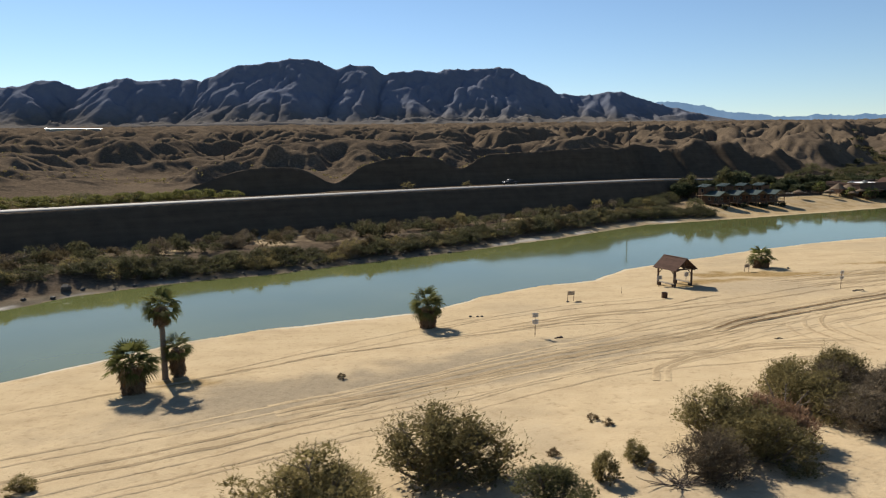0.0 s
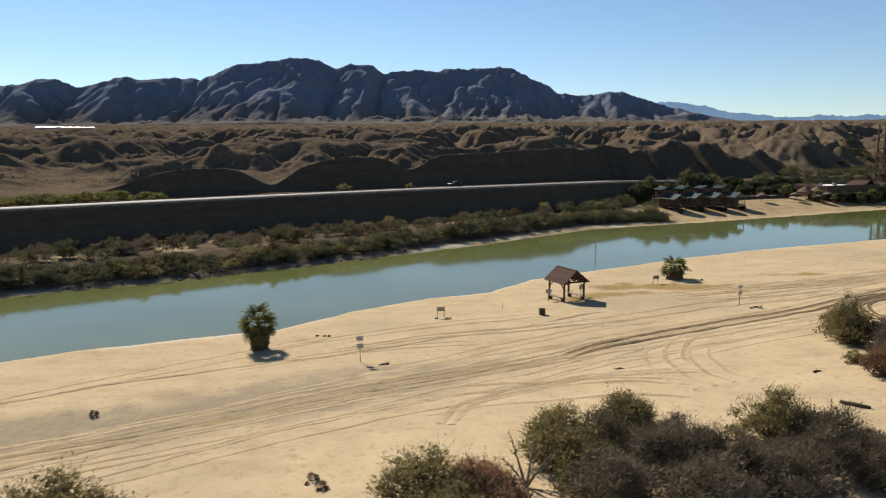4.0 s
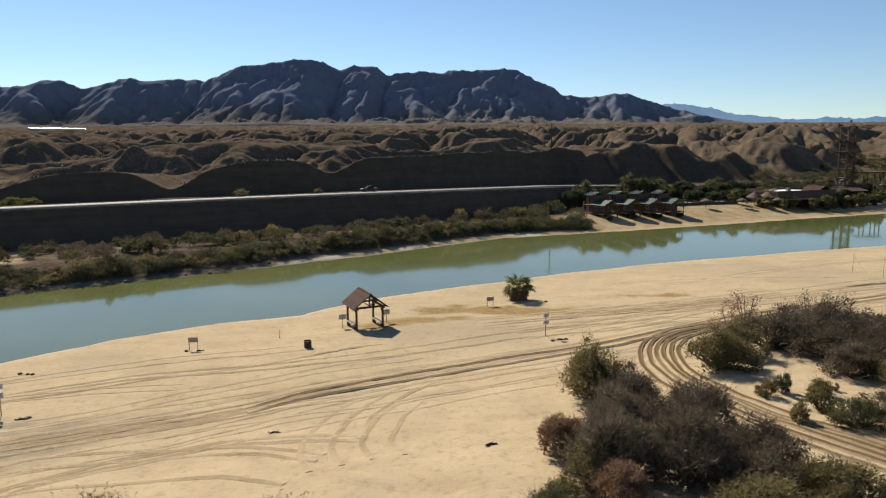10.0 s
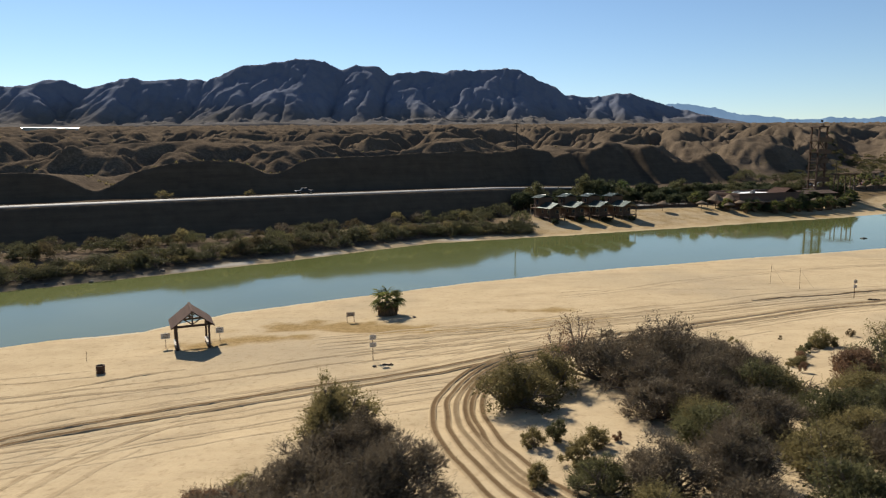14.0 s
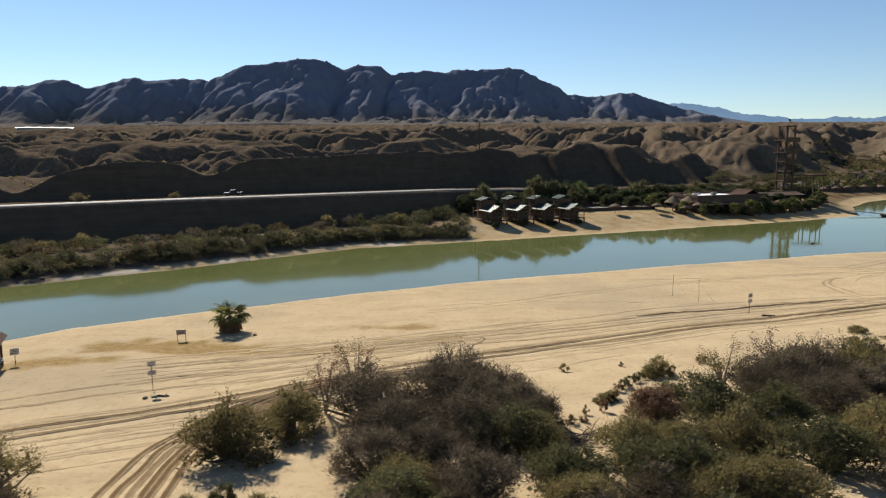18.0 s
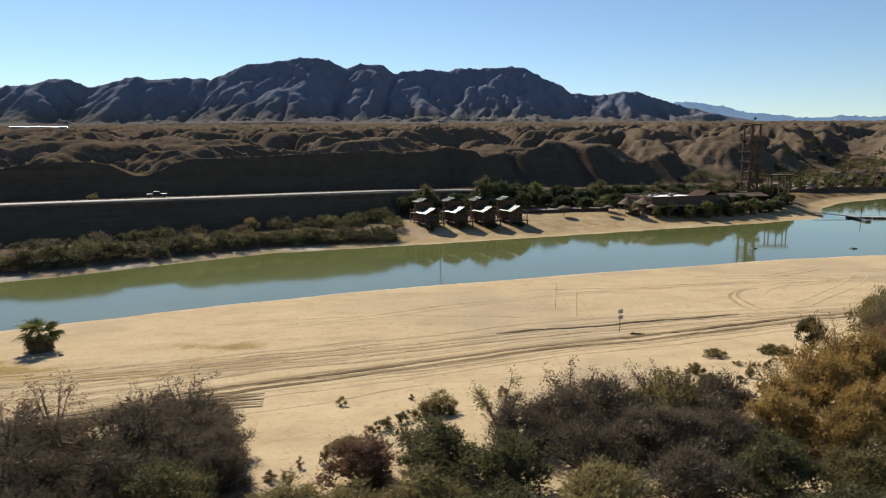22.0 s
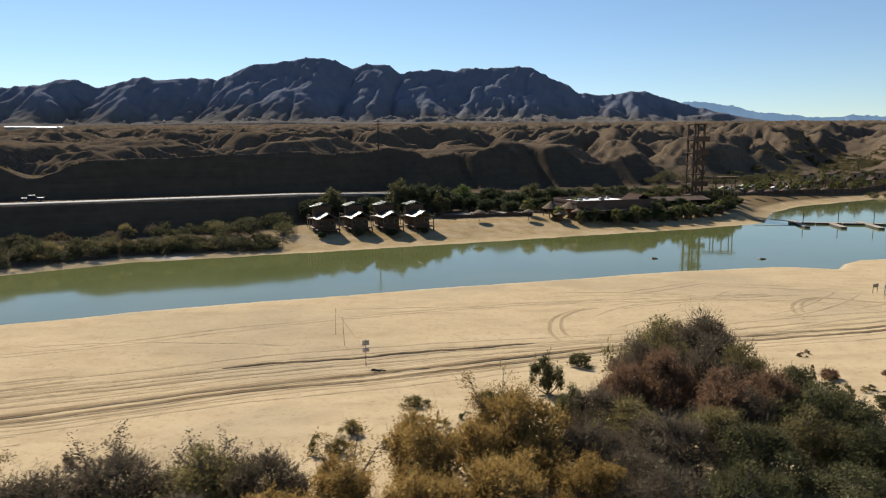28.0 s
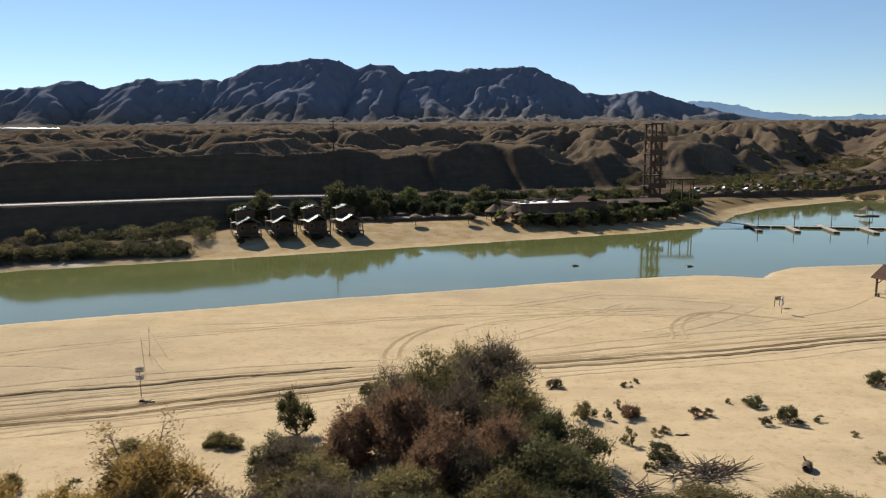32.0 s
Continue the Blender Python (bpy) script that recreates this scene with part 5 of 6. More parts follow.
part("white_cloth", bm, plain("white_cloth", (0.7, 0.7, 0.68), (0.8, 0.8, 0.78), 4), ob)


def rock(x, y, r, label, name="stone", material=None, flat=0.6, seed=0):
    bm = new_bm()
    bmesh.ops.create_icosphere(bm, subdivisions=2, radius=r)
    for v in bm.verts:
        v.co *= 1 + 0.28 * noise.noise(v.co / r * 1.3 + Vector((seed, 3.1 * seed, 0)))
        v.co.z *= flat
    me = bpy.data.meshes.new(name)
    bm.to_mesh(me)
    bm.free()
    return tagged(ob_mesh(name, me, material or M_STONE, m=at(x, y, 40 * seed, r * flat * 0.45)), label, name)


for k, (x, y, r) in enumerate(((3.0, 77.8, 0.2), (3.8, 77.6, 0.17), (4.3, 77.5, 0.18), (15.5, 84.2, 0.2), (53.6, 104.8, 0.22), (51.5, 84.2, 0.2), (11.5, 65.6, 0.16))):
    rock(x, y, r, "small dark stone lying on the sand", seed=k)
rock(-54.2, 95.7, 0.75, "round dark boulder at the water's edge", seed=9, flat=0.8)
for k in range(26):
    x = -56 + 2.6 * k + rng.uniform(-0.8, 0.8)
    px, py = far_point(x, rng.uniform(0.0, 2.2))
    rock(px, py, rng.uniform(0.18, 0.42), "grey rock on the muddy far bank", seed=20 + k)


def driftwood(x, y, turn, length, r, label, seed):
    g = np.random.default_rng(seed)
    pts = [((k / 5 - 0.5) * length, g.normal() * 0.05, r * 0.7 + g.normal() * 0.02) for k in range(6)]
    me = mesh_np("driftwood_log", *join(tube(pts, [r * q for q in (0.75, 1, 1.05, 0.95, 0.85, 0.6)], 8), tube([pts[3], (pts[3][0] + 0.2, 0.25, r * 2.2)], [r * 0.35, r * 0.12], 5)))
    tagged(ob_mesh("driftwood_log", me, M_DARKWOOD, m=at(x, y, turn)), label, "log")


driftwood(42.4, 49.0, -38, 1.7, 0.14, "dark weathered driftwood log on open sand", 1)
driftwood(11.2, 65.2, 10, 0.9, 0.08, "small dark driftwood stick near a sign", 2)
driftwood(52.6, 84.8, -6, 1.0, 0.08, "small dark driftwood stick by the tracks", 3)
driftwood(109.8, 110.6, -10, 1.3, 0.1, "dark driftwood piece beside the double notice", 4)
driftwood(16.9, 84.2, 0, 0.8, 0.06, "dark driftwood stick under the low board", 5)
driftwood(30.5, 60.5, 5, 0.8, 0.06, "thin driftwood stick on rutted sand", 6)
driftwood(152.6, 97.8, 60, 0.9, 0.26, "splintered dark tree stump lying on sand", 7)
driftwood(147.5, 102.8, -15, 0.8, 0.05, "thin dead branch lying on sand", 8)
driftwood(44.0, 56.5, 20, 0.7, 0.08, "short driftwood chunk on the sand", 9)


def brush_pile(x, y, r, h, n, label, seed):
    g = np.random.default_rng(seed)
    sets = []
    for _ in range(n):
        a = g.uniform(0, 6.28)
        p = np.array((math.cos(a) * r * g.random(), math.sin(a) * r * 0.6 * g.random(), 0.0))
        d = unit(g.normal(size=3) * np.array((1, 0.6, 0.35)) + np.array((0, 0, 0.22)))
        d[2] = abs(d[2])
        L = g.uniform(0.6, 1.7)
        mid = p + d * L * 0.5 + g.normal(size=3) * 0.08
        mid[2] = max(mid[2], 0.05)
        e = p + d * L
        e[2] = min(max(e[2], 0.03), h)
        sets.append(tube([tuple(p), tuple(mid), tuple(e)], [0.035, 0.025, 0.008], 4))
    tagged(ob_mesh("brush_pile", mesh_np("brush_pile", *join(*sets)), M_TWIG, m=at(x, y, 10)), label, "brush pile", kind="stuff")


brush_pile(147.3, 97.2, 2.1, 1.0, 150, "tangled pile of dead grey branches on sand", 4)
brush_pile(143.0, 95.0, 1.6, 0.8, 60, "low pile of dead twigs among shrubs", 5)
brush_pile(11.5, 31.8, 0.8, 0.5, 40, "small heap of dead twigs on sand", 6)
brush_pile(82.8, 73.0, 2.0, 0.9, 70, "dead fallen branches along the thicket edge", 7)


def bare_tree(x, y, h, spread, label, seed, leaf_mat=None, n=16):
    """A nearly leafless small tree: trunk, forking limbs, and thin twigs."""
    g = np.random.default_rng(seed)
    ob = thing("bare_tree", label, "tree", at(x, y, 0, -0.1))
    sets, tips = [], []
    for k in range(5):
        a = 6.28 * k / 5 + g.normal() * 0.3
        p0, p1 = np.array((0, 0, 0.1)), np.array((math.cos(a) * spread * 0.3, math.sin(a) * spread * 0.3, h * 0.45))
        p2 = np.array((math.cos(a) * spread * 0.7, math.sin(a) * spread * 0.7, h * g.uniform(0.75, 1.0)))
        sets.append(tube([tuple(p0), tuple(p1), tuple(p2)], [0.09, 0.055, 0.018], 6))
        for _ in range(n):
            s = p1 + (p2 - p1) * g.random()
            e = s + unit(np.array((math.cos(a), math.sin(a), 0.9)) * 0.7 + g.normal(size=3) * 0.6) * g.uniform(0.3, 0.8) * h * 0.3
            sets.append(tube([tuple(s), tuple((s + e) / 2 + g.normal(size=3) * 0.05), tuple(e)], [0.02, 0.013, 0.004], 3))
            tips.append(e)
    ob_mesh("trunk", mesh_np("trunk", *join(*sets)), M_BARK, ob)
    if leaf_mat:
        t = np.repeat(np.array(tips), 14, 0) + g.normal(size=(len(tips) * 14, 3)) * 0.16
        ob_mesh("sparse_leaf_crown", mesh_np("crown", *sprays(g, t, unit(g.normal(size=t.shape) + np.array((0, 0, 0.4))), g.uniform(0.1, 0.24, len(t)), g.uniform(0.02, 0.04, len(t)))), leaf_mat, ob)


bare_tree(68.4, 80.2, 4.6, 1.3, "bare brown snag rising above the grey thicket", 3, L_RUST, 10)
bare_tree(66.5, 78.6, 3.6, 1.6, "half bare brown shrub tree at thicket edge", 4, L_RUST, 12)
bare_tree(119.6, 91.6, 4.6, 2.4, "half bare tree with thin golden leaves", 5, L_GOLD, 20)
bare_tree(112.2, 84.6, 3.4, 2.0, "half bare tree with dull golden leaves", 6, L_GOLD, 16)
bare_tree(75.4, 82.6, 3.9, 1.5, "bare dark snag at the thicket edge", 12, L_GREY, 10)
bare_tree(99.5, 86.0, 3.2, 2.2, "bare grey twiggy tree above the thicket", 8, L_GREY, 16)
bare_tree(105.0, 86.2, 3.3, 2.2, "bare forked grey tree above the thicket", 9, L_GREY, 16)
bare_tree(94.5, 83.2, 2.9, 1.9, "bare pale twigs above the thicket top", 10, L_OLIVE, 16)
bare_tree(20.6, 39.6, 2.3, 2.0, "dead grey branches among olive shrubs", 11, None, 14)
bare_tree(37.6, 43.4, 2.6, 1.6, "dead curved grey branches beside a shrub", 12, None, 12)

# ---- resort across the river ----
M_ROOFGREEN = plain("green_metal_roof", (0.0341, 0.0546, 0.0434), (0.0527, 0.0744, 0.062), 2, 0.45, 0.35, 0.5, 0.05)
M_SIDING = plain("brown_log_siding", (0.066, 0.036, 0.020), (0.115, 0.066, 0.038), 3, 0.8)
M_TAN = plain("tan_stucco", (0.26, 0.186, 0.105), (0.322, 0.242, 0.149), 2, 0.85)
M_WHITEROOF = plain("white_roof_coating", (0.66, 0.64, 0.60), (0.80, 0.78, 0.74), 0.8, 0.7)
M_THATCH = plain("palm_thatch", (0.093, 0.062, 0.0372), (0.167, 0.118, 0.0744), 7, 0.95, bump=0.8)
M_GLASS = plain("dark_window_glass", (0.0124, 0.0155, 0.0186), (0.0217, 0.0248, 0.0279), 2, 0.3, 0, 0.15, 0.0)
M_WHITE = plain("white_paint", (0.70, 0.69, 0.66), (0.80, 0.79, 0.76), 3, 0.6)
M_DOCK = plain("dock_boards", (0.248, 0.211, 0.167), (0.335, 0.291, 0.242), 3, 0.8)
M_FLOAT = plain("dark_dock_float", (0.0248, 0.0248, 0.0279), (0.0496, 0.0496, 0.0527), 3, 0.6)
M_POLE = plain("creosote_pole", (0.0372, 0.0279, 0.0217), (0.0682, 0.0527, 0.0403), 4, 0.85)
M_TYRE = plain("tyre_rubber", (0.0124, 0.0124, 0.0124), (0.0217, 0.0217, 0.0217), 4, 0.8)
M_TERRA = plain("terracotta_wall", (0.0806, 0.0465, 0.031), (0.124, 0.0744, 0.0527), 2, 0.85)


def gable(ob, name, x0, x1, y0, y1, z, rise, material, over=0.35, thick=0.12, label=""):
    """Two roof slopes with the ridge along y."""
    half = (x1 - x0) / 2 + over
    cx = (x0 + x1) / 2
    L = math.hypot(half, rise)
    for s in (-1, 1):
        m = Matrix.Translation((cx, 0, z + rise)) @ Matrix.Rotation(s * math.atan2(rise, half), 4, "Y")
        lo, hi = (0, y0 - over, -thick), (L, y1 + over, 0)
        if s < 0:
            lo, hi = (-L, lo[1], lo[2]), (0, hi[1], hi[2])
        slope = part(name, box(new_bm(), lo, hi, 0, m), material, ob, label)
        n = 7
        for k in range(n):
            yk = y0 - over + (y1 - y0 + 2 * over) * (k + 0.5) / n
            bm = new_bm()
            box(bm, (lo[0], yk - 0.03, 0.004), (hi[0], yk + 0.03, 0.05), 0, m)
            part("roof_seam", bm, material, slope)
    cap = new_bm()
    box(cap, (cx - 0.16, y0 - over - 0.03, z + rise - 0.03), (cx + 0.16, y1 + over + 0.03, z + rise + 0.05), 0.02)
    part("ridge_cap", cap, material, ob)


def window(ob, x, y, z, w, h, axis):
    """A window on a wall facing -y (axis y) or -x (axis x): frame, pane."""
    d = 0.05
    if axis == "y":
        lo, hi, q0, q1 = (x - w / 2, y - d, z), (x + w / 2, y + 0.02, z + h), (x - w / 2 + 0.07, y - d - 0.008, z + 0.07), (x + w / 2 - 0.07, y - d - 0.003, z + h - 0.07)
    else:
        lo, hi, q0, q1 = (x - d, y - w / 2, z), (x + 0.02, y + w / 2, z + h), (x - d - 0.008, y - w / 2 + 0.07, z + 0.07), (x - d - 0.003, y + w / 2 - 0.07, z + h - 0.07)
    fr = part("window", box(new_bm(), lo, hi), M_TAN, ob)
    part("pane", box(new_bm(), q0, q1), M_GLASS, fr)


def cabin(x, y, turn, label, group, porch=True, wall=None, roof=None):
    """A small lodge: low porch wing with a gable to the river, and a taller block behind."""
    wall, roof = wall or M_SIDING, roof or M_ROOFGREEN
    ob = thing("cabin", label, "cabin", at(x, y, turn, -0.1), group)
    part("deck", box(new_bm(), (-2.6, -4.4, 0.45), (2.6, 4.2, 0.6), 0.01), M_WOOD, ob)
    for px in (-2.4, 0, 2.4):
        for py in (-4.2, -1.4, 1.4, 4.0):
            part("pier", box(new_bm(), (px - 0.12, py - 0.12, -0.6), (px + 0.12, py + 0.12, 0.45)), M_DARKWOOD, ob)
    part("wall_block", box(new_bm(), (-2.1, -2.2, 0.6), (2.1, 1.0, 3.0), 0.01), wall, ob)
    part("tall_block", box(new_bm(), (-1.9, 1.0, 0.6), (1.9, 4.0, 5.5), 0.01), wall, ob)
    gable(ob, "roof_slope", -2.3, 2.3, -4.3, 1.0, 2.95, 1.35, roof)
    gable(ob, "upper_roof_slope", -2.0, 2.0, 1.2, 4.0, 5.45, 0.75, roof, 0.45)
    for px in (-2.35, 2.35):
        part("porch_post", box(new_bm(), (px - 0.08, -4.3, 0.6), (px + 0.08, -4.14, 2.95)), M_WOOD, ob)
    bm = new_bm()
    beam(bm, (-2.35, -4.25, 1.5), (2.35, -4.25, 1.5), 0.08, 0.06)
    part("handrail", bm, M_WOOD, ob)
    for k in range(11):
        part("baluster", box(new_bm(), (-2.2 + 0.44 * k - 0.02, -4.27, 0.6), (-2.2 + 0.44 * k + 0.02, -4.23, 1.47)), M_WOOD, ob)
    door = part("door", box(new_bm(), (-0.45, -2.26, 0.6), (0.45, -2.2, 2.6)), M_DARKWOOD, ob)
    part("handle", box(new_bm(), (0.3, -2.31, 1.55), (0.38, -2.265, 1.65)), M_METAL, door)
    window(ob, -1.35, -2.2, 1.4, 0.9, 1.0, "y")
    window(ob, 1.35, -2.2, 1.4, 0.9, 1.0, "y")
    window(ob, 0, 1.0, 3.55, 1.2, 0.9, "y") if not porch else None
    window(ob, -1.9, 2.4, 3.7, 1.0, 1.2, "x")
    window(ob, -2.1, -0.6, 1.4, 1.0, 1.1, "x")
    part("balcony", box(new_bm(), (-3.2, 1.4, 2.7), (-1.9, 3.8, 2.82)), M_WOOD, ob)
    for py in (1.5, 3.7):
        part("balcony_post", box(new_bm(), (-3.15, py - 0.07, -0.3), (-3.01, py + 0.07, 3.7)), M_TAN, ob)
    bm = new_bm()
    beam(bm, (-3.1, 1.4, 3.6), (-3.1, 3.8, 3.6), 0.08)
    part("balcony_rail", bm, M_WOOD, ob)
    for k in range(4):
        part("step", box(new_bm(), (-0.6, -4.7 - 0.28 * k, 0.42 - 0.16 * k), (0.6, -4.42 - 0.28 * k, 0.46 - 0.16 * k)), M_WOOD, ob)
    return ob


first = cabin(82.6, 209.5, 27, "brown log cabin with green metal roof and deck", "riverside cabins")
for x, y in ((89.6, 212.4), (96.5, 215.2), (103.4, 218.0)):
    copy_thing(first, at(x, y, 27, -0.1))
back = cabin(266, 367, 30, "tan two storey lodge with dark roof near parking", "lodges by the car park", False, M_TAN, M_DARKWOOD)
back.matrix_basis = at(266, 367, 30, -0.1) @ Matrix.Scale(1.05, 4)
for k in range(1, 7):
    x, y = 266 + 13.2 * k, 367 + 4.4 * k
    copy_thing(back, at(x, y, 30, -0.1) @ Matrix.Scale(1.05, 4))


def palapa(x, y, label="round thatched beach umbrella on a wooden pole"):
    ob = thing("beach_umbrella", label, "umbrella", at(x, y, x * 7 % 360, -0.05), "thatched umbrellas")
    bm = new_bm()
    beam(bm, (0, 0, -0.3), (0, 0, 2.5), 0.14, 0.11, 8)
    part("pole", bm, M_WOOD, ob)
    vs, fs, n = [], [], 18
    for r, z in ((0.05, 3.0), (0.7, 2.72), (1.35, 2.38), (1.75, 2.08), (1.7, 2.02), (0.6, 2.5), (0.05, 2.6)):
        vs += [(math.cos(6.2832 * j / n) * r * (1 + 0.06 * math.sin(5 * j)), math.sin(6.2832 * j / n) * r, z + 0.04 * math.sin(7 * j)) for j in range(n)]
    for k in range(6):
        fs += [[k * n + j, k * n + (j + 1) % n, (k + 1) * n + (j + 1) % n, (k + 1) * n + j] for j in range(n)]
    ob_mesh("thatch_canopy", mesh_np("thatch_canopy", np.array(vs), np.array(fs)), M_THATCH, ob)
    return ob


one = palapa(118.2, 227.6)
for x, y in ((131.0, 232.0), (139.5, 232.6), (144.2, 236.6), (150.5, 237.6), (166, 246.5), (173.2, 249.0), (180.6, 252.6), (187.5, 256.4), (192.7, 295.0), (201, 298), (209.6, 302), (217, 308), (227, 318), (236, 326), (247, 333), (257, 338)):
    copy_thing(one, at(x, y, x * 7 % 360, -0.05))

# rail fence and low wall along the upper beach
fence = thing("rail_fence", "dark wooden rail fence above the sand", "fence", pose(0, 0, 0))
line = smooth_line(((108.5, 229.5), (114, 231.5), (121, 235), (128, 237), (134, 238)), 2.2)
for k, (x, y) in enumerate(line):
    z = ground_z(x, y)
    part("post", box(new_bm(), (x - 0.09, y - 0.09, z - 0.3), (x + 0.09, y + 0.09, z + 1.25)), M_DARKWOOD, fence)
    if k:
        px, py = line[k - 1]
        for up in (0.45, 0.8, 1.15):
            bm = new_bm()
            beam(bm, (px, py, ground_z(px, py) + up), (x, y, z + up), 0.07, 0.1)
            part("rail", bm, M_DARKWOOD, fence)


for k in range(1, len(line)):
    (ax, ay), (bx, by) = line[k - 1], line[k]
    bm = new_bm()
    beam(bm, (ax, ay + 0.08, ground_z(ax, ay) + 0.42), (bx, by + 0.08, ground_z(bx, by) + 0.42), 0.04, 0.9)
    part("board", bm, M_DARKWOOD, fence)
M_PAVE = plain("pale_concrete", (0.186, 0.174, 0.155), (0.26, 0.248, 0.223), 0.8, 0.85)
lot = ob_mesh("pavement", mesh_np("pavement", *join(*[(np.array([(x, y, ground_z(x, y) - 1.2) for x, y in q] + [(x, y, ground_z(118, 243) + 0.12) for x, y in q]), np.array([(4, 5, 6, 7), (0, 1, 5, 4), (1, 2, 6, 5), (2, 3, 7, 6), (3, 0, 4, 7)]))
    for q in (((110, 233.5), (121, 238), (118.5, 247), (107.5, 242)), ((121.05, 238), (133, 241), (131, 249.5), (118.55, 247)))])), M_PAVE)
tagged(lot, "pale concrete terrace behind the wooden fence", "pavement", kind="structure")

# the restaurant: low block with a white flat roof, parapet and roof units
resto = thing("restaurant", "low brown restaurant with flat white roof", "building", pose(154.0, 247.5, 2.0, 0, 0, 22))
part("wall_block", box(new_bm(), (-13, -6, -1), (12, 7, 4.2), 0.03), M_TERRA, resto)
part("roof_deck", box(new_bm(), (-12.6, -1.0, 4.204), (5.0, 6.6, 4.5), 0.02), M_WHITEROOF, resto, "white coated flat roof")
part("roof_deck", box(new_bm(), (-12.6, -5.6, 4.204), (11.6, -1.01, 4.42), 0.02), M_THATCH, resto, "brown gravel roof")
part("roof_deck", box(new_bm(), (5.01, -1.0, 4.204), (11.6, 6.6, 4.46), 0.02), M_DARKWOOD, resto, "dark roof deck")
for k in range(6):
    part("rafter", box(new_bm(), (-12.8 + 4.6 * k, -11.2, 2.5), (-12.6 + 4.6 * k, -6.11, 2.68)), M_DARKWOOD, resto)
for lo, hi in (((-13.1, -6.1, 4.2), (12.1, -5.7, 4.95)), ((-13.1, 6.7, 4.2), (12.1, 7.1, 5.1)), ((11.7, -5.69, 4.2), (12.1, 6.69, 5.1)), ((-13.1, -5.69, 4.2), (-12.7, 6.69, 4.95))):
    part("parapet", box(new_bm(), lo, hi, 0.02), M_TERRA, resto)
for x, y, s in ((-8, 1, 0.6), (-4.6, 3.4, 0.5), (-1.5, 0.6, 0.7), (2.6, 4.2, 0.5)):
    unit_ = part("roof_unit", box(new_bm(), (x - s, y - s * 0.7, 4.504), (x + s, y + s * 0.7, 4.5 + s), 0.04), M_METAL, resto)
    part("roof_vent", box(new_bm(), (x - s * 0.5, y - s * 0.3, 4.504 + s), (x + s * 0.5, y + s * 0.3, 4.65 + s), 0.02), M_METAL, unit_)
part("awning", box(new_bm(), (-13, -9.6, 2.7), (12, -6.1, 2.85), 0.02, Matrix.Rotation(radians(2), 4, "X")), M_THATCH, resto)
for k in range(9):
    part("awning_post", box(new_bm(), (-12.7 + 3.1 * k, -9.4, -1), (-12.54 + 3.1 * k, -9.24, 2.9)), M_DARKWOOD, resto)
for k in range(7):
    window(resto, -11 + 3.6 * k, -6, 0.8, 2.0, 1.5, "y")
door = part("door", box(new_bm(), (-8.0, -6.06, -0.6), (-6.9, -6.0, 1.8)), M_DARKWOOD, resto)
part("handle", box(new_bm(), (-7.1, -6.12, 0.5), (-7.02, -6.065, 0.62)), M_METAL, door)

gable(resto, "hall_roof_slope", 4.6, 11.0, -5.4, 0.6, 4.5, 1.7, M_SHINGLE, 0.3, label="brown shingled gable above the hall")
shed = thing("pavilion", "long dark roofed open pavilion behind trees", "pavilion", pose(172.5, 263.0, 2.6, 0, 0, 14))
gable(shed, "roof_slope", -3.6, 3.6, -12.0, 12.0, 3.0, 0.9, M_DARKWOOD, 0.5)
for k in range(6):
    for s in (-3.4, 3.4):
        part("post", box(new_bm(), (s - 0.1, -11.5 + 4.6 * k - 0.1, -0.6), (s + 0.1, -11.5 + 4.6 * k + 0.1, 3.05)), M_DARKWOOD, shed)
shed.matrix_basis = pose(174.0, 261.0, 2.6, 0, 0, -70)

# thatched snack hut by the sand
for x, y, s in ((137.6, 238.4, 1.0), (143.0, 241.0, 1.2), (150.0, 240.0, 0.9)):
    hut = thing("thatched_hut", "small open hut with shaggy palm thatch roof", "hut", at(x, y, 25, -0.1), "thatched huts")
    for sx in (-1, 1):
        for sy in (-1, 1):
            part("post", box(new_bm(), (sx * 1.6 * s - 0.08, sy * 1.6 * s - 0.08, -0.3), (sx * 1.6 * s + 0.08, sy * 1.6 * s + 0.08, 2.5)), M_WOOD, hut)
    bm = new_bm()
    bmesh.ops.create_cone(bm, cap_ends=True, segments=14, radius1=2.7 * s, radius2=0.2, depth=1.9, matrix=Matrix.Translation((0, 0, 3.3)))
    for v in bm.verts:
        v.co += Vector((0, 0, 0.14 * noise.noise(v.co * 1.3)))
    part("thatch_roof", bm, M_THATCH, hut)


# ---- zip line tower ----
tower = thing("lookout_tower", "tall rusty lattice tower with platforms and stairs", "tower", pose(185.5, 273.5, ground_z(185.5, 273.5) - 0.2, 0, 0, 18))
W, TH = 1.7, 25.0
for sx in (-1, 1):
    for sy in (-1, 1):
        bm = new_bm()
        beam(bm, (sx * W, sy * W, 0), (sx * W, sy * W, TH), 0.46)
        part("leg", bm, M_RUST, tower)
levels = (3.2, 6.5, 9.8, 13.0, 16.2, 20.2)
for k, z in enumerate(levels):
    for a in range(4):
        c0, c1 = [(-W, -W), (W, -W), (W, W), (-W, W)][a], [(W, -W), (W, W), (-W, W), (-W, -W)][a]
        bm = new_bm()
        beam(bm, (*c0, z), (*c1, z), 0.2)
        part("girt", bm, M_RUST, tower)
        zb = levels[k - 1] if k else 0.3
        if a in (0, 2) or (a + k) % 2 == 0:
            bm = new_bm()
            beam(bm, (*c0, zb), (*c1, z), 0.12)
            part("brace", bm, M_RUST, tower)
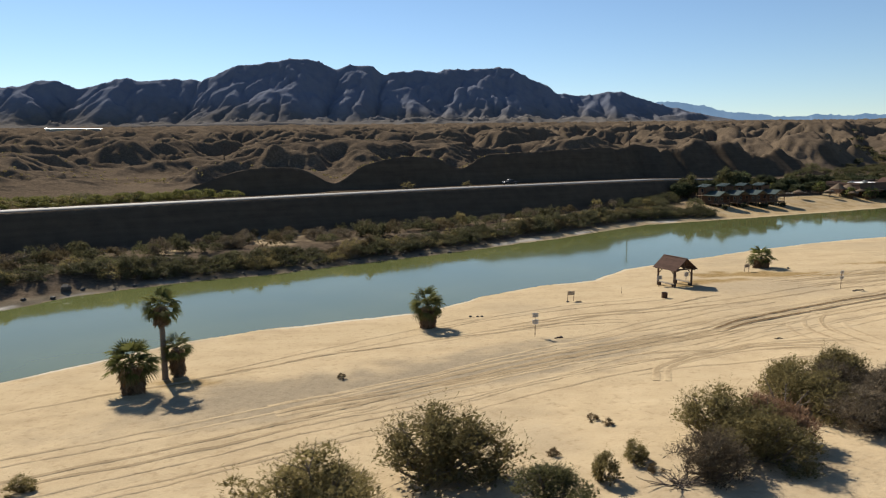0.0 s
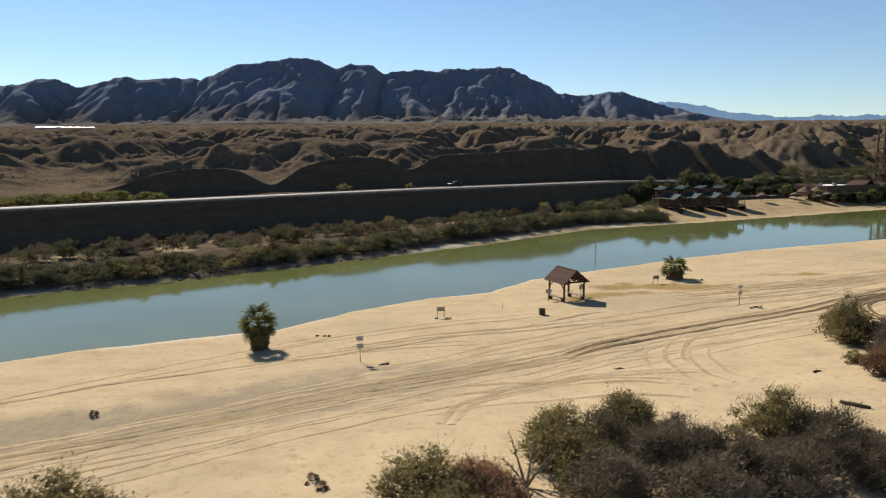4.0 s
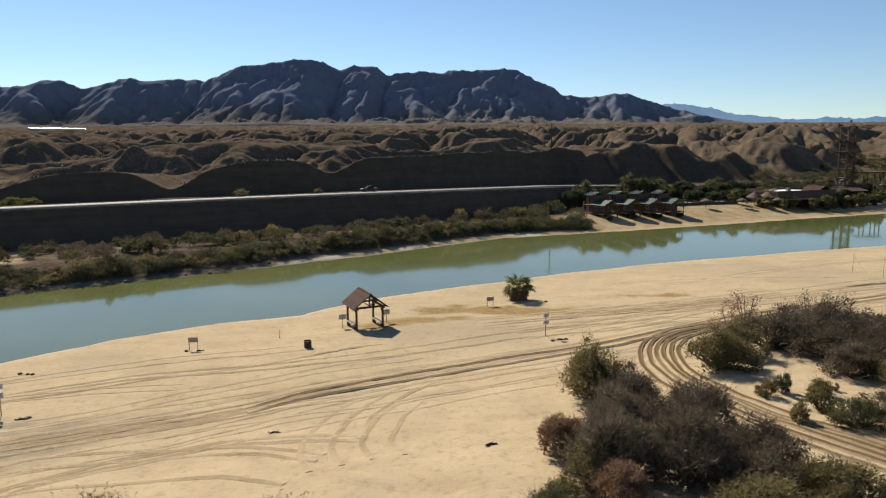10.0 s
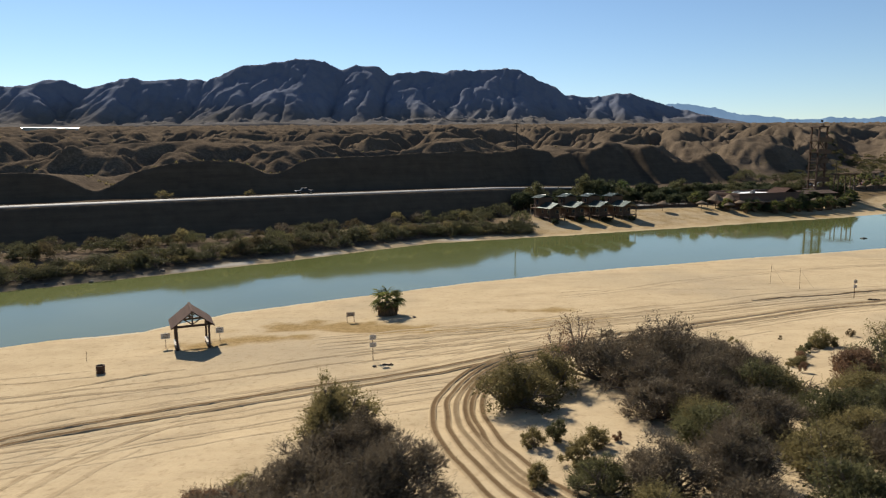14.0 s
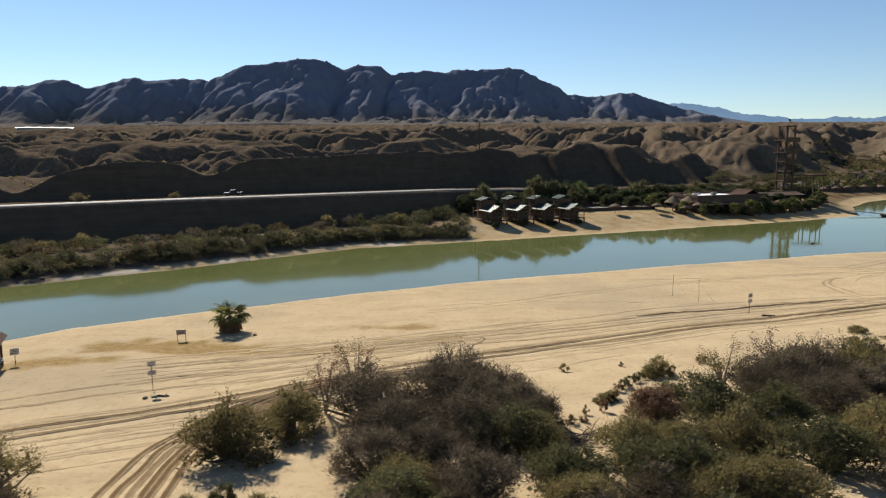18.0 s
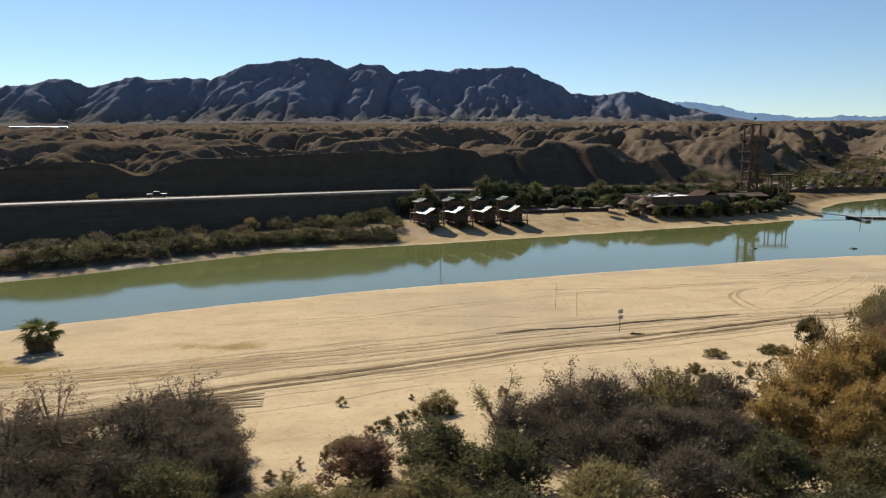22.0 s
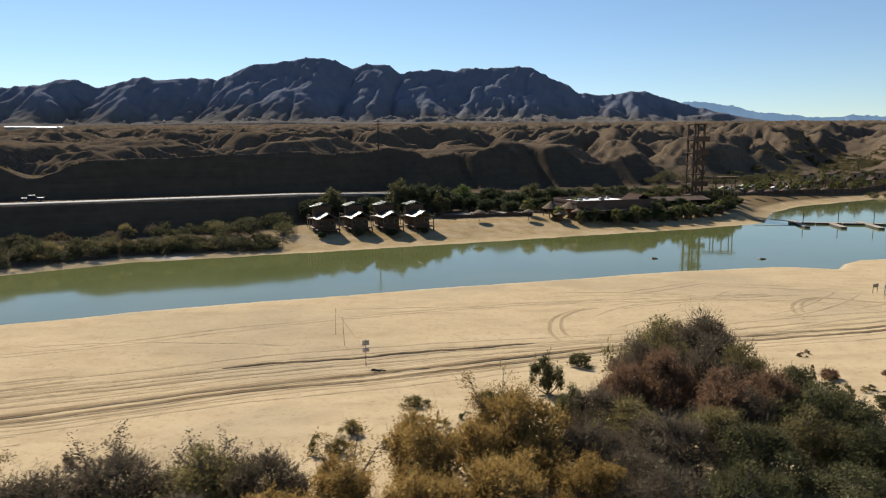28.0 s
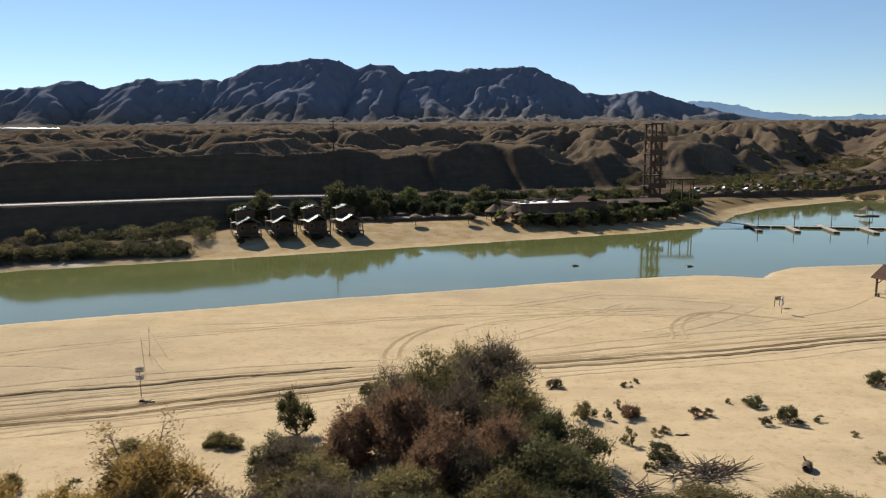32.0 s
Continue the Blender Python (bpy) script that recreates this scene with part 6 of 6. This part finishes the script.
for z, ex in ((3.3, 1.3), (6.6, 1.2), (9.9, 0.5), (13.1, 0.6), (16.3, 1.1), (20.3, 1.2)):
    plat = part("platform", box(new_bm(), (-W - ex, -W - ex, z), (W + ex, W + ex, z + 0.18), 0.01), M_DARKWOOD, tower)
    for a in range(4):
        q = W + ex - 0.06
        c0, c1 = [(-q, -q), (q, -q), (q, q), (-q, q)][a], [(q, -q), (q, q), (-q, q), (-q, -q)][a]
        for up in (0.5, 1.1):
            bm = new_bm()
            beam(bm, (*c0, z + up), (*c1, z + up), 0.08)
            part("guard_rail", bm, M_RUST, plat)
        part("guard_post", box(new_bm(), (c0[0] - 0.06, c0[1] - 0.06, z + 0.18), (c0[0] + 0.06, c0[1] + 0.06, z + 1.25)), M_RUST, plat)
    part("skirt_panel", box(new_bm(), (-W - ex, -W - ex - 0.06, z - 0.5), (W + ex, -W - ex, z + 1.0)), M_DARKWOOD, plat) if ex > 0.5 else None
for k in range(5):
    z0, z1 = levels[k] + 0.2, levels[k + 1]
    s = 1 if k % 2 else -1
    bm = new_bm()
    for o in (-0.45, 0.45):
        beam(bm, (-s * W * 0.9, -W - 0.5 + o, z0), (s * W * 0.9, -W - 0.5 + o, z1), 0.1, 0.25)
    stairs = part("stair_flight", bm, M_RUST, tower)
    for j in range(9):
        q = (j + 0.5) / 9
        cx, cz = -s * W * 0.9 + 2 * s * W * 0.9 * q, z0 + (z1 - z0) * q
        part("tread", box(new_bm(), (cx - 0.14, -W - 0.9, cz), (cx + 0.14, -W - 0.1, cz + 0.04)), M_RUST, stairs)
part("top_roof", box(new_bm(), (-W - 0.5, -W - 0.5, TH), (W + 0.5, W + 0.5, TH + 0.35), 0.03), M_RUST, tower)
bm = new_bm()
beam(bm, (0.3, 0, TH + 0.3), (0.3, 0, TH + 2.6), 0.07, 0.05, 6)
mast = part("flag_mast", bm, M_METAL, tower)
bm = new_bm()
bmesh.ops.create_grid(bm, x_segments=6, y_segments=3, size=0.5, matrix=Matrix.Translation((0.85, 0, TH + 2.2)) @ Matrix.Rotation(1.5708, 4, "X") @ Matrix.Diagonal((1.0, 0.7, 1, 1)))
for v in bm.verts:
    v.co.y += 0.08 * math.sin(v.co.x * 6)
part("flag", bm, M_STONE, mast)

portal = thing("timber_portal", "tall timber post and beam frame beside the tower", "frame", pose(190.6, 268.5, ground_z(190.6, 268.5) - 0.2, 0, 0, 6))
for x in (0.0, 2.6, 6.0):
    for y in ((0.0,) if x == 2.6 else (0.0, 2.2)):
        bm = new_bm()
        beam(bm, (x, y, 0), (x, y, 8.8), 0.26)
        part("post", bm, M_DARKWOOD, portal)
for y in (0.0, 2.2):
    bm = new_bm()
    beam(bm, (-3.6, y, 8.9), (7.0, y, 8.9), 0.3, 0.34)
    part("header_beam", bm, M_DARKWOOD, portal)
part("deck", box(new_bm(), (1.2, -0.6, 9.07), (7.2, 2.8, 9.25), 0.01), M_WOOD, portal)

# ---- docks ----
dock = thing("floating_dock", "floating timber dock with fingers and piles", "dock", pose(0, 0, 0))
a, b = Vector((203.5, 246.6, 0)), Vector((262.0, 236.0, 0))
d = (b - a).normalized()
side = Vector((d.y, -d.x, 0))
seg = 9
for k in range(seg):
    p0, p1 = a + (b - a) * (k / seg), a + (b - a) * ((k + 0.94) / seg)
    bm = new_bm()
    beam(bm, p0 + Vector((0, 0, 0.42)), p1 + Vector((0, 0, 0.42)), 1.9, 0.14)
    w = part("walkway", bm, M_DOCK, dock)
    bm = new_bm()
    beam(bm, p0 + Vector((0, 0, 0.16)), p1 + Vector((0, 0, 0.16)), 1.7, 0.36)
    part("float", bm, M_FLOAT, w)
for k in range(7):
    base = a + (b - a) * (0.03 + 0.145 * k)
    for s, L in ((1, 11.0), (-1, 5.0)):
        if s < 0 and k % 2:
            continue
        p0, p1 = base + side * s * 1.0, base + side * s * L
        bm = new_bm()
        beam(bm, p0 + Vector((0, 0, 0.42)), p1 + Vector((0, 0, 0.42)), 1.5, 0.14)
        w = part("finger", bm, M_DOCK, dock)
        bm = new_bm()
        beam(bm, p0 + Vector((0, 0, 0.16)), p1 + Vector((0, 0, 0.16)), 1.3, 0.36)
        part("float", bm, M_FLOAT, w)
    bm = new_bm()
    q = base + side * 1.6 + d * 1.3
    beam(bm, q + Vector((0, 0, -1.5)), q + Vector((0, 0, 3.6)), 0.2, 0.18, 8)
    part("pile", bm, M_POLE, dock)
bm = new_bm()
beam(bm, (196.5, 252.0, 1.15), (204.4, 246.6, 0.56), 1.4, 0.1)
part("gangway", bm, M_DOCK, dock)

raft = thing("floating_hut", "small floating platform with a thatched hut", "raft", pose(250.5, 276.5, 0.0, 0, 0, 12) @ Matrix.Scale(0.72, 4))
part("deck", box(new_bm(), (-4.2, -2.4, 0.2), (4.2, 2.4, 0.5), 0.03), M_DOCK, raft)
part("float", box(new_bm(), (-4.0, -2.2, -0.3), (4.0, 2.2, 0.19), 0.03), M_FLOAT, raft)
for sx in (-1.7, 1.7):
    for sy in (-1.4, 1.4):
        part("post", box(new_bm(), (sx - 0.08, sy - 0.08, 0.5), (sx + 0.08, sy + 0.08, 2.7)), M_WOOD, raft)
bm = new_bm()
bmesh.ops.create_cone(bm, cap_ends=True, segments=14, radius1=2.8, radius2=0.3, depth=1.7, matrix=Matrix.Translation((0, 0, 3.4)))
part("thatch_roof", bm, M_THATCH, raft)

for x, y in ((151.3, 184.2), (171.3, 184.1)):
    buoy = thing("mooring_float", "low dark swim float moored in the river", "float", pose(x, y, 0.0, 0, 0, 20) @ Matrix.Scale(0.65, 4), "mooring floats")
    part("float_body", box(new_bm(), (-1.0, -0.7, -0.15), (1.0, 0.7, 0.22), 0.12), M_FLOAT, buoy)
    part("top_ring", box(new_bm(), (-0.5, -0.35, 0.224), (0.5, 0.35, 0.36), 0.05), M_STONE, buoy)


# ---- parked vehicles ----
def car(x, y, turn, paint, label, pickup=False, group="parked cars"):
    ob = thing("pickup_truck" if pickup else "car", label, "car", at(x, y, turn), group)
    bm = new_bm()
    box(bm, (-0.9, -2.25, 0.38), (0.9, 2.25, 0.95), 0.12)
    body = part("body", bm, paint, ob)
    bm = new_bm()
    y0, y1 = (-0.9, 1.0) if pickup else (-1.9, 1.1)
    got = bmesh.ops.create_cube(bm, size=1.0, matrix=Matrix.Translation((0, (y0 + y1) / 2, 1.2)) @ Matrix.Diagonal((1.6, y1 - y0, 0.56, 1)))
    for v in got["verts"]:
        if v.co.z > 1.2:
            v.co.x *= 0.82
            v.co.y = (y0 + y1) / 2 + (v.co.y - (y0 + y1) / 2) * 0.72
    cabin_ = part("greenhouse", bm, M_GLASS, body)
    part("car_roof", box(new_bm(), (-0.64, (y0 + y1) / 2 - (y1 - y0) * 0.35, 1.484), (0.64, (y0 + y1) / 2 + (y1 - y0) * 0.35, 1.53), 0.02), paint, cabin_)
    for sx in (-0.82, 0.82):
        for sy in (-1.4, 1.4):
            bm = new_bm()
            bmesh.ops.create_cone(bm, cap_ends=True, segments=14, radius1=0.34, radius2=0.34, depth=0.22, matrix=Matrix.Translation((sx, sy, 0.34)) @ Matrix.Rotation(1.5708, 4, "Y"))
            w = part("wheel", bm, M_TYRE, ob)
            bm = new_bm()
            bmesh.ops.create_cone(bm, cap_ends=True, segments=10, radius1=0.19, radius2=0.19, depth=0.235, matrix=Matrix.Translation((sx, sy, 0.34)) @ Matrix.Rotation(1.5708, 4, "Y"))
            part("rim", bm, M_METAL, w)
    for sx in (-0.62, 0.62):
        part("headlight", box(new_bm(), (sx - 0.18, 2.24, 0.68), (sx + 0.18, 2.27, 0.82), 0.01), M_WHITE, body)
    return ob


PAINTS = [plain("paint_%s" % n, c, tuple(1.1 * q for q in c), 2, 0.5, 0.1, 0.3, 0.0) for n, c in
          (("white", (0.26, 0.26, 0.26)), ("black", (0.0186, 0.0186, 0.0217)), ("silver", (0.223, 0.229, 0.236)), ("red", (0.149, 0.0186, 0.0186)), ("blue", (0.0248, 0.0434, 0.0992)))]
TONES = ("white", "black", "silver", "dark red", "dark blue")
gc = np.random.default_rng(3)
for row in range(3):
    for k in range(7):
        if gc.random() < 0.2:
            continue
        x, y = 214 + 7.2 * k + 7 * row, 337 + 3.6 * k + 12 * row
        c = int(gc.integers(0, 5))
        car(x, y, 115 + gc.normal() * 4, PAINTS[c], TONES[c] + " car parked on the resort car park", bool(gc.random() < 0.3))
car(139, 250.5, 100, PAINTS[1], "dark car parked behind the rail fence", False)
car(19.5, 200.5, 118, PAINTS[1], "dark pickup parked at the foot of the bluff", True, "roadside trucks")


# ---- utility poles ----
def utility_pole(x, y, h, label, turn=30):
    ob = thing("utility_pole", label, "utility pole", at(x, y, turn, -0.3), "utility poles")
    bm = new_bm()
    beam(bm, (0, 0, 0), (0, 0, h), 0.46, 0.32, 10)
    part("pole", bm, M_POLE, ob)
    for z in (h - 0.5, h - 1.6):
        arm = part("crossarm", box(new_bm(), (-1.3, -0.08, z - 0.08), (1.3, 0.08, z + 0.08), 0.01), M_POLE, ob)
        for ix in (-1.15, -0.5, 0.5, 1.15):
            bm = new_bm()
            beam(bm, (ix, 0, z + 0.084), (ix, 0, z + 0.3), 0.09, 0.07, 6)
            part("insulator", bm, M_STONE, arm)
    return ob


utility_pole(81.7, 302.4, 10.6, "tall dark timber utility pole on the bluff")
utility_pole(-84.4, 265.0, 11.0, "dark timber utility pole among brown hills")
utility_pole(262, 402, 10.0, "utility pole beside the resort car park")
utility_pole(300, 395, 10.0, "utility pole beside the distant lodges")
# sheds roofs glinting on the plain
M_PANEL = plain("bright_panels", (0.72, 0.73, 0.75), (0.80, 0.80, 0.82), 0.05, 0.30, 0.85, 0.6, 0.0)
farm = thing("solar_field", "long bright white field of panels on the plain", "solar field", pose(-640, 1165, 59.0, 0, 0, 28))
for k in range(6):
    tilt = Matrix.Translation((0, -9 + 6.0 * k, 1.4)) @ Matrix.Rotation(radians(7), 4, "X")
    part("panel_row", box(new_bm(), (-26 + 5 * abs(k - 1), -2.2, 0.0), (60 - 7 * k, 2.2, 0.12), 0.02, tilt), M_PANEL, farm)
    part("support", box(new_bm(), (-25 + 5 * abs(k - 1), -9.3 + 6.0 * k, -16.0), (58 - 7 * k, -8.7 + 6.0 * k, 1.3)), M_METAL, farm)


# ---- trees of the resort ----
def tree_proto(seed, r, h, n_out, n_in):
    g = np.random.default_rng(seed)
    n = 34
    a, q = g.uniform(0, 6.28, n), np.sqrt(g.uniform(0, 1, n))
    c = np.stack([np.cos(a) * q * r * 0.75, np.sin(a) * q * r * 0.75, h * (0.20 + 0.66 * g.random(n) * (1 - 0.5 * q * q))], -1)
    size = r * g.uniform(0.24, 0.40, n)
    crown = crown_mesh("crown", g, c, size, n_out, n_in, 0.34, 0.06, 0.25, h * 0.06)
    limbs = limbs_mesh("trunk", g, c[:10], 0.16, 2, (0, 0, -0.3))
    return crown, limbs, r, h


TREES = [tree_proto(31, 3.2, 6.0, 3600, 1500), tree_proto(32, 3.0, 5.0, 3300, 1400), tree_proto(33, 2.4, 4.4, 2400, 1000)]


def tree(x, y, r, h, k, material, label, group="trees of the resort"):
    crown, limbs, r0, h0 = TREES[k % 3]
    m = Matrix.Translation((x, y, ground_z(x, y) - 0.1)) @ Matrix.Rotation(x * 3.7 % 6.28, 4, "Z") @ Matrix.Diagonal((r / r0, r / r0, h / h0, 1))
    ob = thing("tree", label, "tree", m, group)
    ob_mesh("crown", crown.copy() if crown.materials and crown.materials[0] != material else crown, material, ob)
    if ob.children[0].data.materials[0] != material:
        ob.children[0].data.materials[0] = material
    ob_mesh("trunk", limbs, M_BARK, ob)
    return ob


L_TREE = leaf("dark_tree_foliage", (0.030, 0.036, 0.018), (0.056, 0.063, 0.031), (0.105, 0.110, 0.058), 0.3)
L_BRIGHT = leaf("bright_green_foliage", (0.060, 0.078, 0.022), (0.095, 0.116, 0.035), (0.15, 0.17, 0.06))
tree(113.2, 258.5, 4.6, 7.4, 0, L_BRIGHT, "broad bright green mesquite tree behind the cabins")
BEHIND = ((81, 225, 3.0, 6.0), (77, 222, 2.6, 4.8), (90, 231, 2.8, 5.0), (97, 236, 3.2, 7.2), (101, 240, 3.0, 7.0), (106, 246, 3.4, 6.4), (107.5, 236, 2.2, 4.4), (122, 260, 3.2, 5.0), (128, 256, 3.0, 4.6), (134, 262, 3.4, 5.4), (141, 262, 3.2, 5.2), (147, 266, 3.4, 5.0), (155, 270, 3.2, 4.8), (162, 275, 3.2, 5.0), (170, 277, 3.0, 4.6), (178, 282, 3.2, 4.6))
BESIDE = ((120, 246, 2.0, 3.2), (127, 245, 2.0, 3.0), (150, 258, 2.8, 4.2), (158, 262, 2.8, 4.4), (166, 267, 2.8, 4.2), (175, 270, 2.6, 4.2), (194, 275, 2.6, 4.0), (199, 282, 2.6, 3.6), (196, 288, 2.6, 3.6), (203, 293, 2.4, 3.2), (137, 252, 2.4, 3.6), (186, 285, 3, 4.4), (110, 250, 2.6, 4.4), (86, 222, 2.2, 3.6), (93, 226, 2.2, 3.8), (100, 229, 2.2, 3.8))
for k, (x, y, r, h) in enumerate(BEHIND + BESIDE):
    tree(x, y, r * 1.4, h * 1.42, k, L_TREE if k % 3 else L_GREEN, "rounded green shade tree behind the resort")
for k, (x, y, r, h) in enumerate(((146, 235.0, 1.8, 3.4), (158, 238.6, 2.2, 4.0), (161.5, 240.2, 2.4, 4.6), (165.5, 242.4, 2.3, 4.2), (169.6, 244.4, 2.2, 4.0), (173.6, 246.6, 2.3, 4.2), (177.4, 248.8, 2.2, 3.8), (181.4, 251.6, 2.2, 3.8), (185.4, 254.8, 2.2, 3.8), (189, 258.6, 2.2, 4.0), (192, 262.5, 2.2, 3.6), (83.6, 202.6, 1.2, 1.8), (91, 206.6, 1.2, 1.7), (98.2, 209.4, 1.2, 1.8), (105.6, 212.2, 1.2, 1.7))):
    tree(x, y, r * (0.95, 1.35, 0.8)[k % 3], h * (1.25, 0.9, 1.05)[k % 3], k, L_TREE, "dense dark green tree along the upper beach", "trees along the beach")
for k, (x, y, r, h) in enumerate(((139, 236.5, 1.6, 2.6), (149, 236.2, 1.5, 2.4), (152.5, 236.8, 1.8, 2.8), (155.5, 237.6, 1.7, 3.2), (168, 250, 2.2, 4.0), (163, 256, 2.2, 4.6), (171, 254, 2.2, 4.4), (177, 258, 2.2, 4.4), (183, 262, 2.2, 4.2), (188, 268, 2.2, 3.8), (133, 250, 2.2, 4.4), (137, 246, 1.8, 3.8), (141.5, 252, 2.0, 4.2), (124, 252, 2.4, 4.4), (116, 251, 2.6, 5.0), (195, 270, 2.0, 3.2), (200, 276, 2.0, 3.0))):
    tree(x, y, r, h, k, L_TREE if k % 4 else L_GREEN, "bushy dark tree crowded around the restaurant", "trees around the restaurant")
gt = np.random.default_rng(8)
heap.clear()
for k in range(210):
    y = 385 + 420 * gt.random()
    vx = float(np.interp(y, (300, 350, 600, 820), (225, 250, 402, 520)))
    heap_shrub(vx + gt.uniform(-48, 62), y, gt.uniform(3.2, 6.2), gt.uniform(2.4, 4.8), "HGO"[k % 3], k % 2, "scrub")
for kind, sets in heap.items():
    tagged(ob_mesh("wash_thicket", mesh_np("wash_thicket", *join(*sets)), KINDS[kind][0]), "low green brush filling the dry wash", "thicket", kind="stuff")
for k in range(14):
    x = 196 + 5.2 * k
    y = 377 + 3.0 * k + gt.uniform(-6, 6)
    place_shrub(x, y, gt.uniform(3, 4.6), gt.uniform(3.0, 4.6), "G", k % 2, "far", name="wash_bush", label="dense green bush behind the car park", group="bushes of the wash")
for k in range(12):
    x = 278 + 4.2 * k
    place_shrub(x, float(np.interp(x, FAR_X, FAR_Y)) + gt.uniform(1.0, 4.0), 2.6, 2.8, "G", k % 2, "far", label="dense green reeds on the river spit", group="reeds on the spit")
for k in range(9):
    x, y = 232 + 5.5 * k, 341 + 2.6 * k
    ob = fan_palm(x, y, 3.6 + 1.4 * gt.random(), 3.4, 1.0, 0.5, 14, 1.0, "slim fan palm at the edge of the car park", 40 + k)
    ob["group"] = "fan palms of the car park"

# timber retaining wall above the inlet beach
wall = thing("retaining_wall", "dark timber retaining wall above the inlet beach", "wall", pose(0, 0, 0))
line = smooth_line(((207, 314), (214, 317), (224, 322), (240, 331), (258, 341), (276, 351), (300, 362), (330, 376)), 4.0)
for k in range(len(line) - 1):
    (ax, ay), (bx, by) = line[k], line[k + 1]
    za, zb = ground_z(ax, ay), ground_z(bx, by)
    bm = new_bm()
    beam(bm, (ax, ay, za + 0.7), (bx, by, zb + 0.7), 0.14, 2.3)
    part("panel", bm, M_DARKWOOD, wall)
    part("post", box(new_bm(), (ax - 0.14, ay - 0.22, za - 0.3), (ax + 0.14, ay + 0.1, za + 2.15), 0.02), M_POLE, wall)
    bm = new_bm()
    beam(bm, (ax, ay, za + 2.0), (bx, by, zb + 2.0), 0.3, 0.12)
    part("cap_rail", bm, M_WOOD, wall)

# fan palms planted through the resort
tall = fan_palm(139.2, 233.8, 2.5, 2.3, 2.1, 0.75, 26, 1.05, "fan palm with grey skirt by the restaurant terrace", 61)
tall["group"] = "fan palms of the resort"
for k, (x, y) in enumerate(((144.6, 233.2), (148.4, 235.6), (154.2, 235.0), (159.6, 237.0), (163.4, 239.6), (167.6, 241.0), (171.8, 243.6), (176.0, 246.0), (179.4, 249.4), (184.0, 252.4), (188.2, 256.6), (131.4, 239.0), (127.2, 247.0), (120.6, 250.4), (145.0, 247.0), (168.2, 262.0), (176.4, 266.4), (181.0, 268.6), (194.0, 266.0), (198.0, 290.0),
                             (210.6, 318.6), (216.0, 321.0), (221.4, 324.4), (227.0, 327.0), (231.8, 331.2), (238.6, 333.6), (245.0, 338.2), (251.0, 340.6), (257.4, 344.6), (264.0, 347.4), (270.2, 352.0), (277.4, 354.6), (285.0, 358.8), (293.0, 362.4), (229.0, 345.0), (238.0, 350.0), (247.0, 356.0), (256.0, 361.0), (275.0, 365.0), (288.6, 369.6), (301.6, 374.0))):
    copy_thing(tall, at(x, y, (k * 67) % 360, -0.1) @ Matrix.Scale(0.78 + 0.13 * (k % 4), 4))
